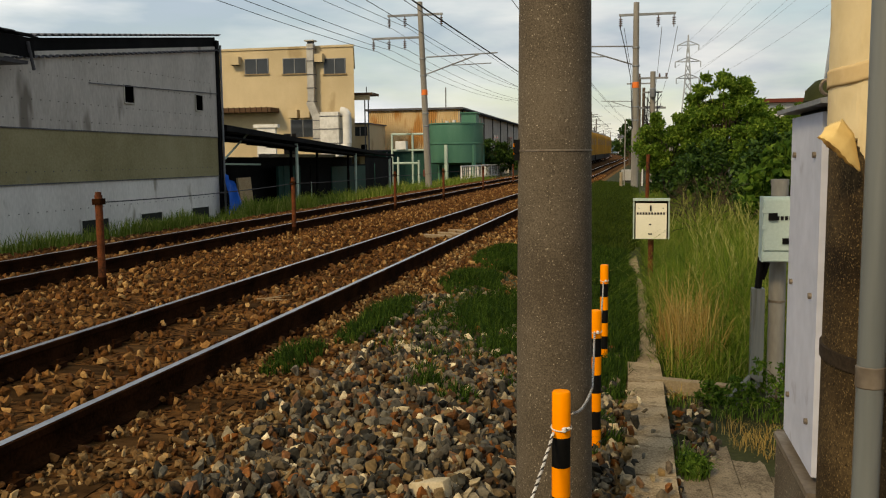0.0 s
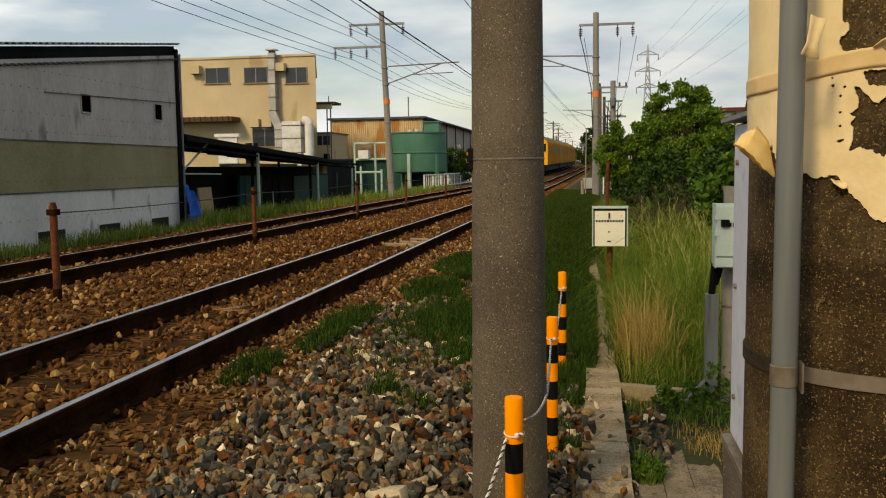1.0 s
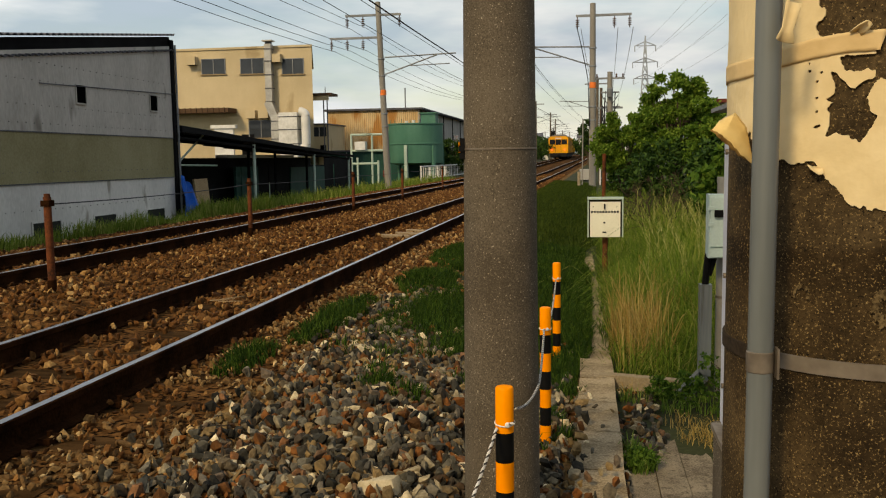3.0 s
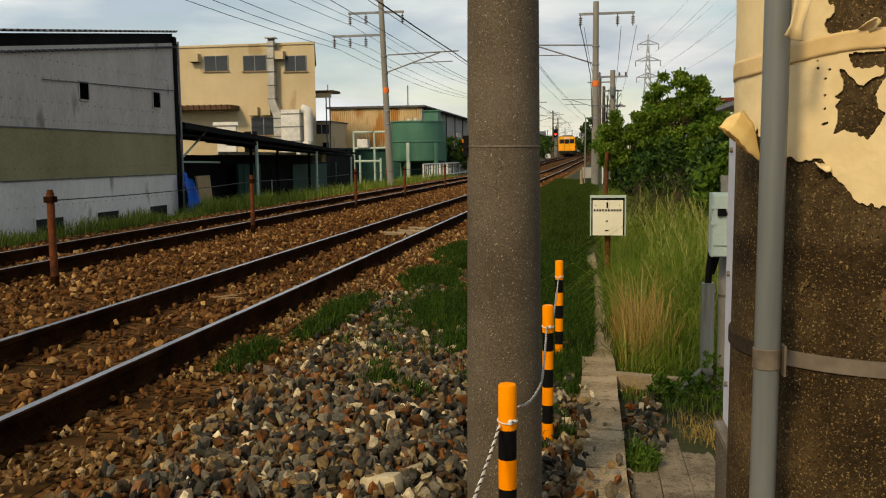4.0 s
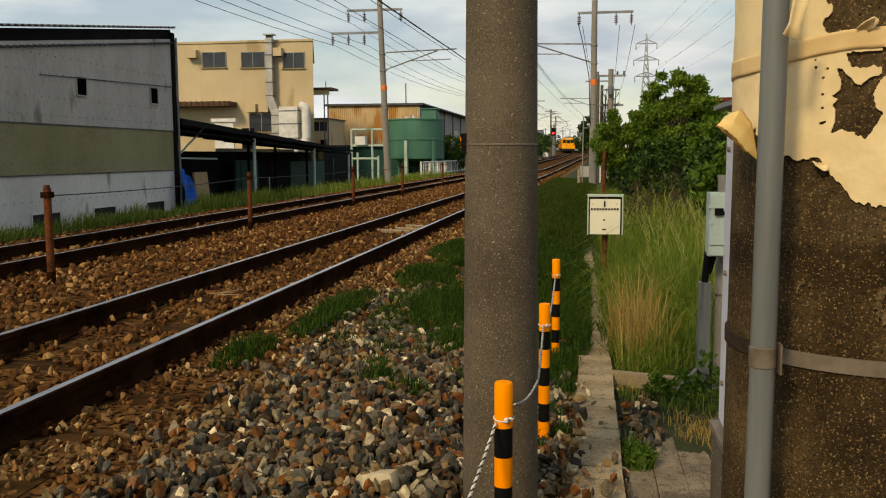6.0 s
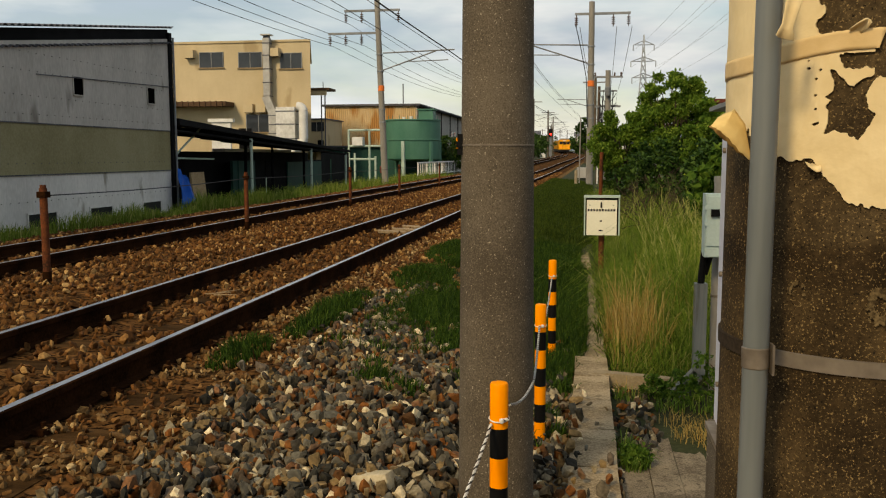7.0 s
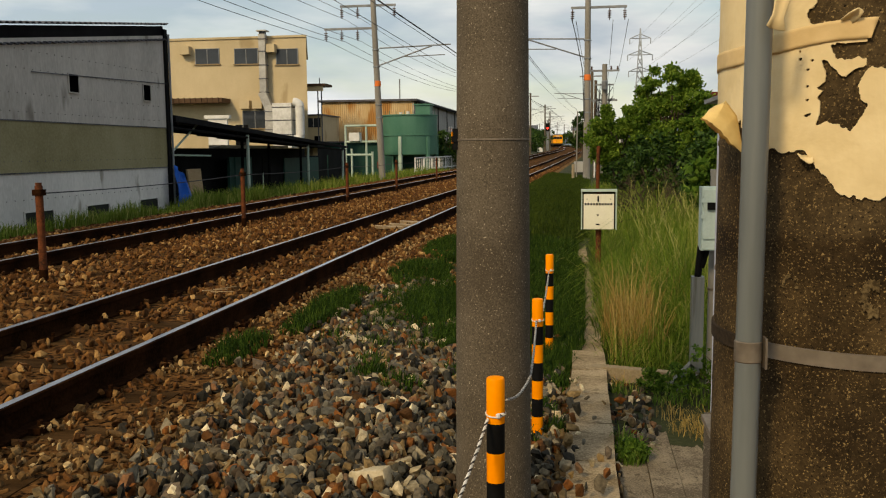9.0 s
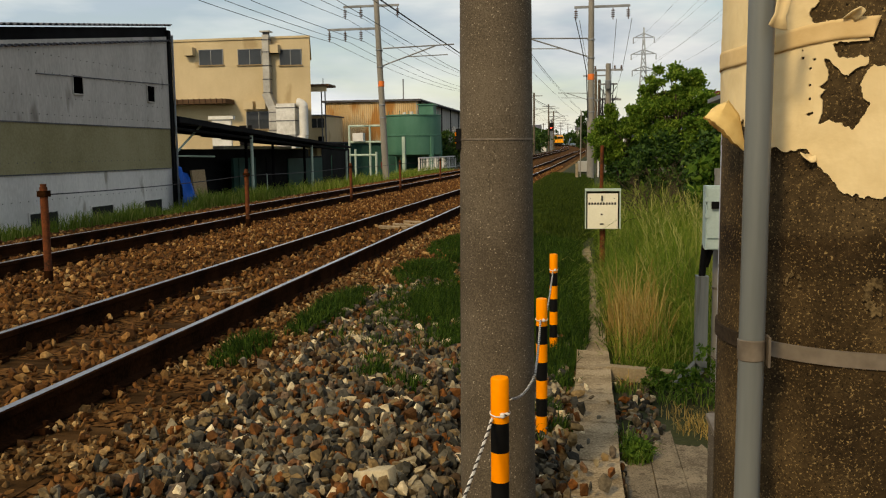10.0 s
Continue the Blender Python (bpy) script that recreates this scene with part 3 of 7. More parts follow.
def shed():
    shed = thing("factory_shed", "weathered grey sheet-metal shed with an olive band and corrugated roof", "shed")
    y0, y1 = 3.0, 22.9

    def top(y):
        return 3.64 + (y - 16.07) * 0.131

    def band_piece(name, z0, z1, m, label, out):
        bm = bmesh.new()
        n = 140
        front = []
        for i in range(n + 1):
            y = y0 + (y1 - y0) * i / n
            x = SX + out + (0.006 if i % 4 < 2 else 0.0)
            a = z0(y) if callable(z0) else z0
            b = z1(y) if callable(z1) else z1
            front.append((bm.verts.new((x, y, a)), bm.verts.new((x, y, b)), bm.verts.new((x - 0.05, y, a)), bm.verts.new((x - 0.05, y, b))))
        for p, q in zip(front, front[1:]):
            bm.faces.new((p[0], q[0], q[1], p[1])), bm.faces.new((p[2], p[3], q[3], q[2]))
            bm.faces.new((p[1], q[1], q[3], p[3])), bm.faces.new((p[0], p[2], q[2], q[0]))
        bm.faces.new((front[0][0], front[0][1], front[0][3], front[0][2])), bm.faces.new((front[-1][0], front[-1][2], front[-1][3], front[-1][1]))
        return part(name, bm, m, shed, label)

    band_piece("wall_panel", -1.0, 0.735, M_SHED_LOW, "pale blue-grey lower wall panel", 0.0)
    band_piece("wall_panel", 0.735, 1.79, M_OLIVE, "olive-brown middle wall panel", 0.008)
    band_piece("wall_panel", 1.79, lambda y: top(y) - 0.27, M_SHED, "grey upper wall panel", 0.016)
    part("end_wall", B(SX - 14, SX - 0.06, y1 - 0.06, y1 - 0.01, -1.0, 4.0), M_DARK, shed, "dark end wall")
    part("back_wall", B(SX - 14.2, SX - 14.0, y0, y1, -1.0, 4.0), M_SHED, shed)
    # near-black board for the shade in the recess under the eave, then two corrugated sheets
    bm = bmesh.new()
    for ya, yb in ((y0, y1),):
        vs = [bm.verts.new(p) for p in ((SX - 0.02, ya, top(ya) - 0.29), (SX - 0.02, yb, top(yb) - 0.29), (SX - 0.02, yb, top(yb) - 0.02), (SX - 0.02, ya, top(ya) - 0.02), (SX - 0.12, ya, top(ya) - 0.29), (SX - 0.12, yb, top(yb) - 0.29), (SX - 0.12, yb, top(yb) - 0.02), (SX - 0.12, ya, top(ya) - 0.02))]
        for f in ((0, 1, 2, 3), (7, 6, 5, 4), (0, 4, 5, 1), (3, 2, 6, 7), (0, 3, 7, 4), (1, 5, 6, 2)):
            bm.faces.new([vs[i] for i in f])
    part("eave_shade_board", bm, M_DARK, shed, "near-black board for the shade under the eave")
    for name, dz, x_out, depth in (("lower_roof_sheet", -0.37, 0.09, 0.42), ("roof_sheet", 0.04, 0.10, 14.4)):
        bm = bmesh.new()
        n = 560
        row = []
        for i in range(n + 1):
            y = y0 + (y1 + 0.12 - y0) * i / n
            w = 0.022 * math.sin(i * math.pi / 3.0)
            z = top(y) + dz + w
            row.append([bm.verts.new((SX + x_out, y, z)), bm.verts.new((SX + x_out - depth, y, z + 0.10 * min(depth, 6))), bm.verts.new((SX + x_out, y, z - 0.018)), bm.verts.new((SX + x_out - depth, y, z - 0.018 + 0.10 * min(depth, 6)))])
        for p, q in zip(row, row[1:]):
            bm.faces.new((p[0], q[0], q[1], p[1])), bm.faces.new((p[2], p[3], q[3], q[2])), bm.faces.new((p[0], p[2], q[2], q[0]))
        part(name, bm, M_ROOF_EDGE, shed, "corrugated grey roof sheet")
    for za in (-1.0,):
        part("corner_trim", B(SX - 0.08, SX + 0.07, y1 - 0.10, y1 + 0.05, za, 4.42), M_DARK, shed, "dark corner flashing")
        part("downpipe", T((SX + 0.10, y1 + 0.06, -0.8), (SX + 0.10, y1 + 0.06, 4.3), 0.03), M_GALV, shed, "grey downpipe")
    # deeper awning over the near end of the wall
    bm = bmesh.new()
    row = []
    for i in range(181):
        y = 3.0 + 11.45 * i / 180
        z = 3.40 + 0.016 * math.sin(i * math.pi / 3.0) + 0.03 * max(0.0, 14.45 - y) * (y > 13)
        row.append([bm.verts.new((SX + 0.7, y, z)), bm.verts.new((SX - 0.1, y, z + 0.16)), bm.verts.new((SX + 0.7, y, z - 0.03)), bm.verts.new((SX - 0.1, y, z + 0.13))])
    for p, q in zip(row, row[1:]):
        bm.faces.new((p[0], q[0], q[1], p[1])), bm.faces.new((p[2], p[3], q[3], q[2])), bm.faces.new((p[0], p[2], q[2], q[0]))
    aw = part("awning", bm, M_DARK, shed, "dark corrugated awning")
    part("fascia", B(SX + 0.60, SX + 0.66, 3.0, 14.38, 3.02, 3.36), M_DARK, aw, "dark fascia")
    part("soffit", B(SX + 0.02, SX + 0.58, 3.0, 14.30, 2.90, 2.96), M_ROOF_EDGE, aw)
    part("drop_pipe", T((SX + 0.68, 14.18, 3.28), (SX + 0.66, 14.34, 2.80), 0.03, n=8), M_ROOF_EDGE, aw, "short grey drop pipe")
    # two small upright windows and low vents
    for yc in (18.43, 21.76):
        w = part("window", B(SX + 0.0, SX + 0.03, yc - 0.19, yc + 0.19, 2.48, 2.87), M_VOID, shed, "small dark window opening")
        fr = bmesh.new()
        box(fr, SX + 0.02, SX + 0.05, yc - 0.21, yc - 0.19, 2.46, 2.89), box(fr, SX + 0.02, SX + 0.05, yc + 0.19, yc + 0.21, 2.46, 2.89)
        box(fr, SX + 0.02, SX + 0.055, yc - 0.19, yc + 0.19, 2.87, 2.89), box(fr, SX + 0.02, SX + 0.06, yc - 0.19, yc + 0.19, 2.45, 2.48)
        part("frame", fr, M_SHED, w)
    for ya, yb in ((16.37, 17.5), (18.65, 19.75), (21.1, 22.2)):
        v = part("vent", B(SX - 0.01, SX + 0.012, ya + 0.08, yb - 0.08, -0.40, -0.06), M_VENT, shed, "dark low vent opening")
        fr = bmesh.new()
        box(fr, SX + 0.008, SX + 0.03, ya + 0.04, ya + 0.08, -0.46, -0.06), box(fr, SX + 0.008, SX + 0.03, yb - 0.08, yb - 0.04, -0.46, -0.06), box(fr, SX + 0.008, SX + 0.035, ya + 0.04, yb - 0.04, -0.06, -0.025)
        part("frame", fr, M_SHED_LOW, v)
    # rows of rivets and lap seams
    rv = bmesh.new()
    for z in (0.98, 0.20, 1.98, 2.35, 2.85, 3.22):
        y = y0 + 0.2
        while y < y1 - 0.3:
            if z < top(y) - 0.45:
                box(rv, SX + 0.02, SX + 0.032, y - 0.009, y + 0.009, z - 0.009, z + 0.009)
            y += 0.27
    tagged(part("rivets", rv, M_RIVET, shed), kind="stuff")
    lap = bmesh.new()
    for z in (1.80, 0.745):
        box(lap, SX - 0.01, SX + 0.032, y0, y1 - 0.1, z - 0.012, z + 0.012)
    part("lap_joint", lap, M_ROOF_EDGE, shed)
    # the thin pipe that climbs across the wall
    part("thin_conduit", T((SX + 0.05, 16.9, 2.80), (SX + 0.05, 22.85, 2.98), 0.012, n=6), M_ROOF_EDGE, shed)


shed()


# ---- beige works building ----
def works():
    yb = 58.0
    bld = thing("works_building", "two-storey beige stucco works building with rust stains", "building")
    plan = [(-34.0, yb), (-18.16, yb), (-22.6, yb + 14), (-38.6, yb + 14)]

    def prism(pts, z0, z1):
        bm = bmesh.new()
        lo, hi = [bm.verts.new((x, y, z0)) for x, y in pts], [bm.verts.new((x, y, z1)) for x, y in pts]
        bm.faces.new(lo[::-1]), bm.faces.new(hi)
        for i in range(len(pts)):
            bm.faces.new((lo[i], lo[(i + 1) % len(pts)], hi[(i + 1) % len(pts)], hi[i]))
        return bm

    part("wall", prism(plan, -1.0, 8.74), M_BEIGE, bld)
    part("parapet", prism([(-34.1, yb - 0.08), (-18.10, yb - 0.08), (-22.5, yb + 14.1), (-38.7, yb + 14.1)], 8.74, 8.88), M_BEIGE, bld, "beige parapet with stained top", bevel=0.03)

    def window(xa, xb, za, zb, cols=2):
        w = part("window", B(xa, xb, yb - 0.02, yb + 0.02, za, zb), M_GLASS_DARK, bld, "dark glazed sliding window")
        fr = bmesh.new()
        for i in range(cols + 1):
            x = xa + (xb - xa) * i / cols
            box(fr, x - 0.025, x + 0.025, yb - 0.05, yb - 0.0, za, zb)
        box(fr, xa - 0.025, xb + 0.025, yb - 0.055, yb - 0.0, zb, zb + 0.04)
        part("frame", fr, M_GALV, w)
        part("sill", B(xa - 0.10, xb + 0.10, yb - 0.11, yb, za - 0.07, za), M_BROWNSILL, w)

    window(-26.0, -24.3, 7.12, 8.12), window(-23.2, -21.55, 7.07, 8.07), window(-20.25, -18.75, 6.97, 7.97)
    window(-22.75, -21.0, 2.75, 3.9)
    for x, z in ((-26.6, 7.75), (-20.55, 7.75), (-22.45, 4.05), (-21.55, 4.05)):
        h = part("vent_hood", B(x - 0.34, x + 0.34, yb - 0.5, yb, z, z + 0.55), M_BEIGE, bld, "boxy beige vent hood", bevel=0.04)
        part("louvre", B(x - 0.28, x + 0.28, yb - 0.46, yb - 0.1, z - 0.02, z + 0.005), M_DARK, h)
    # square flue with flanges and cap
    duct = part("flue", B(-21.27, -20.82, yb - 0.60, yb - 0.12, 5.0, 8.95), M_DUCT, bld, "tall square galvanised flue", bevel=0.03)
    for z in (5.1, 6.0, 6.9, 7.8, 8.6):
        part("flange", B(-21.31, -20.78, yb - 0.64, yb - 0.08, z, z + 0.05), M_ROOF_EDGE, duct)
    part("cap_neck", B(-21.22, -20.87, yb - 0.55, yb - 0.17, 8.95, 9.12), M_ROOF_EDGE, duct)
    part("cap", B(-21.38, -20.70, yb - 0.72, yb - 0.02, 9.12, 9.20), M_DUCT, duct, "flat flue cap", bevel=0.02)
    m = pose(-20.86, yb - 0.38, 4.45, 0, -22, 0)
    part("flue_foot", B(-20.93, -20.36, yb - 0.68, yb - 0.14, 2.0, 4.25), M_DUCT, bld, "straight lower flue section", bevel=0.03)
    for z in (2.6, 3.2, 3.8):
        part("flue_joint", B(-20.96, -20.33, yb - 0.71, yb - 0.12, z, z + 0.05), M_ROOF_EDGE, bld)
    part("flue_elbow", B(-0.27, 0.27, -0.26, 0.26, -0.42, 0.72, m=m), M_DUCT, bld, "angled lower flue section", bevel=0.03)
    cab = part("filter_housing", B(-20.18, -18.90, yb - 1.3, yb - 0.1, 1.4, 4.35), M_HOUSING, bld, "dented pale grey filter housing", bevel=0.05)
    for z in (2.25, 3.2, 4.05):
        part("seam", B(-20.21, -18.87, yb - 1.33, yb - 0.15, z, z + 0.05), M_ROOF_EDGE, cab)
    bend_pipe = bmesh.new()
    tube(bend_pipe, (-18.42, yb - 0.9, 2.25), (-18.42, yb - 0.9, 4.1), 0.30, n=16)
    for za, zb, s in ((4.1, 4.1, 1), (2.25, 2.25, -1)):
        turn = [Vector((-18.82 + 0.40 * math.cos(a), yb - 0.9, za + s * 0.30 * math.sin(a))) for a in [math.pi / 2 * i / 6 for i in range(7)]]
        rings = []
        for i, p in enumerate(turn):
            d = (turn[min(i + 1, 6)] - turn[max(i - 1, 0)]).normalized()
            u, v = Vector((0, 1, 0)), d.cross(Vector((0, 1, 0)))
            rings.append([bend_pipe.verts.new(p + u * 0.30 * math.cos(c) + v * 0.30 * math.sin(c)) for c in [2 * math.pi * k / 16 for k in range(16)]])
        for a, b in zip(rings, rings[1:]):
            for k in range(16):
                bend_pipe.faces.new((a[k], a[(k + 1) % 16], b[(k + 1) % 16], b[k])).smooth = True
    part("round_duct", bend_pipe, M_WHITE, bld, "pale round duct")
    # brown eave over the lower floor and the door porch below it
    ev = part("eave", B(-30, -23.6, yb - 1.5, yb, 4.45, 4.75), M_BROWNROOF, bld, "rust-brown eave", bevel=0.04)
    for i in range(16):
        part("eave_rib", B(-29.9 + i * 0.4, -29.82 + i * 0.4, yb - 1.56, yb - 1.5, 4.4, 4.78), M_BROWNROOF, ev)
    part("white_panel", B(-23.8, -22.5, yb - 3.4, yb - 3.2, 0.8, 3.3), M_WHITE, bld, "white sheet panel")
    part("white_panel", B(-24.0, -22.3, yb - 3.5, yb - 3.15, 3.3, 3.52), M_WHITE, bld, "white sheet panel")
    part("dark_door", B(-23.3, -22.4, yb - 0.04, yb + 0.02, 0.2, 3.0), M_DARK, bld)
    # small landing roof at the corner
    part("corner_canopy", B(-18.9, -17.35, yb + 1.5, yb + 3.2, 5.62, 5.78), M_BROWNROOF, bld, "small brown corner canopy", bevel=0.03)
    part("canopy_fascia", B(-18.9, -17.55, yb + 1.6, yb + 1.66, 5.28, 5.62), M_BEIGE, bld, "pale fascia under the canopy")
    for x in (-17.72, -17.98):
        part("canopy_post", T((x, yb + 1.8, -0.8), (x, yb + 1.8, 5.62), 0.045, n=8), M_ROOF_EDGE, bld)
    part("antenna", T((-18.05, yb + 2.5, 5.7), (-18.05, yb + 2.5, 6.25), 0.03, n=6), M_GALV, bld)



works()


def annex():
    a = thing("low_annex", "low beige annex with a strip of blue-grey windows", "building", (-25.2, 70.0, -0.8))
    part("wall", B(0, 4.42, 0, 5.0, 0, 4.85), M_BEIGE, a, bevel=0.02)
    part("roof", B(-0.15, 4.5, -0.2, 5.2, 4.85, 4.95), M_ROOF_EDGE, a, "thin grey roof", bevel=0.02)
    for i in range(3):
        w = part("window", B(0.5 + i * 1.3, 1.7 + i * 1.3, -0.03, 0.02, 3.9, 4.65), M_GLASS_DARK, a, "blue-grey window")
        part("frame", B(1.07 + i * 1.3, 1.13 + i * 1.3, -0.05, -0.02, 3.9, 4.65), M_ALU, w)
    part("doorway", B(3.75, 4.25, -0.03, 0.02, 1.8, 3.2), M_VOID, a, "small dark opening")


annex()


# ---- dark lean-to with posts ----
def lean_to():
    lt = thing("lean_to_shelter", "low dark lean-to shelter on pale posts", "shelter")
    y0, y1 = 23.1, 41.0
    for yy, h0, h1, bb in ((0, 0.0, 0.0, 0),):
        bm = bmesh.new()
        m = [(-10.85, y0, 2.15), (-10.85, y1, 1.38), (-16.5, y1, 1.95), (-16.5, y0, 3.0)]
        lo = [bm.verts.new((x, y, z - (0.17 if y < 30 else 0.10))) for x, y, z in m]
        hi = [bm.verts.new(p) for p in m]
        bm.faces.new(hi), bm.faces.new(lo[::-1])
        for i in range(4):
            bm.faces.new((lo[i], lo[(i + 1) % 4], hi[(i + 1) % 4], hi[i]))
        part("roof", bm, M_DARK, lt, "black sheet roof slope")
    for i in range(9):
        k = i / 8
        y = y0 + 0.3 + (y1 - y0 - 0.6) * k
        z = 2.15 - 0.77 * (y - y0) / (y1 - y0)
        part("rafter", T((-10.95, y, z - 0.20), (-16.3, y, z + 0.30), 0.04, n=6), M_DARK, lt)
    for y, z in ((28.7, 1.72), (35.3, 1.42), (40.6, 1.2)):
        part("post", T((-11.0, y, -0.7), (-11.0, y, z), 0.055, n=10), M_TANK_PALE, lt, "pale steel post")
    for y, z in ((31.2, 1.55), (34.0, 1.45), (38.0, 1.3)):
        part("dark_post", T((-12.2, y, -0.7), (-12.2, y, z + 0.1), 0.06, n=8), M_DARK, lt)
    part("strut", T((-11.2, 23.4, 1.1), (-11.2, 25.2, 1.95), 0.03, n=6), M_TANK_PALE, lt)
    part("beam", T((-11.0, y0, 1.82), (-11.0, y1, 1.18), 0.045, n=6), M_DARK, lt)
    # low block whose near-black colour carries the shade inside the lean-to
    part("inner_shade_block", B(-16.5, -13.0, y0, 48.5, -0.9, 1.28), M_DARK, lt, "low block under the roof, near-black for the shade inside")
    part("side_panel", B(-12.98, -12.92, 37.9, 43.0, -0.8, 0.86), M_GREENDARK, lt, "dark green side panel")
    part("low_sheet", B(-12.6, -12.5, 30.7, 32.9, -0.8, 0.95), M_GREENDARK, lt)
    for y in (31.1, 31.8, 32.5, 33.9, 43.1):
        part("panel_rib", T((-12.46, y, -0.8), (-12.46, y, 0.95), 0.022, n=6), M_GREENDARK if y != 33.9 else M_DARK, lt)
    part("thin_rod", T((-11.5, 31.4, -0.7), (-11.5, 31.4, 0.35), 0.02, n=6), M_TANK_PALE, lt)
    part("hanging_box", B(-12.4, -12.0, 39.2, 39.9, 0.95, 1.3), M_BEIGE, lt, "small beige box under the roof", bevel=0.02)
    part("crosswise_pipe", T((-11.6, 23.2, 1.08), (-11.6, 27.0, 1.03), 0.03, n=6), M_TANK_PALE, lt)
    part("long_box", B(-13.4, -12.95, 31.0, 38.5, 1.285, 1.40), M_WHITE, lt, "pale horizontal gutter board")


lean_to()


def tarpaulin():
    bm = bmesh.new()
    rows = []
    for i in range(13):
        k = i / 12
        row = []
        for j in range(7):
            u = j / 6
            y = 22.62 + u * (0.45 + 1.2 * k)
            z = 0.80 - 1.40 * k - 0.25 * u * (1 - k)
            row.append(bm.verts.new((-10.72 + 0.06 * k + 0.07 * noise.noise((u * 4, k * 3, 2)) + 0.05 * math.sin(u * 9 + k * 3), y, z)))
        rows.append(row)
    for a, b in zip(rows, rows[1:]):
        for j in range(6):
            f = bm.faces.new((a[j], a[j + 1], b[j + 1], b[j]))
            f.smooth = True
    ob = solid("tarpaulin", bm, M_BLUE, "bright blue tarpaulin hung beside the shed", "tarpaulin")
    ob.modifiers.new("thick", "SOLIDIFY").thickness = 0.01


tarpaulin()
solid("leaning_board", B(-0.03, 0.03, -0.45, 0.45, 0, 1.2, m=pose(0, 0, 0, 0, -6, 0)), M_WOOD, "weathered tan board leaning beside the tarpaulin", "board", bevel=0.01, at=(-11.2, 25.1, -0.55))


def low_shed():
    s = thing("low_shed", "low dark green sheet-metal shed behind the pipe frame", "shed", (-16.9, 63.0, -0.8))
    part("wall", B(-3.2, 6.2, 0, 2.4, 0, 2.55), M_GREENDARK, s, bevel=0.02)
    part("roof", B(-3.35, 6.35, -0.25, 2.6, 2.55, 2.66), M_ROOF_EDGE, s, "grey-brown sheet roof", bevel=0.02)
    part("doorway", B(-2.6, -0.6, -0.03, 0.02, 0.05, 2.1), M_VOID, s, "dark open doorway")
    for i in range(13):
        part("wall_rib", B(-0.2 + i * 0.5, -0.13 + i * 0.5, -0.04, 0.0, 0, 2.5), M_GREENDARK, s)
    part("downpipe", T((-0.4, -0.08, 0), (-0.4, -0.08, 2.5), 0.04, n=8), M_GALV, s)


low_shed()


# ---- rust-streaked warehouse ----
def warehouse():
    w = thing("warehouse", "rust-streaked corrugated warehouse with a low grey roof", "warehouse")
    yb = 78.0
    bm = bmesh.new()
    n = 90
    rows = []
    for i in range(n + 1):
        x = -23.2 + 8.5 * i / n
        y = yb + (0.03 if i % 2 else -0.03)
        rows.append((bm.verts.new((x, y, -0.8)), bm.verts.new((x, y, 5.55)), bm.verts.new((x, yb + 0.2, -0.8)), bm.verts.new((x, yb + 0.2, 5.55))))
    for p, q in zip(rows, rows[1:]):
        bm.faces.new((p[0], q[0], q[1], p[1])), bm.faces.new((p[2], p[3], q[3], q[2])), bm.faces.new((p[1], q[1], q[3], p[3]))
    part("front_wall", bm, M_RUSTWALL, w, "rust-streaked corrugated front wall")
    part("side_wall", B(-14.9, -14.7, yb, yb + 48, -0.8, 5.5), M_GREYWALL, w, "grey side wall")
    for i in range(8):
        part("wall_post", B(-14.7, -14.62, yb + 1 + i * 6, yb + 1.15 + i * 6, -0.8, 5.5), M_DARK, w)
    for y in (yb + 8, yb + 20, yb + 32):
        win = part("window", B(-14.71, -14.66, y, y + 3.2, 2.6, 3.8), M_GLASS_DARK, w, "dark side window")
        part("frame", B(-14.68, -14.63, y + 1.55, y + 1.65, 2.6, 3.8), M_ALU, win)
    bm = bmesh.new()
    box(bm, -23.5, -14.4, yb - 0.25, yb + 48.2, 5.55, 5.72)
    part("roof", bm, M_ROOF_EDGE, w, "grey roof edge", bevel=0.03)
    part("gutter", B(-14.42, -14.25, yb - 0.2, yb + 48, 5.42, 5.58), M_DARK, w)
    for x in (-19.8, -22.0):
        part("roof_mast", T((x + 3, yb + 4, 5.6), (x + 3, yb + 4, 7.8), 0.06, n=6), M_GALV, w)


warehouse()


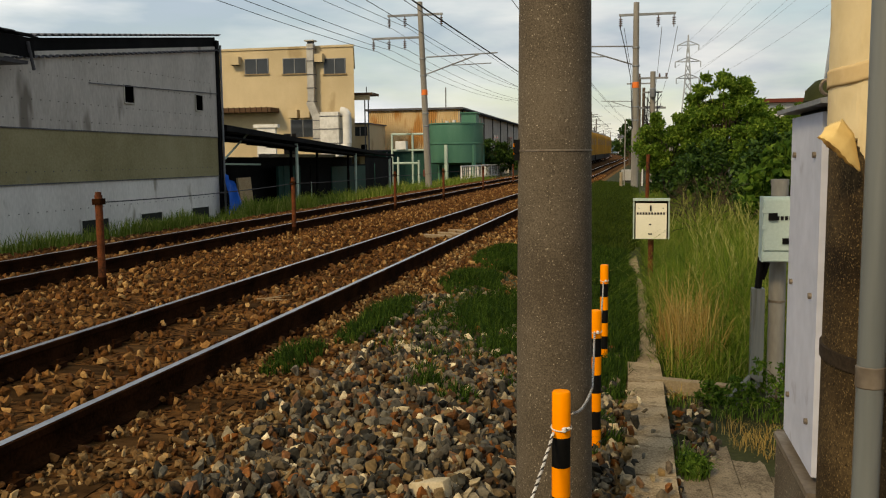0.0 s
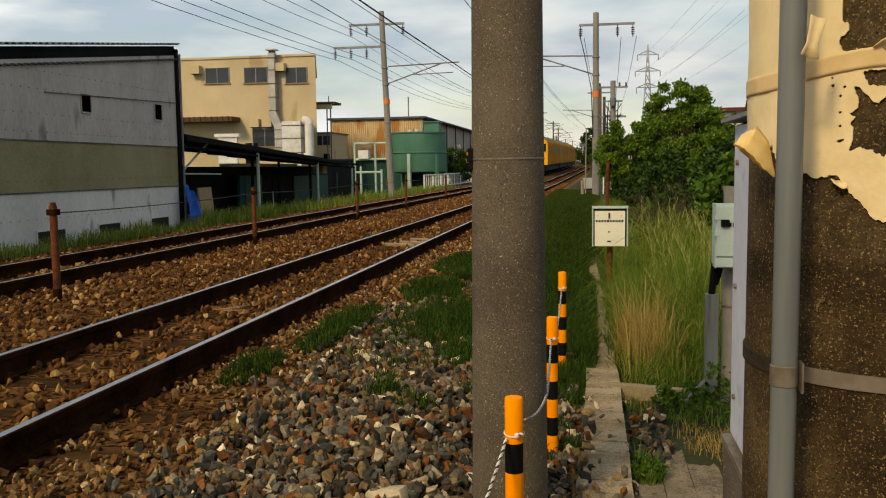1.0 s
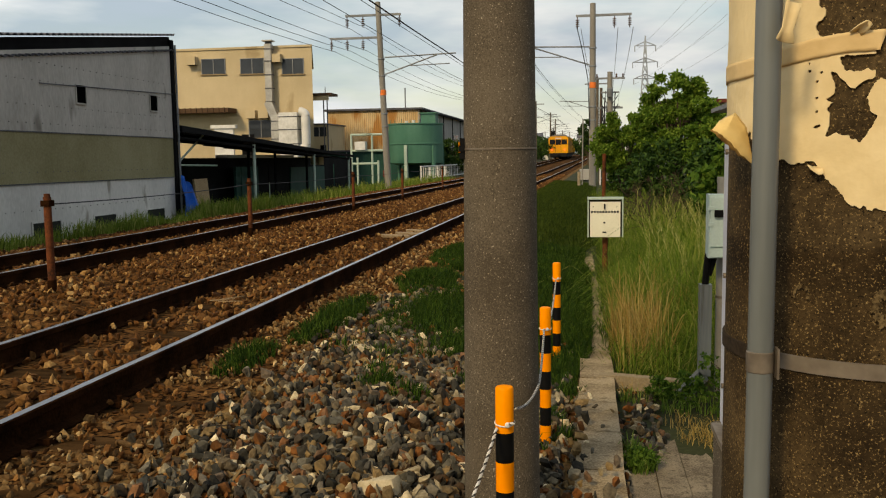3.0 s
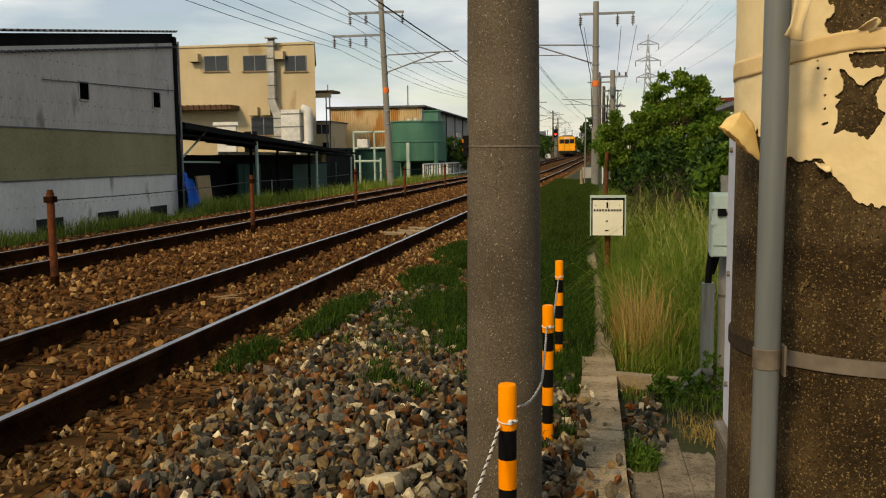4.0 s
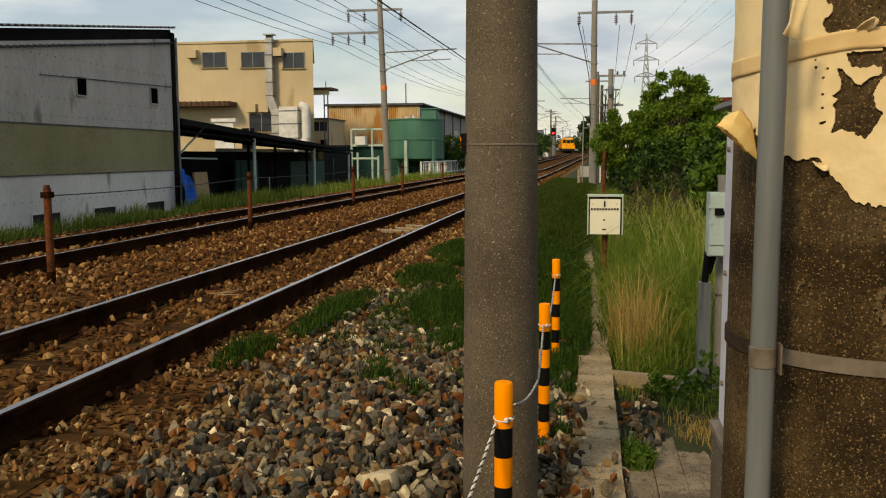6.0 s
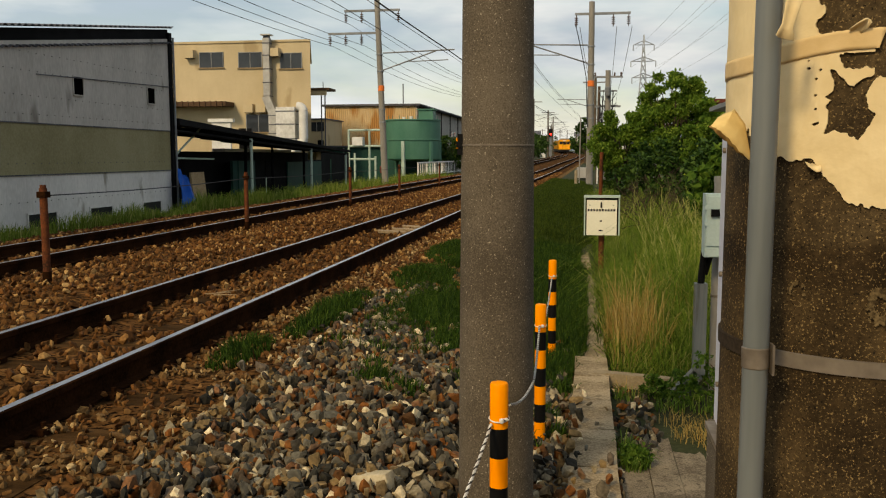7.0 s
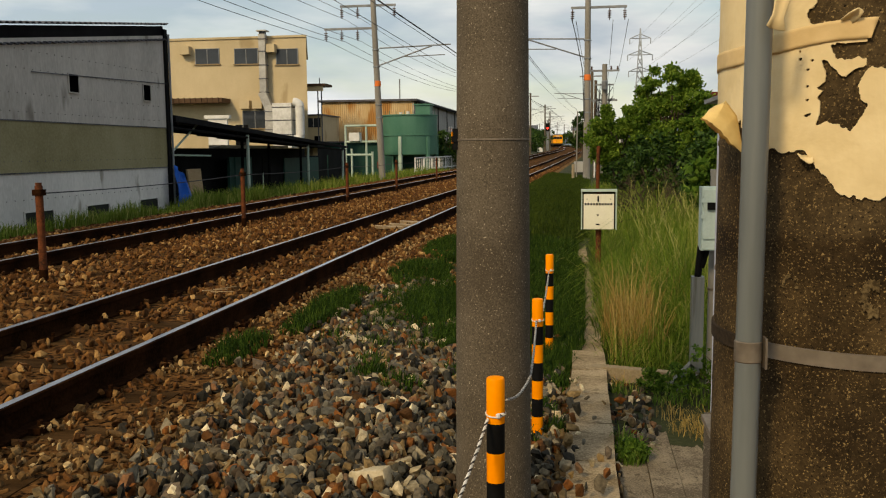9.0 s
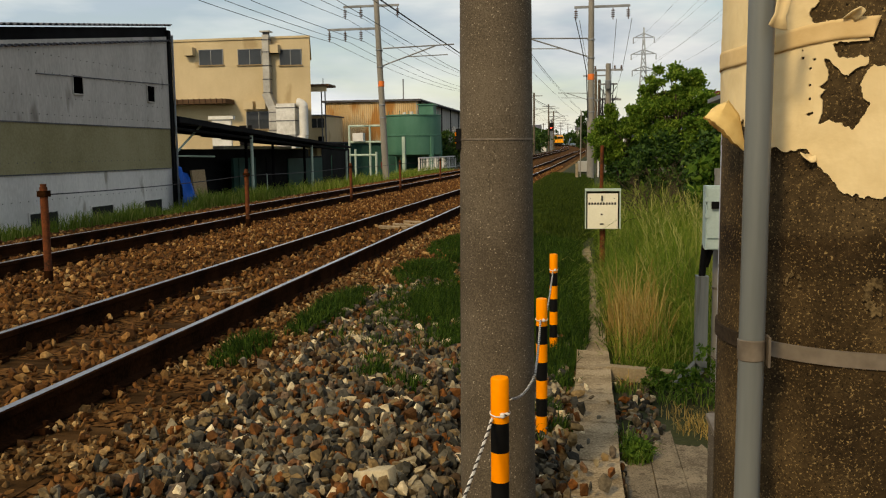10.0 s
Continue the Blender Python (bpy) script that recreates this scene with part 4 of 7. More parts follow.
# ---- green tank and its frame ----
def tank():
    t = thing("storage_tank", "green painted cylindrical storage tank on steel legs", "tank", (-11.75, 61.0, -0.6))
    part("shell", lathe(bmesh.new(), [(1.2, 1.35), (1.88, 1.48), (1.9, 1.53), (1.9, 4.12), (1.82, 4.16), (1.82, 3.9), (0.2, 3.85)], 48), M_TANK, t)
    for z in (2.75, 4.1):
        part("rim", lathe(bmesh.new(), [(1.90, 0), (1.96, 0.01), (1.96, 0.09), (1.90, 0.1)], 48), M_TANK, t, at=(0, 0, z))
    for i in range(6):
        a = math.radians(20 + 60 * i)
        part("leg", B(-0.11, 0.11, -0.11, 0.11, 0, 2.7, m=pose(1.88 * math.cos(a), 1.88 * math.sin(a), 0, 0, 0, 20 + 60 * i)), M_TANK_PALE if i == 4 else M_TANK, t, bevel=0.02)
    top = part("top_box", B(0.5, 1.5, -0.6, 0.6, 4.1, 4.85), M_TANK, t, "green hatch housing", bevel=0.04)
    part("hatch_lid", B(0.4, 1.6, -0.7, 0.7, 4.85, 4.93), M_TANK, top)
    for x, z in ((-0.4, 4.35), (0.1, 4.4)):
        part("pipe_stub", T((x, -1.2, 3.9), (x, -1.2, z), 0.12, n=10), M_WHITE, t)
    rail = bmesh.new()
    for i in range(8):
        a = math.radians(-150 + 20 * i)
        tube(rail, (1.8 * math.cos(a), 1.8 * math.sin(a), 4.1), (1.8 * math.cos(a), 1.8 * math.sin(a), 4.45), 0.02, n=5)
    tagged(part("top_rail", rail, M_TANK, t), kind="stuff")


tank()


def pipe_rack():
    r = thing("pipe_rack", "pale green steel pipe frame beside the tank", "pipe rack", (0, 0, -0.6))
    y = 57.0
    for x, z in ((-15.3, 4.3), (-14.9, 1.9), (-13.9, 4.3), (-13.5, 1.7), (-15.9, 1.7)):
        part("upright", T((x, y, 0), (x, y, min(z, 3.45)), 0.075, n=8), M_TANK_PALE, r)
    for a, b, z in ((-15.3, -13.9, 3.4), (-15.9, -13.5, 1.5), (-15.3, -13.0, 2.35), (-14.3, -12.9, 3.4)):
        part("crossbar", T((a, y, z), (b, y, z), 0.075, n=8), M_TANK_PALE, r)
    part("upright", T((-12.9, y, 3.4), (-12.9, y, 4.6), 0.07, n=8), M_TANK_PALE, r)
    part("valve_box", B(-15.0, -14.3, y - 0.3, y + 0.3, 2.4, 2.95), M_WHITE, r, "pale valve box", bevel=0.05)
    part("red_valve", lathe(bmesh.new(), [(0.2, 0), (0.22, 0.4), (0.1, 0.5)], 10), M_RUSTRED, r, "red valve", at=(-13.0, y, 0.6))


pipe_rack()


# ---- overhead line poles ----
def insulator(name_parent, x, y, z, hang=0.55):
    bm = bmesh.new()
    prof = [(0.02, 0)]
    for i in range(4):
        z0 = -0.12 - i * 0.09
        prof += [(0.02, z0), (0.085, z0 - 0.02), (0.085, z0 - 0.045), (0.02, z0 - 0.06)]
    prof += [(0.02, -hang)]
    lathe(bm, prof[::-1], 10, (x, y, z))
    part("insulator", bm, M_INSUL, name_parent, "brown ribbed insulator")


def line_pole(x, y, base, height, side, lean=0.0, far=False):
    """side: +1 if the bracket reaches to the right. The pole leans to its top by lean metres."""
    p = thing("overhead_line_pole", "tall grey concrete overhead line pole with steel arms" if not far else "distant grey overhead line pole with bracket arm", "line pole", (x, y, base), group="overhead line poles")
    n = 8 if far else 20
    part("shaft", T((0, 0, -0.5), (lean, 0, height), 0.165, 0.125, n=n), M_POLE if not far else M_CONC, p, "grey concrete shaft")

    def at(z):
        return lean * z / height

    za = 5.55
    part("bracket_tube", T((at(za) + 0.15 * side, 0, za + 0.75), (at(za) + 3.6 * side, 0, za + 0.85), 0.035, n=6), M_GALV, p)
    part("stay_tube", T((at(za) + 0.15 * side, 0, za - 0.05), (at(za) + 2.7 * side, 0, za + 0.80), 0.035, n=6), M_GALV, p)
    part("steady_arm", T((at(za) + 1.4 * side, 0, za + 0.33), (at(za) + 3.3 * side, 0, za + 0.38), 0.025, n=6), M_GALV, p)
    if far:
        part("cross_arm", B(-1.2, 1.2, -0.06, 0.06, height - 0.5, height - 0.38), M_GALV, p)
        return p
    part("reflective_band", lathe(bmesh.new(), [(0.152, 0), (0.155, 0.01), (0.152, 0.25), (0.149, 0.26)], 20), M_BAND, p, "faded orange band", at=(at(4.5), 0, 4.38 - base - 0.17))
    for z in (3.0, 3.6, 5.4, 6.2):
        part("strap", lathe(bmesh.new(), [(0.150, 0), (0.168, 0.01), (0.168, 0.06), (0.150, 0.07)], 16), M_GALV, p, at=(at(z), 0, z))
    return p


pA = line_pole(-9.40, 42.0, -0.30, 8.9, 1, -0.36)
part("cross_arm", B(-2.75, -0.15, -0.05, 0.05, 7.20, 7.30), M_GALV, pA, "long steel cross arm")
part("cross_arm", B(-1.95, 0.75, -0.05, 0.05, 8.25, 8.35), M_GALV, pA, "long steel cross arm")
for x in (-2.68, -1.90, -1.12):
    insulator(pA, x, 0, 7.22)
for x in (-1.88, -1.1, 0.68):
    insulator(pA, x, 0, 8.27)
pB = line_pole(0.33, 41.0, -0.25, 8.2, -1)
part("cross_arm", B(-0.75, 1.7, -0.05, 0.05, 7.62, 7.72), M_GALV, pB, "long steel cross arm")
for x in (-0.68, 0.95, 1.62):
    insulator(pB, x, 0, 7.64)
for i, y in enumerate((86, 128, 168, 205, 240, 272, 305, 345)):
    line_pole(FAR - 2.9 + bend(y), y, grade(y) - 0.2, 8.6, 1, far=True)
    if i != 1:
        line_pole(NEAR + 2.9 + bend(y), y + 1, grade(y) - 0.2, 8.4, -1, far=True)


for i, (x, y) in enumerate(((-12.5, 104), (-13.5, 140), (-14.0, 182), (-15.5, 222), (-17, 262), (1.9, 112), (2.6, 146), (2.8, 188), (1.2, 236), (-0.5, 282), (-21, 300), (-6.5, 318))):
    up = thing("utility_pole", "distant slim brown utility pole with a cross arm", "utility pole", (x + 0.6 * bend(y), y, grade(y) - 0.4), group="distant utility poles")
    part("shaft", T((0, 0, -0.3), (0, 0, 7.6 + 0.5 * (i % 3)), 0.15, 0.11, n=8), M_BARK, up)
    part("cross_arm", B(-1.0, 1.0, -0.06, 0.06, 7.0, 7.12), M_GALV, up)
    part("lower_arm", B(-0.7, 0.7, -0.06, 0.06, 6.2, 6.3), M_GALV, up)


def wire(pts, r, label, name="overhead_wire", sag=0.0, m=None):
    """A cable through points; each span sags."""
    bm = bmesh.new()
    path = []
    for a, b in zip(pts, pts[1:]):
        a, b = Vector(a), Vector(b)
        for i in range(10):
            k = i / 10
            q = a.lerp(b, k)
            q.z -= sag * 4 * k * (1 - k)
            path.append(q)
    path.append(Vector(pts[-1]))
    sweep(bm, path, [(r, 0), (0, r), (-r, 0), (0, -r)])
    return solid(name, bm, m or M_WIRE, label, "cable", group="overhead wires")


SPANS = (-2, 42, 86, 128, 168, 205)
for x, z in ((-12.08, 6.35), (-11.3, 6.35), (-10.52, 6.35), (-11.3, 7.4), (-10.5, 7.4)):
    wire([(x + bend(y) - 0, y, z + grade(y)) for y in SPANS], 0.011, "thin dark feeder wire along the railway", sag=0.45)
for c, zc in ((FAR, 5.15), (NEAR, 5.15)):
    wire([(c + bend(y), y, zc + grade(y)) for y in SPANS], 0.011, "contact wire above the track", sag=0.0)
    wire([(c + bend(y), y, zc + 0.95 + grade(y)) for y in SPANS], 0.030 if c == FAR else 0.016, "messenger wire above the track", sag=0.15)
    wire([(c + 0.05 + bend(y), y, zc + 0.75 + grade(y)) for y in SPANS], 0.012, "second wire above the track", sag=0.15)
for x, z in ((-0.35, 6.85), (1.28, 6.85), (1.95, 6.85)):
    wire([(x + bend(y), y, z + grade(y)) for y in (41, 87, 129, 169)], 0.012, "thin dark feeder wire along the railway", sag=0.4)
wire([(-0.4, 41.0, 7.0), (0.12, 40.8, 4.6), (0.2, 40.8, 2.4)], 0.02, "dark cable hanging down the pole", sag=-0.12)


# ---- equipment pole with transformer ----
def equipment_pole():
    p = thing("equipment_pole", "brown utility pole crowded with cables and fittings", "utility pole", (1.30, 50.0, -0.4))
    part("shaft", T((0, 0, -0.4), (0, 0, 6.15), 0.17, 0.14, n=14), M_POLE, p)
    part("stay_post", T((-0.52, 0.1, -0.4), (-0.47, 0.1, 5.3), 0.08, n=8), M_BARK, p, "slim brown stay post")
    part("cross_arm", B(-0.8, 0.8, -0.05, 0.05, 5.75, 5.85), M_GALV, p)
    part("cross_arm", B(-0.7, 0.7, -0.05, 0.05, 4.15, 4.25), M_GALV, p)
    part("fuse_box", lathe(bmesh.new(), [(0.14, 0), (0.17, 0.05), (0.17, 0.45), (0.1, 0.5)], 12), M_GALV, p, "grey fuse can", at=(0.0, -0.26, 4.75))
    part("cross_arm", B(-0.5, 0.5, -0.05, 0.05, 5.0, 5.08), M_GALV, p)
    part("cross_arm", B(-0.35, 0.35, -0.05, 0.05, 3.3, 3.38), M_RUSTRED, p)
    rnd = random.Random(6)
    for i in range(24):
        a, top, low = rnd.choice((-0.46, -0.24, 0.20, 0.27)) + rnd.uniform(-0.06, 0.06), rnd.uniform(3.6, 5.4), rnd.uniform(0.6, 2.6)
        b, out = a * 0.85 + rnd.uniform(-0.05, 0.05), rnd.uniform(-0.10, 0.10)
        bm = bmesh.new()
        path = [Vector((a + (b - a) * k + out * math.sin(math.pi * k), -0.15 - 0.1 * math.sin(math.pi * k), top + (low - top) * k)) for k in [q / 10 for q in range(11)]]
        strand(bm, path, 0.013)
        part("drop_cable", bm, M_WIRE, p)
    for i in range(3):
        bm = bmesh.new()
        path = [Vector((-0.45 + 0.9 * k, -0.1, 4.9 - 0.5 * i - 0.5 * math.sin(math.pi * k))) for k in [q / 10 for q in range(11)]]
        for p0, p1 in zip(path, path[1:]):
            tube(bm, p0, p1, 0.02, n=5, caps=False)
        part("loop_cable", bm, M_WIRE, p)
    for x in (-0.7, 0.7, 0.35):
        part("insulator", lathe(bmesh.new(), [(0.03, 0), (0.07, 0.05), (0.03, 0.1), (0.06, 0.15), (0.02, 0.2)], 8), M_INSUL, p, at=(x, 0, 5.85))


equipment_pole()
solid("rust_red_pole", T((0, 0, 0), (0.02, 0, 1.6), 0.045, n=10), M_RUSTPOST, "rust-red steel pole at the foot of the bushes", "pole", at=(0.50, 21.1, -0.4))
solid("slim_marker_pole", T((0, 0, 0), (0.03, 0, 2.9), 0.026, n=8), M_POLE, "slim pale marker pole beside the track", "pole", at=(-0.12, 40.0, -0.1))
solid("short_stake", T((0, 0, 0), (0, 0, 0.55), 0.06, n=8), M_CONC_PALE, "short brown stake in the turf", "stake", at=(-0.22, 36.0, 0.0))
solid("bridge_abutment", B(-0.30, 0.30, -1.5, 1.5, -0.3, 0.34), M_GREYWALL, "pale concrete bridge abutment beside the line", "abutment", bevel=0.04, at=(-0.1, 58.0, 0.0))


def railing(name, label, x0, y0, x1, y1, z0, h, posts, bars, group=""):
    r = thing(name, label, "railing", (x0, y0, z0))
    d = Vector((x1 - x0, y1 - y0, 0))
    for i in range(posts):
        q = d * (i / (posts - 1))
        part("post", B(-0.03, 0.03, -0.03, 0.03, 0, h, m=Matrix.Translation(q)), M_WHITE, r)
    for j in range(2):
        z = h * (0.12 + 0.88 * j)
        part("rail", T((0, 0, z), (d.x, d.y, z), 0.045, n=6), M_WHITE, r)
    for i in range(bars):
        q = d * ((i + 0.5) / bars)
        part("baluster", T((q.x, q.y, h * 0.12), (q.x, q.y, h), 0.02, n=5), M_WHITE, r)
    return r


railing("bridge_railing", "white steel bridge railing beside the far track", -9.6, 51.4, -9.45, 74, -0.15, 0.85, 9, 40)
railing("bridge_railing", "white steel bridge railing at the bushes", 0.75, 47.0, 0.95, 58, -0.35, 1.15, 5, 14)


# ---- signal ----
def signal():
    s = thing("railway_signal", "railway colour-light signal glowing red on a grey post", "signal", (-6.35, 166.0, 1.0))
    part("post", T((0, 0, -0.5), (0, 0, 5.6), 0.1, n=8), M_GALV, s)
    hd = part("head", B(-0.35, 0.35, -0.3, -0.05, 3.55, 5.0), M_BLACK, s, "black signal head", bevel=0.08)
    part("lens", lathe(bmesh.new(), [(0.17, 0), (0.14, 0.05), (0.04, 0.08)], 14), M_SIGNAL, hd, "lit red lens").matrix_local = pose(0, -0.31, 4.05, 90, 0, 0)
    part("ladder", B(-0.25, 0.25, 0.1, 0.13, 0.0, 4.5), M_GALV, s)


signal()
solid("relay_cabinet", B(-0.5, 0.5, -0.4, 0.4, 0, 1.5), M_WHITE, "small white trackside equipment cabinet", "cabinet", bevel=0.06, at=(-7.05, 150.0, 0.75))


# ---- rusty posts with a wire between the tracks ----
def rust_post():
    p = thing("rusty_post", "rust-brown steel post between the two tracks", "post", (-5.06, 8.05, -0.2), group="posts between the tracks")
    part("shaft", T((0, 0, -0.1), (0, 0, 1.02), 0.037, n=12), M_RUSTPOST, p)
    part("cap_bolt", T((0.0, 0, 0.98), (0.0, 0, 1.05), 0.03, n=8), M_RUSTPOST, p)
    part("wire_clip", B(-0.045, 0.047, -0.045, 0.045, 0.925, 0.985), M_RAIL, p, bevel=0.006)
    part("foot", T((0, 0, -0.1), (0, 0, 0.2), 0.043, n=12), M_RAIL, p, "blackened foot")
    return p


RP = rust_post()
POSTS = [(-5.06, 8.05), (-5.60, 14.62), (-5.62, 21.5), (-5.62, 27.4), (-5.60, 35.0), (-5.5, 43.5)]
for x, y in POSTS[1:]:
    copy_thing(RP, pose(x, y, -0.2, 0, 0, 4))
for (xa, ya), (xb, yb_) in zip(POSTS, POSTS[1:]):
    wire([(xa, ya, 0.745), (xb, yb_, 0.745)], 0.006, "sagging dark wire strung between the rusty posts", "post_wire", sag=0.03)


# ---- kerb and slabs ----
def kerb():
    k = thing("concrete_kerb", "line of worn concrete drain covers beside the path", "kerb", kind="structure")
    rnd = random.Random(5)
    y = 2.6
    while y < 14.5:
        ln = 0.60
        x0, x1 = 0.10, 0.335
        sh = -0.12 * smooth(9, 14, y)
        m = pose((x0 + x1) / 2 + sh, y + ln / 2, -0.455 - 0.05 * smooth(6.4, 7.0, y) * (1 - smooth(11.5, 12.5, y)), rnd.uniform(-0.8, 0.8), rnd.uniform(-1.2, 1.2), rnd.uniform(-0.9, 0.9))
        bm = B(-(x1 - x0) / 2, (x1 - x0) / 2, -ln / 2 + 0.004, ln / 2 - 0.004, -0.09, 0.075)
        ob = part("slab", bm, M_KERB, k, bevel=0.012)
        ob.matrix_local = m
        y += ln
    return k


kerb()


def path_slabs():
    k = thing("path_paving", "cracked grey concrete path slabs with dirt", "paving", kind="structure")
    rnd = random.Random(8)
    for xs, ys, far_edge in (((0.345, 0.495), (2.2, 3.62, 4.78), 4.80), ((0.499, 0.640), (2.2, 3.40, 4.48, 5.17), 5.20), ((0.644, 0.80), (2.2, 3.75, 4.93), 4.95), ((0.804, 1.05), (2.2, 3.2, 4.66), 4.70), ((0.345, 1.05), (0.6, 2.196), 0)):
        for y0, y1 in zip(ys, ys[1:]):
            x0, x1 = xs
            broken = abs(y1 - far_edge) < 0.06
            pts = [(x0, y0 + 0.002), (x0 + 0.5 * (x1 - x0), y0 + 0.002 + rnd.uniform(0, 0.004)), (x1, y0 + 0.002)]
            n = 9
            for j in range(n + 1):
                u = j / n
                q = rnd.uniform(-0.06, 0.03) if broken else rnd.uniform(-0.004, 0.0)
                pts.append((x1 + (x0 - x1) * u, y1 - 0.002 + q))
            bm = bmesh.new()
            tip, top = rnd.uniform(-0.006, 0.006), -0.452 + rnd.uniform(-0.003, 0.003)
            lo = [bm.verts.new((x, y, -0.56)) for x, y in pts]
            hi = [bm.verts.new((x, y, top + tip * (y - y0))) for x, y in pts]
            bm.faces.new(hi), bm.faces.new(lo[::-1])
            for j in range(len(pts)):
                bm.faces.new((lo[j], lo[(j + 1) % len(pts)], hi[(j + 1) % len(pts)], hi[j]))
            part("paving_slab", bm, M_SLAB, k, bevel=0.004)
    part("end_bar", B(-0.27, 0.27, -0.04, 0.04, -0.08, 0.05, m=pose(0.585, 6.24, -0.425, 0, 2, -7)), M_CONC_PALE, k, "pale concrete end bar", bevel=0.012)
    part("end_bar", B(-0.05, 0.05, -0.05, 0.05, -0.08, 0.06, m=pose(0.285, 6.30, -0.435, 0, 0, -7)), M_CONC_PALE, k, "pale concrete end bar", bevel=0.012)


path_slabs()


# ---- striped guard posts and rope ----
def guard_post(label, x, y, base, top, first, tilt):
    p = thing("guard_post", label, "guard post", (x, y, base), group="striped guard posts")
    h = top - base
    r = 0.0303
    z, col, i = h, 0, 0
    cut = first
    while z > 0.0:
        zn = max(-0.12, z - cut)
        prof = [(r, zn), (r, z)] if i else [(r, zn), (r, z - 0.008), (r - 0.003, z - 0.002), (r - 0.010, z)]
        part("orange_band" if i % 2 == 0 else "black_band", lathe(bmesh.new(), prof, 24), M_ORANGE if i % 2 == 0 else M_BLACK, p, "bright orange reflective band" if i % 2 == 0 else "black reflective band")
        z, cut, i = zn, 0.1, i + 1
    p.matrix_basis = pose(x, y, base, 0, tilt, 0)
    return p


GP = [(-0.112, 3.0, 0.389, 0.152), (-0.070, 4.9, 0.33, 0.15), (-0.080, 6.9, 0.335, 0.145)]
for i, (x, y, top, first) in enumerate(GP):
    guard_post("orange and black striped guard post tied with white rope", x, y, -0.46, top, first, 0.0)


def rope():
    """Two-strand braid through the posts, with a knot at each."""
    pts = [(-0.25, 2.2, 0.0), (-0.135, 2.97, 0.255)], [(-0.10, 2.968, 0.27), (-0.078, 2.972, 0.275)], [(-0.078, 3.0, 0.315), (-0.046, 3.85, 0.18)], [(-0.046, 3.85, 0.18), (-0.075, 4.865, 0.215)], [(-0.050, 4.93, 0.23), (-0.085, 6.86, 0.20)]
    rp = thing("guard_rope", "white twisted rope hung between the striped posts", "rope")
    for a, b in pts:
        a, b = Vector(a), Vector(b)
        n = max(4, int((b - a).length / 0.010))
        sag = 0.03 if (b - a).length > 0.6 else 0
        for s, m in ((0, M_ROPE), (1, M_ROPE), (2, M_ROPE_DARK)):
            bm = bmesh.new()
            path = []
            d = (b - a).normalized()
            u = d.cross(Vector((0, 0, 1)))
            u = (u if u.length > 0.1 else Vector((1, 0, 0))).normalized()
            v = d.cross(u)
            for i in range(n + 1):
                k = i / n
                c = a.lerp(b, k)
                c.z -= sag * 4 * k * (1 - k)
                w = i * 0.010 / 0.034 * 2 * math.pi + s * 2 * math.pi / 3
                path.append(c + u * 0.0030 * math.cos(w) + v * 0.0030 * math.sin(w))
            r = 0.0030 if s < 2 else 0.0034
            sweep(bm, path, [(r, 0), (0.5 * r, 0.87 * r), (-0.5 * r, 0.87 * r), (-r, 0), (-0.5 * r, -0.87 * r), (0.5 * r, -0.87 * r)])
            part("strand", bm, m, rp, "dark flecked strand" if s == 2 else "white strand")
    for x, y, z in ((-0.112, 3.0, 0.268), (-0.07, 4.9, 0.215), (-0.08, 6.9, 0.215)):
        bm = bmesh.new()
        ring = [Vector((0.0325 * math.cos(a), 0.0325 * math.sin(a), 0.006 * math.sin(a * 1.0))) for a in [2 * math.pi * i / 24 for i in range(25)]]
        for p, q in zip(ring, ring[1:]):
            tube(bm, p, q, 0.0024, n=6, caps=False)
        lathe(bm, [(0.003, -0.009), (0.008, -0.005), (0.008, 0.005), (0.003, 0.009)], 8, (0.012, -0.034, 0))
        part("knot", bm, M_ROPE, rp, at=(x, y, z))


rope()


# ---- foreground pole with torn wrapping ----
PX, PY, PR = 0.486, 1.285, 0.160


def wrapped_pole():
    p = thing("wrapped_concrete_pole", "dark stained concrete pole with torn cream wrapping and conduit", "utility pole", (PX, PY, -0.5))
    part("shaft", lathe(bmesh.new(), [(PR + 0.008, 0), (PR + 0.004, 0.8), (PR - 0.002, 2.3), (PR - 0.03, 6)], 64), M_CONC_DARK, p)
    # the strap
    for d0, d1, m, label in ((220, 400, M_STEEL, "dull steel strap"), (100, 220, M_RUSTSTRAP, "dark rusted end of the strap")):
        bm = bmesh.new()
        rings = []
        for i in range(41):
            a = radians(d0 + (d1 - d0) * i / 40)
            rings.append([bm.verts.new(((PR + q) * math.cos(a), (PR + q) * math.sin(a), z)) for q, z in ((0.0, 0.0), (0.0042, 0.001), (0.0042, 0.017), (0.0, 0.018))])
        for a, b in zip(rings, rings[1:]):
            for i in range(4):
                bm.faces.new((a[i], b[i], b[(i + 1) % 4], a[(i + 1) % 4]))
        bm.faces.new(rings[0]), bm.faces.new(rings[-1][::-1])
        part("steel_strap", bm, m, p, label, at=(0, 0, 1.398))
    return p


WP = wrapped_pole()


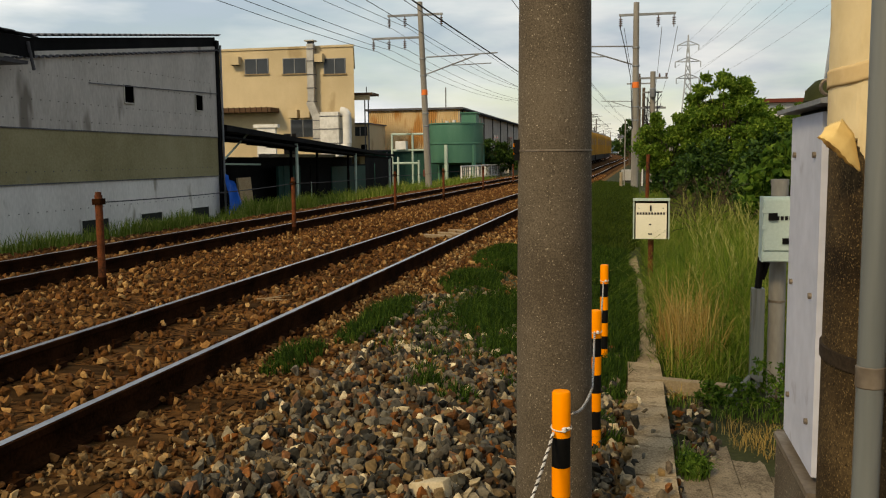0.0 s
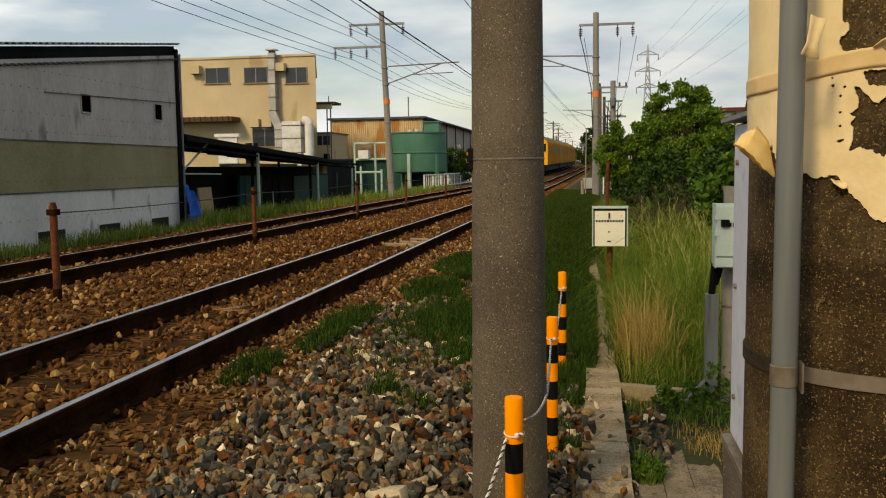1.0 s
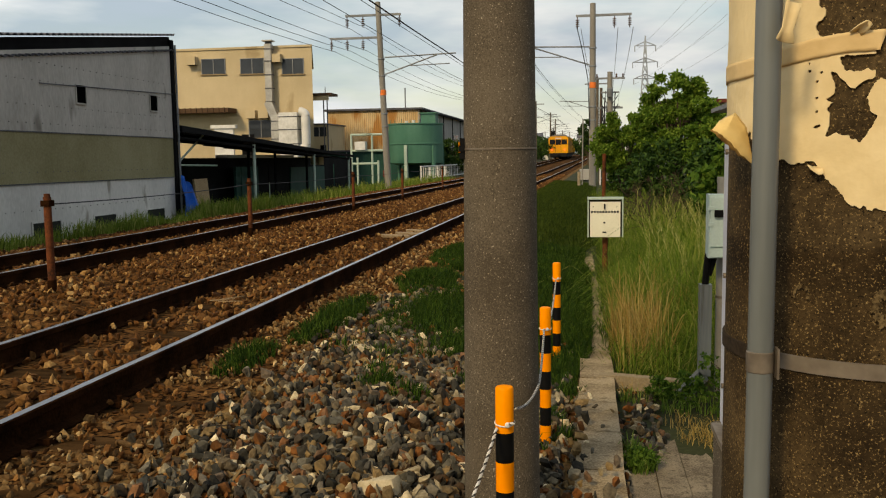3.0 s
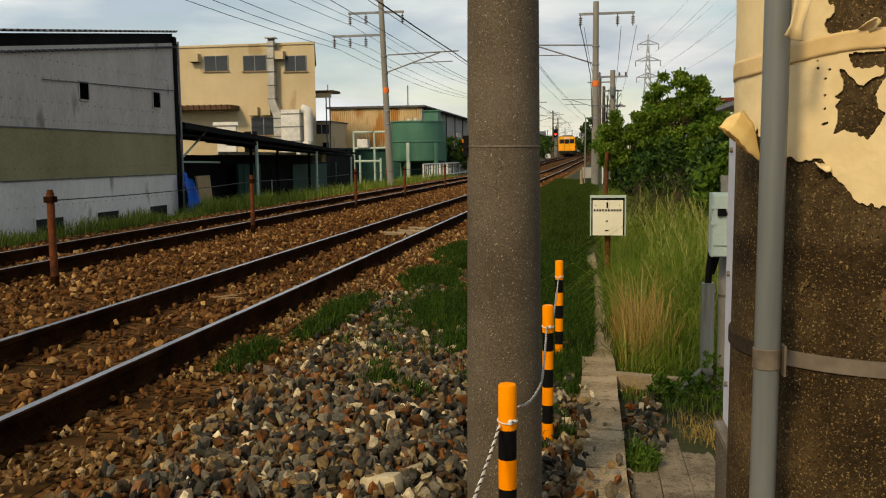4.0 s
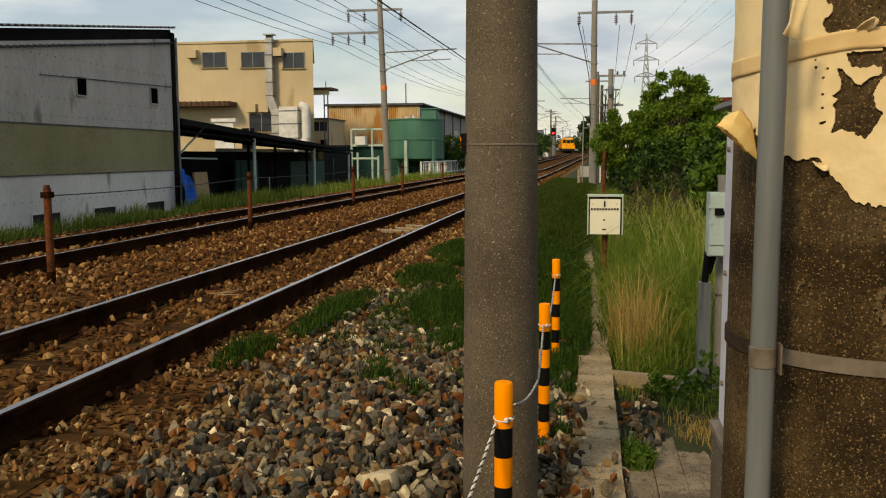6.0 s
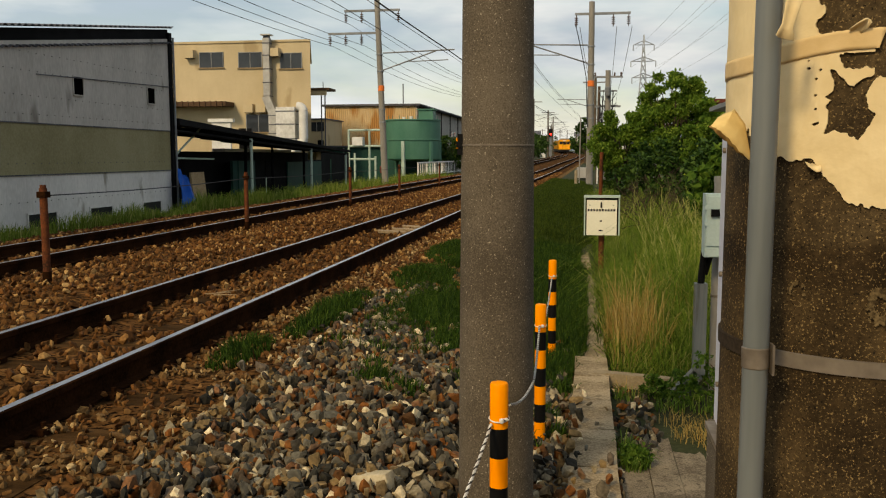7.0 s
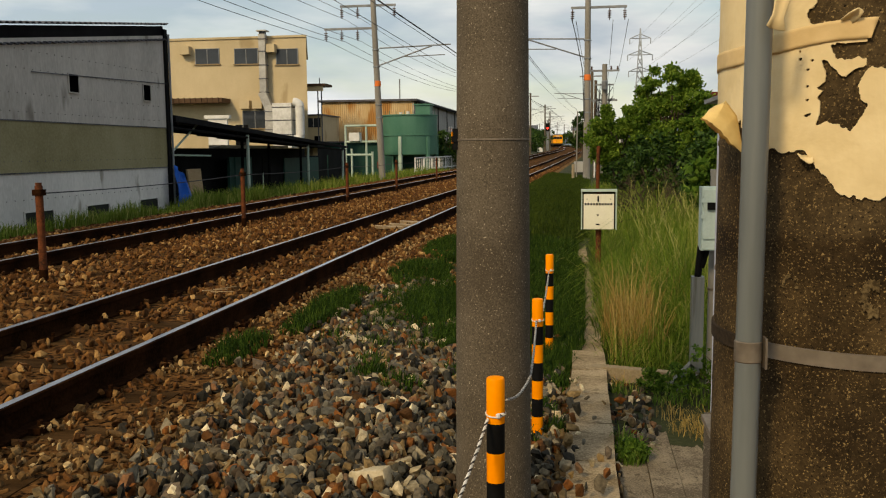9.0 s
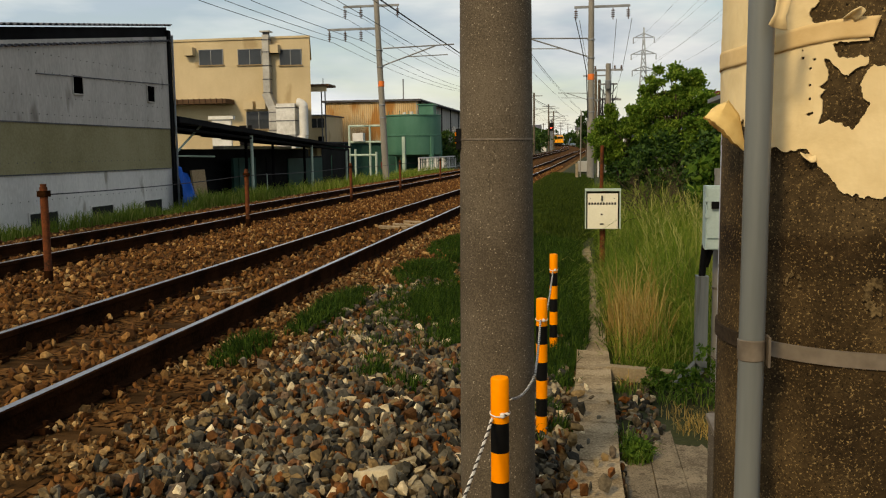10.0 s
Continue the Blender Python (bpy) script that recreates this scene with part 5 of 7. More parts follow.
def wrapping():
    """The sheet on the pole: cells of a wrapped grid, kept or torn away, with a ragged lower edge and a star-shaped hole."""
    z_low, z_high = 1.05, 2.2
    rr = PR + 0.0035
    na, nz = 360, 330
    a0, a1 = math.radians(150), math.radians(325)
    bm = bmesh.new()
    vs = {}

    star = [(238.7, 1.216), (243.1, 1.202), (246.6, 1.194), (250.0, 1.203), (254.2, 1.206), (252.3, 1.197), (250.4, 1.186), (252.3, 1.174), (254.4, 1.169), (252.4, 1.157), (248.8, 1.141), (245.0, 1.150), (240.9, 1.152), (237.8, 1.149), (238.9, 1.162), (239.3, 1.173), (238.2, 1.177), (240.1, 1.184), (237.6, 1.186), (240.2, 1.191), (240.9, 1.198), (239.3, 1.207)]
    slits = ((234.2, 1.205, 1.2), (234.0, 1.188, 0.9), (234.1, 1.174, 1.3), (234.4, 1.159, 2.2), (231.0, 1.224, 0.8), (231.2, 1.216, 0.6), (235.4, 1.214, 0.8))

    def inside(poly, x, y):
        odd = False
        for (xa, ya), (xb, yb) in zip(poly, poly[1:] + poly[:1]):
            if (ya > y) != (yb > y) and x < (xb - xa) * (y - ya) / (yb - ya) + xa:
                odd = not odd
        return odd

    def kept(a, z):
        deg = math.degrees(a)
        w = noise.noise((deg * 0.22, z * 60, 0.0)) * 0.006 + noise.noise((deg * 0.7, z * 150, 3.0)) * 0.004
        # ragged hem: a tongue hangs down on the near face
        hem = 1.122 - 0.046 * smooth(231, 249, deg) + 0.030 * smooth(262, 285, deg) + 0.03 * smooth(212, 203, deg)
        if z < hem + w:
            return False
        if inside(star, deg + 110 * w, z + 0.35 * w):
            return False
        for sd, sz, sw in slits:
            if abs(deg - sd) < sw / 2 and abs(z - sz - 0.0008 * (deg - sd)) < 0.0009:
                return False
        # bare patch above the sheet, crossed by a strip of tape, and the bare top
        if deg > 242.5 + 300 * w and 1.214 + w < z < 1.229 + 0.3 * w:
            return False
        if deg > 254 + 200 * w and 1.205 + w < z < 1.43:
            return False
        if deg > 235 + 400 * w and z > 1.251 + w:
            return False
        return True

    def vert(i, j):
        if (i, j) not in vs:
            a, z = a0 + (a1 - a0) * i / na, z_low + (1.42 - z_low) * j / nz
            r = rr + 0.0009 * noise.noise((a * 7, z * 16, 1.0)) + 0.0004 * noise.noise((a * 40, z * 70, 2.0))
            vs[i, j] = bm.verts.new((r * math.cos(a), r * math.sin(a), z + 0.5))
        return vs[i, j]

    for i in range(na):
        for j in range(nz):
            a, z = a0 + (a1 - a0) * (i + 0.5) / na, z_low + (1.42 - z_low) * (j + 0.5) / nz
            if kept(a, z):
                f = bm.faces.new((vert(i, j), vert(i + 1, j), vert(i + 1, j + 1), vert(i, j + 1)))
                f.smooth = True
    for _ in range(4):
        rim = [v for v in bm.verts if v.is_boundary]
        bmesh.ops.smooth_vert(bm, verts=rim, factor=0.5, use_axis_x=True, use_axis_y=True, use_axis_z=True)
    ext = bmesh.ops.extrude_face_region(bm, geom=list(bm.faces))
    for v in [g for g in ext["geom"] if isinstance(g, bmesh.types.BMVert)]:
        v.co.x *= 0.987
        v.co.y *= 0.987
    part("wrapping", bm, M_PAPER, WP, "torn cream wrapping sheet")


wrapping()


def flap(name, pts, width, curl, m, label):
    """A curled strip of sheet: a centre line with widths, bent across."""
    bm = bmesh.new()
    rows = []
    for i, p in enumerate(pts):
        p = Vector(p)
        d = (Vector(pts[min(i + 1, len(pts) - 1)]) - Vector(pts[max(i - 1, 0)])).normalized()
        s = d.cross(Vector((0.3, -1, 0.1))).normalized()
        up = s.cross(d)
        w = width[i]
        rows.append([bm.verts.new(p + s * w * k + up * curl * w * (k * k) + up * 0.15 * w * noise.noise((i * 1.7, k * 3, 0))) for k in (-1, -0.5, 0, 0.5, 1)])
    for a, b in zip(rows, rows[1:]):
        for i in range(4):
            f = bm.faces.new((a[i], a[i + 1], b[i + 1], b[i]))
            f.smooth = True
    ob = part(name, bm, m, WP, label)
    sol = ob.modifiers.new("thick", "SOLIDIFY")
    sol.thickness = 0.0012
    return ob


def pole_mark(shape, a0, a1, z0, z1):
    """A worn painted mark that follows the pole's surface."""
    bm = bmesh.new()
    n, k = 60, 60
    vs = {}

    def vert(i, j):
        if (i, j) not in vs:
            a, z = math.radians(a0 + (a1 - a0) * i / n), z0 + (z1 - z0) * j / k
            r = PR + 0.0075 - 0.0026 * z
            vs[i, j] = bm.verts.new((r * math.cos(a), r * math.sin(a), z + 0.5))
        return vs[i, j]

    for i in range(n):
        for j in range(k):
            u, v = 2 * (i + 0.5) / n - 1, 2 * (j + 0.5) / k - 1
            if shape(u, v) + 0.35 * noise.noise((u * 3, v * 3, a0)) + 0.3 * noise.noise((u * 11, v * 11, a0)) > 0:
                bm.faces.new((vert(i, j), vert(i + 1, j), vert(i + 1, j + 1), vert(i, j + 1)))
    for _ in range(4):
        bmesh.ops.smooth_vert(bm, verts=[v for v in bm.verts if v.is_boundary], factor=0.5, use_axis_x=True, use_axis_y=True, use_axis_z=True)
    part("faded_mark", bm, M_MARK, WP, "faded pale paint mark")


pole_mark(lambda u, v: 0.28 - abs(math.hypot(u, v) - 0.68) if u < 0.35 else -1, 254, 264, 0.952, 0.995)
pole_mark(lambda u, v: 0.12 - abs(math.hypot(u, v) - 0.6) if v > -0.2 else -1, 226, 235, 0.965, 0.998)


def on_pole(deg, z, out=0.003):
    a = math.radians(deg)
    return ((PR + out) * math.cos(a), (PR + out) * math.sin(a), z + 0.5)


def hanging_flap():
    """The torn corner that hangs away from the pole, its yellowed inner face outward and its hem browned."""
    crease = ((0.301, 1.208, 1.169), (0.318, 1.206, 1.178), (0.330, 1.204, 1.161), (0.334, 1.203, 1.140), (0.338, 1.203, 1.122))
    hem = ((0.288, 1.178, 1.158), (0.298, 1.176, 1.149), (0.309, 1.178, 1.139), (0.321, 1.184, 1.129), (0.335, 1.198, 1.121))
    bm = bmesh.new()
    rows = []
    for i in range(25):
        f = i / 24 * 4
        a = min(3, int(f))
        p = Vector(crease[a]).lerp(Vector(crease[a + 1]), f - a)
        q = Vector(hem[a]).lerp(Vector(hem[a + 1]), f - a)
        row = []
        for j in range(9):
            k = j / 8
            c = p.lerp(q, k)
            c.y -= 0.010 * math.sin(math.pi * k) * (1 - i / 30)
            c.z += 0.0022 * noise.noise((i * 0.5, k * 2, 7)) * k + 0.0016 * noise.noise((i * 1.7, 3, 2)) * (j in (0, 8))
            row.append(bm.verts.new(c - Vector((PX, PY, -0.5))))
        rows.append(row)
    for a, b in zip(rows, rows[1:]):
        for j in range(8):
            f = bm.faces.new((a[j], a[j + 1], b[j + 1], b[j]))
            f.smooth = True
            f.material_index = 1 if j == 7 or (j == 6 and i % 3) else 0
    ob = part("loose_flap", bm, [M_PAPER_IN, M_PAPER_EDGE], WP, "yellowed hanging flap with a browned hem")
    ob.modifiers.new("thick", "SOLIDIFY").thickness = 0.0012


hanging_flap()
flap("loose_flap", [(-0.1350, -0.1920, 1.7760), (-0.1380, -0.1940, 1.7620), (-0.1410, -0.1960, 1.7500), (-0.1440, -0.1980, 1.7380)], [0.0085, 0.0070, 0.0062, 0.0098], 0.45, M_PAPER, "curled cream strip hanging over the conduit")
flap("loose_flap", [on_pole(246, 1.250, 0.003), on_pole(249, 1.256, 0.008), on_pole(251, 1.260, 0.013)], [0.006, 0.006, 0.004], 0.5, M_PAPER, "curled cream flap of wrapping")
flap("loose_flap", [on_pole(233, 1.118, 0.002), on_pole(235, 1.114, 0.006), on_pole(237, 1.110, 0.010)], [0.006, 0.006, 0.003], 0.5, M_PAPER, "curled cream flap of wrapping")
def tape_band():
    """A strip of tape wound slantwise over the sheet, standing off it a little, torn at its end."""
    bm = bmesh.new()
    rows = []
    for i in range(121):
        d = 150 + 105.5 * i / 120
        a, zc = radians(d), 1.726 + 0.016 * smooth(195, 250, d)
        row = []
        for j in range(7):
            k = j / 3 - 1
            h = 0.0100 + 0.0006 * noise.noise((d * 0.6, k > 0, 1))
            r = PR + 0.0052 + 0.0004 * noise.noise((d * 0.15, k * 2, 4))
            a2 = a + (0.012 * noise.noise((k * 3, 5, 5)) + 0.02 * k if i == 120 else 0.0)
            row.append(bm.verts.new((r * math.cos(a2), r * math.sin(a2), zc + k * h)))
        rows.append(row)
    for p, q in zip(rows, rows[1:]):
        for j in range(6):
            bm.faces.new((p[j], q[j], q[j + 1], p[j + 1])).smooth = True
    ob = part("tape", bm, M_PAPER_TAPE, WP, "strip of cream tape round the pole")
    ob.modifiers.new("thick", "SOLIDIFY").thickness = 0.0015


tape_band()


def conduit():
    c = thing("pvc_conduit", "grey plastic conduit pipe clipped to the wrapped pole", "conduit", (0, 0, 0))
    a, b = (0.326, 1.118, -0.46), (0.341, 1.118, 3.2)
    part("lower_pipe", T(a, (0.3335, 1.118, 0.918), 0.0129, n=24), M_PVC, c)
    part("upper_pipe", T((0.3335, 1.118, 0.91), b, 0.0129, n=24), M_PVC, c)
    part("coupler", lathe(bmesh.new(), [(0.0130, 0), (0.0139, 0.001), (0.0139, 0.021), (0.0130, 0.022)], 24), M_STEEL, c, "dull steel clip round the pipe", at=(0.3333, 1.118, 0.908))
    br = bmesh.new()
    box(br, 0.3478, 0.3500, 1.104, 1.122, 0.903, 0.934)
    part("clip_lug", br, M_STEEL, c, "steel lug", bevel=0.001)


conduit()


# ---- cabinet behind the pole ----
def cabinet():
    c = thing("trackside_cabinet", "trackside equipment cabinet with a lilac-grey panel on a concrete plinth", "cabinet")
    part("plinth", B(0.553, 1.12, 2.44, 3.02, -0.5, 0.29), M_CONC, c, "stained concrete plinth", bevel=0.015)
    part("body", B(0.585, 1.08, 2.46, 2.95, 0.30, 1.262), M_DARK, c, "dark cabinet body", bevel=0.01)
    pn = part("panel", B(0.556, 0.572, 2.50, 2.91, 0.325, 1.245), M_PANEL, c, "scuffed lilac-grey side panel", bevel=0.004)
    for y in (2.57, 2.84):
        for z in (0.45, 0.78, 1.14):
            part("bolt", T((0.548, y, z), (0.558, y, z), 0.008, n=8), M_STEEL, pn)
    part("angle_foot", B(0.535, 0.60, 2.44, 2.95, 0.288, 0.305), M_STEEL, c, "steel angle", bevel=0.002)
    roof = bmesh.new()
    sweep(roof, [(0.82, 2.40, 1.26), (0.82, 3.02, 1.26)], [(-0.29, 0.0), (-0.29, 0.012), (-0.15, 0.035), (0, 0.045), (0.15, 0.035), (0.29, 0.012), (0.29, 0.0)])
    rf = part("roof", roof, M_GALV, c, "thin curved sheet roof", bevel=0.003)
    part("moss", lathe(bmesh.new(), [(0.10, 0.0), (0.095, 0.03), (0.07, 0.055), (0.02, 0.068)], 18), M_SOIL, rf, "cushion of moss", at=(0.66, 2.78, 1.285))
    ring = bmesh.new()
    pts = [(0.60 + 0.020 * math.cos(a), 2.66, 1.315 + 0.020 * math.sin(a)) for a in [2 * math.pi * i / 14 for i in range(15)]]
    for p, q in zip(pts, pts[1:]):
        tube(ring, p, q, 0.0045, n=6, caps=False)
    part("lifting_eye", ring, M_STEEL, rf, "steel lifting eye")


cabinet()


# ---- switch box on a short pole ----
def switch_box():
    s = thing("switch_box", "pale mint switch box on a short concrete pole with duct", "switch box", (0, 0, 0))
    part("pole", T((1.035, 6.12, -0.55), (1.035, 6.12, 0.985), 0.052, n=24), M_POLE, s, "short pale concrete pole")
    part("pole_cap", T((1.035, 6.12, 0.95), (1.035, 6.12, 0.99), 0.055, n=24), M_POLE, s)
    part("pole_ring", lathe(bmesh.new(), [(0.052, 0), (0.056, 0.002), (0.056, 0.016), (0.052, 0.018)], 20), M_STEEL, s, at=(1.035, 6.12, 0.20))
    bd = part("case", B(0.905, 1.155, 5.90, 6.05, 0.485, 0.885), M_MINT, s, bevel=0.012)
    ld = part("door", B(0.912, 1.148, 5.882, 5.90, 0.56, 0.87), M_MINT, bd, bevel=0.006)
    part("lower_cover", B(0.912, 1.148, 5.886, 5.90, 0.492, 0.55), M_MINT, bd, bevel=0.004)
    for z in (0.70, 0.80):
        part("hinge", B(0.897, 0.93, 5.878, 5.895, z - 0.012, z + 0.012), M_MINT, bd, bevel=0.003)
    lock = part("padlock", B(0.935, 0.985, 5.862, 5.884, 0.745, 0.79), M_BLACK, bd, "black padlock", bevel=0.006)
    part("handle", B(1.02, 1.08, 5.872, 5.884, 0.60, 0.635), M_BLACK, bd, "black recessed handle", bevel=0.003)
    for i, x in enumerate((0.99, 1.015, 1.04, 1.065, 1.09, 1.115)):
        part("lettering_bar", B(x - 0.009, x + 0.009, 5.879, 5.8835, 0.745, 0.77), M_INK, bd, "dark lettering mark")
    dc = part("cable_duct", B(0.868, 0.945, 6.0, 6.08, -0.30, 0.30), M_PVC, s, "grey cable duct", bevel=0.006)
    part("duct_foot", B(-0.04, 0.04, -0.04, 0.04, -0.16, 0.06, m=pose(0.862, 6.04, -0.34, 0, 42, 0)), M_PVC, s, "angled duct foot", bevel=0.006)
    part("cable", T((0.92, 6.02, 0.50), (0.905, 6.04, 0.28), 0.022, n=8), M_BLACK, s, "black cable")
    part("cable", T((0.965, 6.02, 0.50), (0.93, 6.04, 0.36), 0.018, n=8), M_BLACK, s, "black cable")


switch_box()


# ---- marker sign ----
def marker_sign():
    s = thing("marker_sign", "cream marker board in a pale open case on a post", "sign", (0, 11.0, 0))
    part("post", T((0.36, 0.10, -0.6), (0.36, 0.10, 0.62), 0.034, n=10), M_RUSTPOST, s, "dark rusted post")
    hood = bmesh.new()
    box(hood, 0.145, 0.575, -0.03, 0.10, 0.618, 0.645), box(hood, 0.147, 0.162, -0.02, 0.10, 0.16, 0.618), box(hood, 0.558, 0.573, -0.02, 0.10, 0.16, 0.618)
    part("case", hood, M_TANK_PALE, s, "pale sheet-metal case", bevel=0.004)
    part("case_back", B(0.162, 0.558, 0.08, 0.10, 0.16, 0.618), M_SOIL, s)
    bd = part("board", B(0.178, 0.538, -0.035, -0.02, 0.165, 0.590), M_CREAM, s, "cream board", bevel=0.003)
    part("hasp", B(0.341, 0.359, -0.05, -0.034, 0.50, 0.565), M_BLACK, bd, "black hasp", bevel=0.004)
    rnd = random.Random(3)
    for i in range(10):
        x = 0.20 + i * 0.034
        part("lettering_bar", B(x - 0.011, x + 0.011, -0.0385, -0.034, 0.455, 0.482), M_INK, bd, "dark lettering mark")
    part("lettering_bar", B(0.335, 0.36, -0.0385, -0.034, 0.33, 0.345), M_INK, bd, "dark lettering mark")
    part("lettering_bar", B(0.325, 0.37, -0.0385, -0.034, 0.215, 0.23), M_INK, bd, "dark lettering mark")
    for x in (0.215, 0.495):
        part("rivet", T((x, -0.04, 0.53), (x, -0.034, 0.53), 0.006, n=6), M_INK, bd)


marker_sign()


# ---- pylons, house, hills ----
def pylon(x, y, h, base):
    p = thing("lattice_pylon", "distant grey steel lattice transmission pylon", "pylon", (x, y, base), group="transmission pylons")

    def half(z):
        k = z / h
        return h * (0.055 * (1 - k / 0.62) + 0.022 if k < 0.62 else 0.022 * (1.05 - (k - 0.62) / 0.38))

    r = h * 0.0032
    bm = bmesh.new()
    zs = [0, 0.14, 0.27, 0.38, 0.48, 0.56, 0.63, 0.70, 0.77, 0.84, 0.91, 1.0]
    cor = ((-1, -1), (1, -1), (1, 1), (-1, 1))
    for a, b in zip(zs, zs[1:]):
        za, zb = a * h, b * h
        ha, hb = half(za), half(zb)
        for i in range(4):
            c, d = cor[i], cor[(i + 1) % 4]
            tube(bm, (c[0] * ha, c[1] * ha, za), (c[0] * hb, c[1] * hb, zb), r * 1.5, n=4)
            tube(bm, (c[0] * ha, c[1] * ha, za), (d[0] * hb, d[1] * hb, zb), r, n=4)
            tube(bm, (d[0] * ha, d[1] * ha, za), (c[0] * hb, c[1] * hb, zb), r, n=4)
    part("lattice", bm, M_PYLON, p)
    for k, w in ((0.66, 0.088), (0.79, 0.098), (0.92, 0.082)):
        arm = bmesh.new()
        for s in (-1, 1):
            for e in (-1, 1):
                tube(arm, (0, e * half(k * h), k * h), (s * w * h, 0, k * h + 0.002 * h), r, n=4)
                tube(arm, (0, e * half(k * h), (k + 0.035) * h), (s * w * h, 0, k * h), r, n=4)
            tube(arm, (s * w * h, 0, k * h), (s * w * h, 0, (k - 0.045) * h), r * 1.3, n=4)
        part("cross_arm", arm, M_PYLON, p)


pylon(18.3, 300.0, 40.6, -0.4)
pylon(42.0, 190.0, 62.0, -0.4)
for ka, w in ((0.66, 0.088), (0.79, 0.098), (0.92, 0.082)):
    for sd in (-1, 1):
        wire([(18.3 + sd * w * 40.6, 300.0, (ka - 0.045) * 40.6 - 0.4), (42.0 + sd * w * 62.0, 190.0, (ka - 0.045) * 62.0 - 0.4)], 0.035, "faint transmission wire between the pylons", "transmission_wire", sag=2.0, m=M_PYLON)


def house():
    h = thing("low_house", "white-walled building with a red-brown roof edge behind trees", "building", (9.0, 62.0, -0.4))
    part("wall", B(0, 14, 0, 10, 0, 5.0), M_WHITE, h)
    part("roof", B(-0.4, 14.4, -0.4, 10.4, 5.0, 5.25), M_RUSTRED, h, "red-brown roof edge", bevel=0.05)
    part("ridge_tank", lathe(bmesh.new(), [(0.4, 0), (0.4, 0.6), (0.1, 0.8)], 12), M_WHITE, h, at=(3.0, 2.0, 5.25))
    w = part("window", B(2, 4, -0.03, 0.02, 2.8, 4.2), M_GLASS_DARK, h)
    part("frame", B(2.95, 3.05, -0.06, -0.0, 2.8, 4.2), M_ALU, w)


house()


def hills():
    bm = bmesh.new()
    n = 60
    pts = []
    for i in range(n + 1):
        x = -1400 + 2600 * i / n
        z = 40 + 34 * noise.noise((x * 0.003, 0, 0)) + 14 * noise.noise((x * 0.011, 4, 0))
        pts.append((bm.verts.new((x, 2300, -20)), bm.verts.new((x, 2300 + 60, z)), bm.verts.new((x, 2500, -20))))
    for a, b in zip(pts, pts[1:]):
        bm.faces.new((a[0], b[0], b[1], a[1])), bm.faces.new((a[1], b[1], b[2], a[2])), bm.faces.new((a[2], b[2], b[0], a[0]))
    solid("backdrop", bm, M_HILL, "low hazy blue hills on the horizon", "hills", kind="structure")


hills()


def far_houses():
    rnd = random.Random(23)
    for x, y, w, h, m in ((-34, 240, 12, 5.5, M_WHITE), (-52, 300, 16, 7.5, M_BEIGE), (-22, 330, 9, 5.0, M_GREYWALL), (-70, 260, 14, 6, M_GREYWALL), (9, 300, 10, 5.5, M_WHITE), (14, 220, 9, 5, M_GREYWALL), (2, 420, 14, 7, M_WHITE), (-30, 430, 16, 8, M_GREYWALL)):
        z = grade(y) - 0.5
        hs = thing("far_house", "small distant house with a grey roof", "house", (x, y, z), group="distant houses")
        part("wall", B(-w / 2, w / 2, 0, 8, -0.5, h), m, hs)
        bm = bmesh.new()
        sweep(bm, [(-w / 2 - 0.4, 4, h), (w / 2 + 0.4, 4, h)], [(-4.6, 0), (4.6, 0), (0, 2.0)])
        part("roof", bm, M_ROOF_EDGE, hs, "grey pitched roof")
        for k in range(3):
            xx = -w / 3 + k * w / 3
            part("window", B(xx - 0.7, xx + 0.7, -0.05, 0.02, h * 0.5, h * 0.5 + 1.2), M_GLASS_DARK, hs)


far_houses()


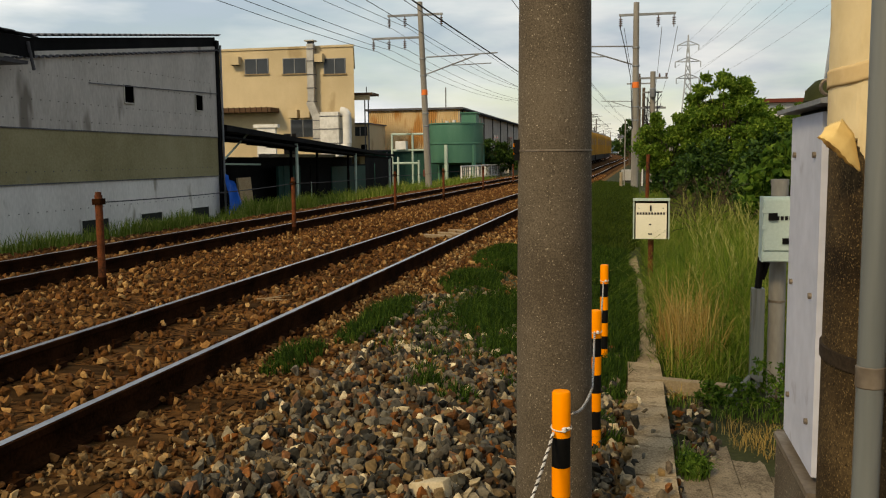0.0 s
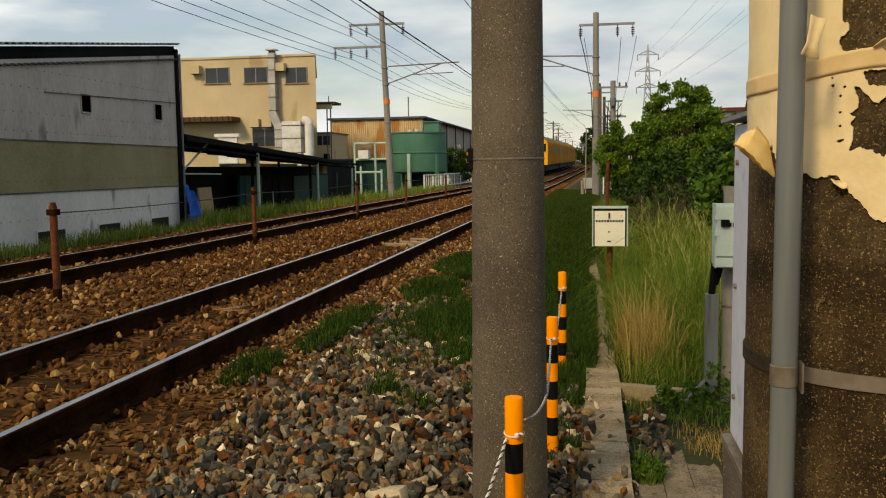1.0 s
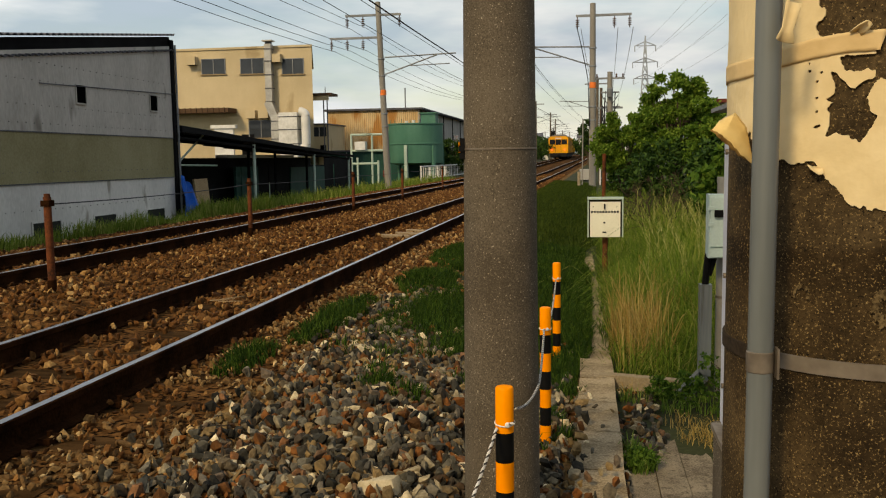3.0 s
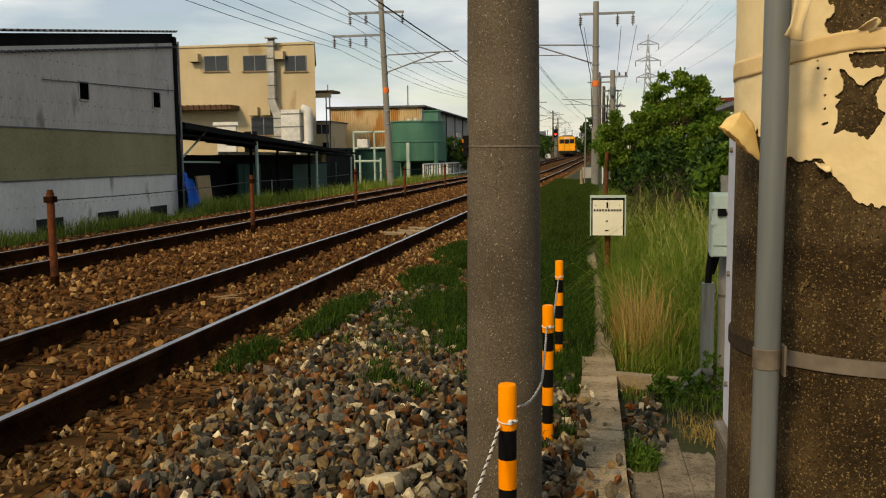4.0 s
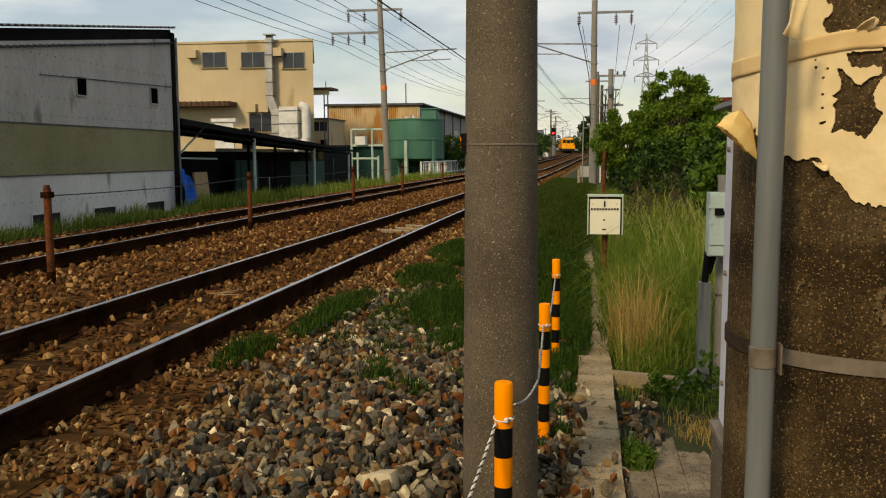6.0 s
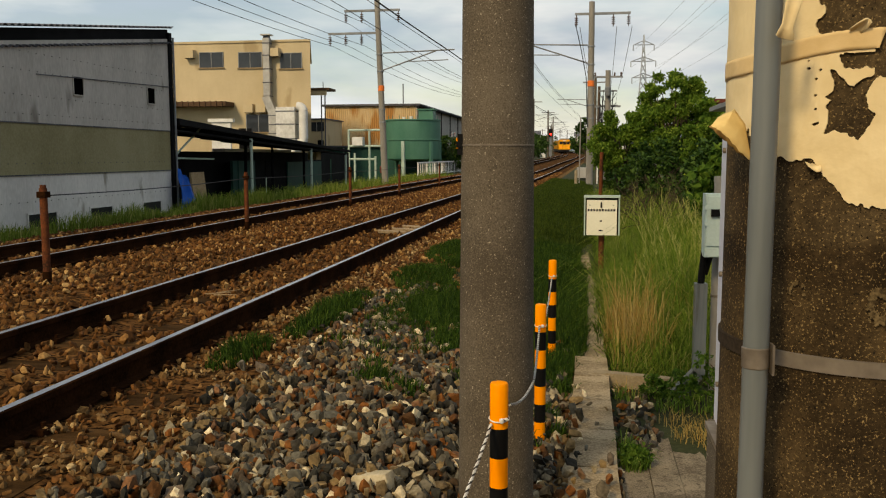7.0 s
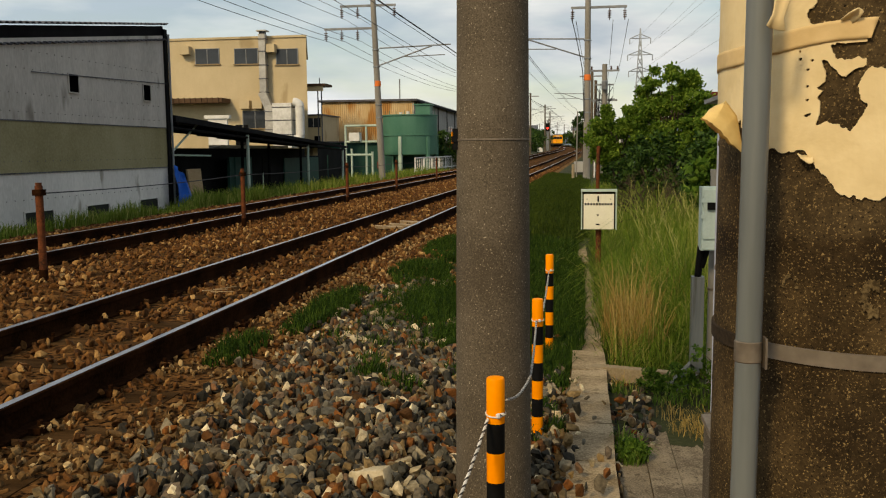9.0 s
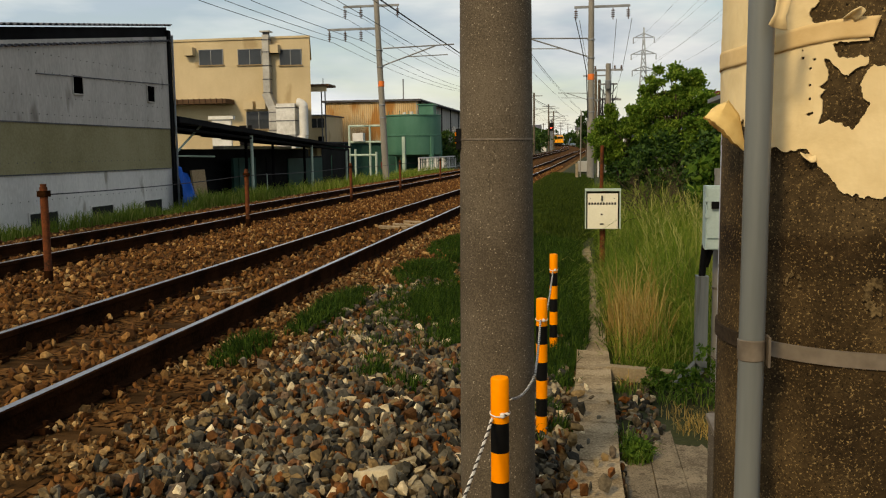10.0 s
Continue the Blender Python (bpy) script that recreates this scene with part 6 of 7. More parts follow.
# ---- train ----
def train_car(tail):
    c = thing("train_car", "yellow railway coach with cab end and grey roof" if tail else "plain yellow railway coach with grey roof", "train", group="coaches of the yellow train")
    L, W = 19.5, 1.45
    bm = bmesh.new()
    prof = [(-W, 0.95), (W, 0.95), (W, 2.9), (W - 0.06, 3.2), (W - 0.3, 3.42), (-W + 0.3, 3.42), (-W + 0.06, 3.2), (-W, 2.9)]
    sweep(bm, [(0, 0, 0), (0, 0.25, 0), (0, L - 0.25, 0), (0, L, 0)], prof)
    bmesh.ops.recalc_face_normals(bm, faces=bm.faces)
    # side faces take the darker yellow in place of shade
    for f in bm.faces:
        f.material_index = 1 if abs(f.normal.x) > 0.3 else 0
    part("body", bm, [M_TRAIN, M_TRAIN_SIDE], c, "yellow body, its sides coloured darker for shade")
    part("roof", sweep(bmesh.new(), [(0, 0.15, 0), (0, L - 0.15, 0)], [(-W + 0.28, 3.425), (W - 0.28, 3.425), (W - 0.6, 3.60), (0, 3.66), (-W + 0.6, 3.60)]), M_TRAIN_ROOF, c, "grey roof")
    part("underframe", B(-1.25, 1.25, 0.5, L - 0.5, 0.35, 0.945), M_TRAIN_LOW, c, "dark underframe equipment", bevel=0.05)
    for y in (2.6, L - 2.6):
        bog = part("bogie", B(-1.05, 1.05, y - 1.2, y + 1.2, 0.25, 0.7), M_TRAIN_LOW, c, bevel=0.05)
        for e in (-1.05, 1.05):
            for s in (-0.56, 0.56):
                part("wheel", lathe(bmesh.new(), [(0.43, -0.06), (0.43, 0.06)], 16), M_RAIL, bog).matrix_local = pose(s, y + e, 0.43, 0, 90, 0)
    for i in range(7):
        y = 2.4 + i * 2.4
        for s in (-1, 1):
            part("side_window", B(s * (W - 0.005), s * (W + 0.012), y - 0.50, y + 0.50, 2.05, 2.75), M_TRAIN_SIDEWIN, c)
            part("door_rib", B(s * (W - 0.005), s * (W + 0.02), y + 1.0, y + 1.06, 1.0, 3.1), M_TRAIN_SIDE, c)
    for i in range(3):
        part("roof_unit", B(-0.8, 0.8, 3.2 + 5 * i, 5.2 + 5 * i, 3.6, 3.74), M_TRAIN_ROOF, c, bevel=0.08)
    if tail:
        for x0, x1, z0 in ((-1.28, -0.47, 2.22), (-0.37, 0.37, 2.16), (0.47, 1.28, 2.22)):
            part("cab_window", B(x0, x1, -0.02, 0.02, z0, 2.95), M_TRAIN_WIN, c, "dark cab window", bevel=0.006)
        part("destination_box", B(-0.45, 0.45, -0.015, 0.02, 3.06, 3.22), M_WHITE, c, "pale destination box", bevel=0.006)
        for x in (-0.95, 0.95):
            part("tail_lamp", lathe(bmesh.new(), [(0.13, 0), (0.11, 0.03), (0.03, 0.05)], 14), M_TAIL, c, "lit tail lamp").matrix_local = pose(x, -0.012, 1.45, 90, 0, 0)
        part("buffer_beam", B(-1.2, 1.2, -0.1, 0.25, 0.45, 0.93), M_TRAIN_LOW, c, "dark buffer beam", bevel=0.04)
        part("coupler", B(-0.15, 0.15, -0.5, 0.1, 0.7, 0.95), M_TRAIN_LOW, c, bevel=0.03)
        part("gangway_door_seam", B(-0.42, -0.39, -0.014, 0.01, 1.0, 2.9), M_TRAIN_LOW, c)
        part("gangway_door_seam", B(0.39, 0.42, -0.014, 0.01, 1.0, 2.9), M_TRAIN_LOW, c)
    return c


CARS = [train_car(True)] + [train_car(False) for _ in range(3)]


def motions():
    """The train runs away along the far track, each coach following the bend and the grade."""
    for k, car in enumerate(CARS):
        rows = []
        for i in range(21):
            t = i * 0.5
            ya = 63 + 23.5 * t + 20.0 * k
            yb = ya + 19.5
            a = Vector((FAR + bend(ya), ya, grade(ya)))
            b = Vector((FAR + bend(yb), yb, grade(yb)))
            d = b - a
            rows.append((t, Matrix.Translation(a) @ pose(0, 0, 0, math.degrees(math.atan2(d.z, d.y)), 0, -math.degrees(math.atan2(d.x, d.y)))))
        walk(car, rows)


# ---- leaves and grass ----
def merge(name, verts, faces, m, parent=None, label="", category="", kind="", smooth_faces=False):
    me = bpy.data.meshes.new(name)
    me.from_pydata(verts, [], faces)
    me.materials.append(m)
    ob = new(name, me)
    if parent:
        ob.parent = parent
    return tagged(ob, label, category, kind=kind)


def blades(name, m, label, spots, seed, height, width, bow, droop=0.35):
    """Grass: each blade a bent, tapering strip of two pieces. spots: (x, y, z, height factor)."""
    rnd = np.random.RandomState(seed)
    p = np.array(spots, dtype=float)
    n = len(p)
    a = rnd.uniform(0, 2 * np.pi, n)
    h = height * p[:, 3] * rnd.uniform(0.45, 1.15, n)
    w = width * rnd.uniform(0.6, 1.3, n)
    lean = bow * h * rnd.uniform(0.1, 1.0, n) ** 1.3
    flow = np.array([noise.noise((x * 1.4, y * 1.4, seed)) for x, y in p[:, :2]])
    la = flow * 9.0 + rnd.normal(0, 1.3, n)
    dx, dy = np.cos(a) * w / 2, np.sin(a) * w / 2
    lx, ly = np.cos(la) * lean, np.sin(la) * lean
    drop = 1.0 - droop * np.minimum(1.0, lean / np.maximum(h, 0.01)) ** 2
    v = np.zeros((n, 7, 3))
    base = p[:, :3]
    for k, (f, q, t) in enumerate(((0.0, 0.0, 1.0), (0.16, 0.45, 0.9), (0.50, 0.80, 0.6))):
        v[:, 2 * k] = base + np.stack([lx * f + dx * t, ly * f + dy * t, h * q - 0.02 * (k == 0)], 1)
        v[:, 2 * k + 1] = base + np.stack([lx * f - dx * t, ly * f - dy * t, h * q - 0.02 * (k == 0)], 1)
    v[:, 6] = base + np.stack([lx, ly, h * drop], 1)
    faces = []
    for i in range(n):
        k = 7 * i
        faces += [(k, k + 1, k + 3, k + 2), (k + 2, k + 3, k + 5, k + 4), (k + 4, k + 5, k + 6)]
    return merge(name, v.reshape(-1, 3).tolist(), faces, m, label=label, category="grass", kind="stuff")


def leaf_cloud(centres, seed, size, per, spread):
    """Folded leaves round twig ends."""
    rnd = np.random.RandomState(seed)
    c = np.repeat(np.array(centres), per, axis=0)
    n = len(c)
    q = rnd.normal(0, 1, (n, 3))
    q /= np.linalg.norm(q, axis=1)[:, None]
    pos = c[:, :3] + q * (rnd.uniform(0.15, 1, n) ** 0.6 * c[:, 3] * spread)[:, None] * np.array([1, 1, 0.75])
    d = rnd.normal(0, 1, (n, 3))
    d[:, 2] -= 0.4
    d /= np.linalg.norm(d, axis=1)[:, None]
    s = np.cross(d, rnd.normal(0, 1, (n, 3)))
    s /= np.linalg.norm(s, axis=1)[:, None]
    up = np.cross(s, d)
    L = (size * rnd.uniform(0.6, 1.35, n))[:, None]
    v = np.zeros((n, 4, 3))
    v[:, 0] = pos
    v[:, 1] = pos + d * L * 0.5 + s * L * 0.27 + up * L * 0.08
    v[:, 2] = pos + d * L
    v[:, 3] = pos + d * L * 0.5 - s * L * 0.27 + up * L * 0.08
    faces = []
    for i in range(n):
        k = 4 * i
        faces += [(k, k + 1, k + 2), (k, k + 2, k + 3)]
    return v.reshape(-1, 3).tolist(), faces


def tree(name, label, x, y, base, h, spread, seed, clumps, leaf, per, m=None, low=0.25, sx=1.0):
    t = thing(name, label, "tree" if "tree" in name else "bush", (x, y, base))
    rnd = random.Random(seed)
    bm = bmesh.new()
    trunk_top = Vector((0.08 * spread, 0, h * 0.55))
    tube(bm, (0, 0, -0.2), trunk_top * 0.5, h * 0.028, h * 0.02, n=8)
    tube(bm, trunk_top * 0.5, trunk_top, h * 0.02, h * 0.012, n=8)
    centres = []
    for i in range(clumps):
        a = rnd.uniform(0, 2 * math.pi)
        zz = rnd.uniform(low, 1.0)
        env = math.sin(math.pi * min(1, max(0.08, (zz - low * 0.6) / (1.12 - low * 0.6)))) ** 0.6
        r = spread * env * rnd.uniform(0.35, 1.0)
        c = Vector((r * math.cos(a) * sx, r * math.sin(a), zz * h * rnd.uniform(0.9, 1.0)))
        rad = rnd.uniform(0.10, 0.26) * spread * (0.7 if zz > 0.85 else 1.0)
        centres.append((c.x, c.y, c.z, rad))
        if i % 3 == 0:
            s = trunk_top * rnd.uniform(0.3, 1.0)
            mid = s.lerp(c, 0.5) + Vector((0, 0, 0.06 * h))
            tube(bm, s, mid, h * 0.008, h * 0.005, n=5), tube(bm, mid, c, h * 0.005, h * 0.002, n=5)
    part("trunk", bm, M_BARK, t, "grey-brown stems and limbs")
    v, f = leaf_cloud(centres, seed, leaf, per, 1.0)
    crown = merge("crown", v, f, m or M_LEAF, t)
    return t


tree("broadleaf_tree", "dense green broadleaf tree beside the path", 2.12, 21.0, -0.4, 3.42, 0.95, 11, 120, 0.085, 210, low=0.42)
tree("broadleaf_tree", "green broadleaf tree with a rounded side crown", 1.05, 22.5, -0.4, 2.75, 0.88, 22, 90, 0.082, 190, low=0.50)
tree("broadleaf_tree", "green broadleaf tree with arching twigs", 2.85, 18.0, -0.4, 2.60, 0.9, 12, 95, 0.085, 170, low=0.48)
tree("shrub", "dark green shrub at the foot of the trees", 1.0, 26.0, -0.4, 2.0, 0.55, 13, 60, 0.09, 120, M_LEAF_DARK, low=0.3)
tree("shrub", "large-leaved green shrub behind the tall grass", 2.0, 11.5, -0.45, 1.75, 0.55, 14, 46, 0.13, 34, M_LEAF_WEED, low=0.45)
# two added shrubs; their dark leaves stand in for the shaded hollow
tree("shrub", "added shrub under the trees, leaves coloured dark for shade", 1.75, 19.0, -0.4, 1.8, 0.95, 15, 80, 0.10, 100, M_LEAF_DARK, low=0.1)
tree("shrub", "added shrub behind the switch box, leaves coloured dark for shade", 2.4, 15.0, -0.4, 1.9, 0.8, 23, 70, 0.10, 100, M_LEAF_DARK, low=0.1)
tree("broadleaf_tree", "green tree behind the cabinet", 4.2, 14.0, -0.4, 2.9, 1.3, 16, 80, 0.14, 90)
tree("shrub", "green shrub beside the storage tank", -9.9, 66.0, -0.4, 2.9, 1.6, 17, 60, 0.22, 80, M_LEAF_DARK)
tree("shrub", "green shrub along the warehouse wall", -10.2, 72.0, -0.4, 2.5, 1.6, 18, 50, 0.22, 80, M_LEAF_DARK)
tree("broadleaf_tree", "distant dark tree beside the railway", 0.1, 98.0, 0.0, 5.2, 1.5, 19, 50, 0.3, 60, M_LEAF_DARK)
tree("shrub", "distant green trackside shrub", -9.0, 118.0, 0.3, 2.6, 2.2, 20, 50, 0.3, 60, M_LEAF_DARK)
tree("shrub", "distant green trackside shrub", -9.6, 150.0, 0.5, 3.2, 2.8, 21, 50, 0.35, 60, M_LEAF_DARK)


for i, (x, y, h) in enumerate(((-9.0, 134, 3.4), (-10.5, 176, 4.2), (-13, 210, 5.0), (-12, 250, 5.5), (-17, 290, 6.0), (2.6, 150, 3.6), (3.2, 185, 4.4), (1.5, 260, 5.0), (-3.5, 330, 5.0), (-24, 350, 7.0), (-9, 390, 6.5), (6, 360, 7.0))):
    tree("shrub", "distant dark green trackside tree", x + 0.5 * bend(y), y, grade(y) - 0.4, h, 0.75 * h, 70 + i, 40, 0.3 + 0.0008 * y, 45, M_LEAF_DARK)


for i, (x, y, h, r) in enumerate(((0.98, 5.75, 0.42, 0.16), (0.80, 5.85, 0.22, 0.13), (1.08, 5.45, 0.36, 0.15), (0.62, 5.95, 0.16, 0.10), (0.42, 4.66, 0.12, 0.08))):
    tree("leafy_weed", "leafy green weed growing at the path edge", x, y, land(x, y), h, r, 90 + i, 30, 0.030, 22, M_LEAF_WEED, low=0.15)


def scatter(n, seed, x0, x1, y0, y1, keep, power=1.0):
    rnd = np.random.RandomState(seed)
    out = []
    xs = rnd.uniform(x0, x1, n)
    ys = y0 + (y1 - y0) * rnd.uniform(0, 1, n) ** power
    for x, y in zip(xs, ys):
        k = keep(x, y)
        if k > 0:
            out.append((x + bend(y), y, land(x + bend(y), y), k))
    return out


def patch(x, y, s=1.0, o=0.0):
    return noise.noise((x * s + o, y * s, o))


TURF = ((-1.08, 7.9, 0.48, 1.35), (-1.86, 7.2, 0.17, 0.95), (-2.02, 5.52, 0.12, 0.40), (-1.55, 9.5, 0.30, 0.9), (-0.75, 6.7, 0.30, 0.5), (-0.05, 6.6, 0.14, 0.7), (-1.62, 12.0, 0.3, 1.2))


def turf(x, y):
    """Dark short turf: closed past the stone heap, ragged islands where it meets the stones."""
    if x > 0.09 + 0.1 * smooth(6.3, 7.2, y) * (1 - smooth(11.3, 12.5, y)) + 0.25 * smooth(14, 16, y):
        return 0
    rag = 0.30 * patch(x, y, 2.3, 5) + 0.22 * patch(x, y, 7.0, 8)
    for cx, cy, rx, ry in TURF:
        d = math.hypot((x - cx) / rx, (y - cy) / ry)
        if d + rag * 1.1 < 1.0:
            return 1.0 - 0.45 * d
    if y > 9.2 + 1.2 * rag + 1.5 * smooth(-0.4, -1.4, x) and x > -1.5 - 0.3 * smooth(22, 32, y) + 0.5 * rag and not (13.2 < y < 15.5 and rag > 0.02):
        return 0.9 + rag
    if 6.2 < y and x > -0.42 + 0.3 * rag:
        return 0.9
    return 0


blades("short_turf", M_LAWN, "dark green short turf on the track shoulder", scatter(110000, 31, -2.2, 0.25, 4.9, 14, turf), 41, 0.16, 0.007, 1.1)
blades("short_turf", M_BANK, "green turf bank beside the track", scatter(70000, 32, -1.9, 0.5, 14, 48, turf, 1.3), 49, 0.15, 0.012, 1.2)


def tuft_spots(seed, places):
    rnd = random.Random(seed)
    out = []
    for x, y, r, n in places:
        for _ in range(n):
            a, q = rnd.uniform(0, 6.28), r * math.sqrt(rnd.random())
            px, py = x + q * math.cos(a), y + q * math.sin(a)
            out.append((px, py, land(px, py), 1.0 - 0.5 * q / r))
    return out


blades("grass_tuft", M_LAWN, "small dark green tufts among the stones", tuft_spots(33, [(-1.08, 5.2, 0.15, 300), (-1.15, 5.5, 0.12, 140), (-0.83, 4.92, 0.12, 230), (-1.25, 6.0, 0.15, 120), (-0.8, 6.4, 0.2, 150), (-1.5, 6.1, 0.2, 110), (-1.35, 6.6, 0.2, 120), (-1.0, 6.1, 0.15, 90), (-0.6, 5.5, 0.14, 80), (-0.08, 5.3, 0.10, 150), (0.02, 4.95, 0.09, 140), (0.04, 5.9, 0.10, 200), (-0.12, 4.7, 0.07, 60), (-0.5, 6.0, 0.2, 90), (-0.95, 6.4, 0.3, 200)]), 43, 0.15, 0.008, 1.1)
blades("dry_grass", M_STRAW, "short dry grass on the soil beside the slabs", tuft_spots(39, [(0.78, 5.15, 0.13, 90), (0.90, 5.35, 0.14, 90), (0.70, 5.45, 0.10, 40), (0.92, 4.95, 0.10, 50), (0.44, 6.05, 0.10, 60)]), 52, 0.13, 0.004, 1.6, 0.6)
blades("grass_tuft", M_GRASS, "fresh green weeds along the path edge", tuft_spots(38, [(0.42, 4.62, 0.08, 130), (0.38, 4.85, 0.05, 60), (0.70, 5.72, 0.10, 60), (0.92, 5.75, 0.12, 60), (0.46, 5.95, 0.10, 60), (1.0, 5.2, 0.12, 70), (0.74, 6.08, 0.14, 90)]), 48, 0.17, 0.006, 1.3, 0.5)


def tall(x, y):
    e = 0.40 - 0.0 * y
    if x < e - 0.10 * smooth(6.6, 7.6, y) + 0.08 * patch(x, y, 2.0, 1):
        return 0
    k = 0.45 + 0.55 * smooth(6.3, 8.5, y) + 0.25 * patch(x, y, 0.8, 2)
    if y < 6.35:
        return 0
    return k * (0.55 + 0.45 * smooth(0.4, 1.3, x))


def clumped(spots, seed, n=260):
    """Draw blades together into leaning clumps."""
    rnd = random.Random(seed)
    out = []
    for x, y, z, k in spots:
        c = noise.noise((x * 5.0, y * 5.0, seed))
        out.append((x + 0.05 * rnd.gauss(0, 1), y + 0.05 * rnd.gauss(0, 1), z, k * (0.75 + 0.7 * c)))
    return [s for s in out if s[3] > 0.1 and s[0] > 0.27]


blades("tall_grass", M_REED, "tall pale green and seeding grass beside the path", clumped(scatter(21000, 34, 0.38, 2.2, 6.3, 13, tall), 3) + clumped(scatter(26000, 35, 0.38, 2.6, 13, 30, tall), 4), 44, 0.95, 0.0055, 1.5, 0.62)
blades("tall_grass", M_UNDER, "green undergrowth below the tall grass, coloured dark for shade", clumped(scatter(44000, 36, 0.27, 2.4, 6.3, 26, tall), 5), 45, 0.50, 0.007, 1.6, 0.6)
blades("dry_grass", M_STRAW, "clump of dry straw-coloured grass", tuft_spots(37, [(0.42, 7.3, 0.10, 190), (0.52, 7.15, 0.13, 230), (0.60, 7.5, 0.17, 210), (0.68, 7.0, 0.13, 110), (0.50, 6.8, 0.12, 80), (0.48, 8.6, 0.15, 70), (0.75, 9.5, 0.3, 60), (0.9, 8.0, 0.35, 50)]), 46, 0.80, 0.0050, 0.55, 0.75)


def seed_heads():
    """Pale plumes: a thin stalk with short side awns near its tip."""
    rnd = random.Random(91)
    v, f = [], []
    for i in range(70):
        x, y = rnd.uniform(0.42, 1.7), rnd.uniform(7.2, 14)
        if y < 11.2 and x < 0.75:
            continue
        z0, h = land(x, y), rnd.uniform(0.75, 1.15)
        a = rnd.uniform(0, 6.28)
        tip = Vector((0.25 * h * math.cos(a), 0.25 * h * math.sin(a), h))

        def at(k):
            return Vector((x, y, z0)) + Vector((tip.x * k * k, tip.y * k * k, tip.z * k))

        def strip_(p, q, w):
            n = len(v)
            v.extend([(p.x - w, p.y, p.z), (p.x + w, p.y, p.z), (q.x, q.y, q.z)])
            f.append((n, n + 1, n + 2))

        for j in range(4):
            strip_(at(j / 4), at((j + 1.15) / 4), 0.0022)
        for j in range(16):
            k = 0.66 + 0.34 * j / 16
            b = rnd.uniform(0, 6.28)
            e = at(k) + Vector((0.035 * math.cos(b), 0.035 * math.sin(b), 0.05))
            strip_(at(k), e, 0.0038)
    return merge("seed_heads", v, f, M_SEED, label="pale feathery seed heads above the tall grass", category="grass", kind="stuff")


seed_heads()


def strip(x, y):
    edge = -9.15 + 0.45 * patch(x, y, 0.6, 9) + 0.25 * patch(x, y, 2.4, 3)
    if x > edge:
        return 0
    tall_k = 0.75 + 0.75 * patch(x, y, 0.9, 6) + 0.35 * patch(x, y, 3.0, 2)
    thin = patch(x, y, 2.6, 12)
    if thin < -0.22 or tall_k < 0.15:
        return 0
    return tall_k * (0.26 if x < -9.75 and y < 22.5 else 0.75 if y < 21 else 1.0)


blades("verge_grass", M_VERGE, "green grass verge between the far track and the sheds", scatter(30000, 38, -11.0, -8.5, 10, 26, strip) + scatter(36000, 39, -13.0, -8.6, 23, 60, strip), 47, 0.50, 0.015, 0.7)


# ---- crushed stone ----
def stone_shapes(seed, n=14):
    rnd = random.Random(seed)
    out = []
    for _ in range(n):
        bm = bmesh.new()
        a, b, c = rnd.uniform(0.95, 1.2), rnd.uniform(0.65, 0.95), rnd.uniform(0.38, 0.7)
        for _ in range(15):
            d = Vector((rnd.gauss(0, 1), rnd.gauss(0, 1), rnd.gauss(0, 1)))
            d /= max(abs(d.x), abs(d.y), abs(d.z)) ** 0.75 * d.length ** 0.25
            k = rnd.uniform(0.72, 1.0)
            bm.verts.new((d.x * a * k, d.y * b * k, d.z * c * k))
        r = bmesh.ops.convex_hull(bm, input=bm.verts)
        bmesh.ops.delete(bm, geom=[g for g in r["geom_interior"] if isinstance(g, bmesh.types.BMVert)], context="VERTS")
        bm.verts.index_update()
        out.append((np.array([v.co[:] for v in bm.verts]), [tuple(v.index for v in f.verts) for f in bm.faces]))
        bm.free()
    return out


SHAPES = stone_shapes(2)


def turn_matrix(rnd):
    return np.array(Euler((rnd.uniform(0, 6.28), rnd.uniform(0, 6.28), rnd.uniform(0, 6.28))).to_matrix())


def stone_field(name, m, label, spots, seed, size):
    rnd = random.Random(seed)
    verts, faces, k = [], [], 0
    turns = [turn_matrix(rnd) for _ in range(60)]
    for x, y, z, s in spots:
        v, f = SHAPES[rnd.randrange(len(SHAPES))]
        q = (v * (size * s * rnd.uniform(0.55, 1.35))) @ turns[rnd.randrange(60)] + np.array((x, y, z + 1.25 * size * s * rnd.random() ** 1.5))
        verts += q.tolist()
        faces += [tuple(i + k for i in g) for g in f]
        k += len(v)
    return merge(name, verts, faces, m, label=label, category="ballast", kind="stuff")


def bed(x, y):
    for c in (NEAR, FAR):
        for s in (-0.566, 0.566):
            if abs(x - c - s) < 0.075:
                return 0
    if x > -2.28 and y < 9 and patch(x, y, 1.9, 21) + 0.6 * patch(x, y, 6.0, 2) > 0.24:
        return 0
    if x > -2.28 and y < 9:
        return 0.7
    inside = min(abs(x - NEAR), abs(x - FAR)) < 0.95
    if inside and ((y + 3.0 + 0.31) % 0.62) > 0.16 and ((y + 3.0 + 0.31) % 0.62) < 0.46 and noise.noise((x * 2, y * 2, 4)) < -0.12:
        return 0
    return 1.0


def rnd_size(x, y):
    return 0.8 + 0.6 * abs(patch(x, y, 31.0, 3))


def heap(x, y):
    if y > 9.5 or x > 0.04:
        return 0
    if turf(x, y) > 0.72:
        return 0
    lim = -1.66 + 0.25 * patch(x, y, 1.2, 11) + 0.45 * patch(x, y, 14.0, 4)
    return 1.0 if x > lim else 0


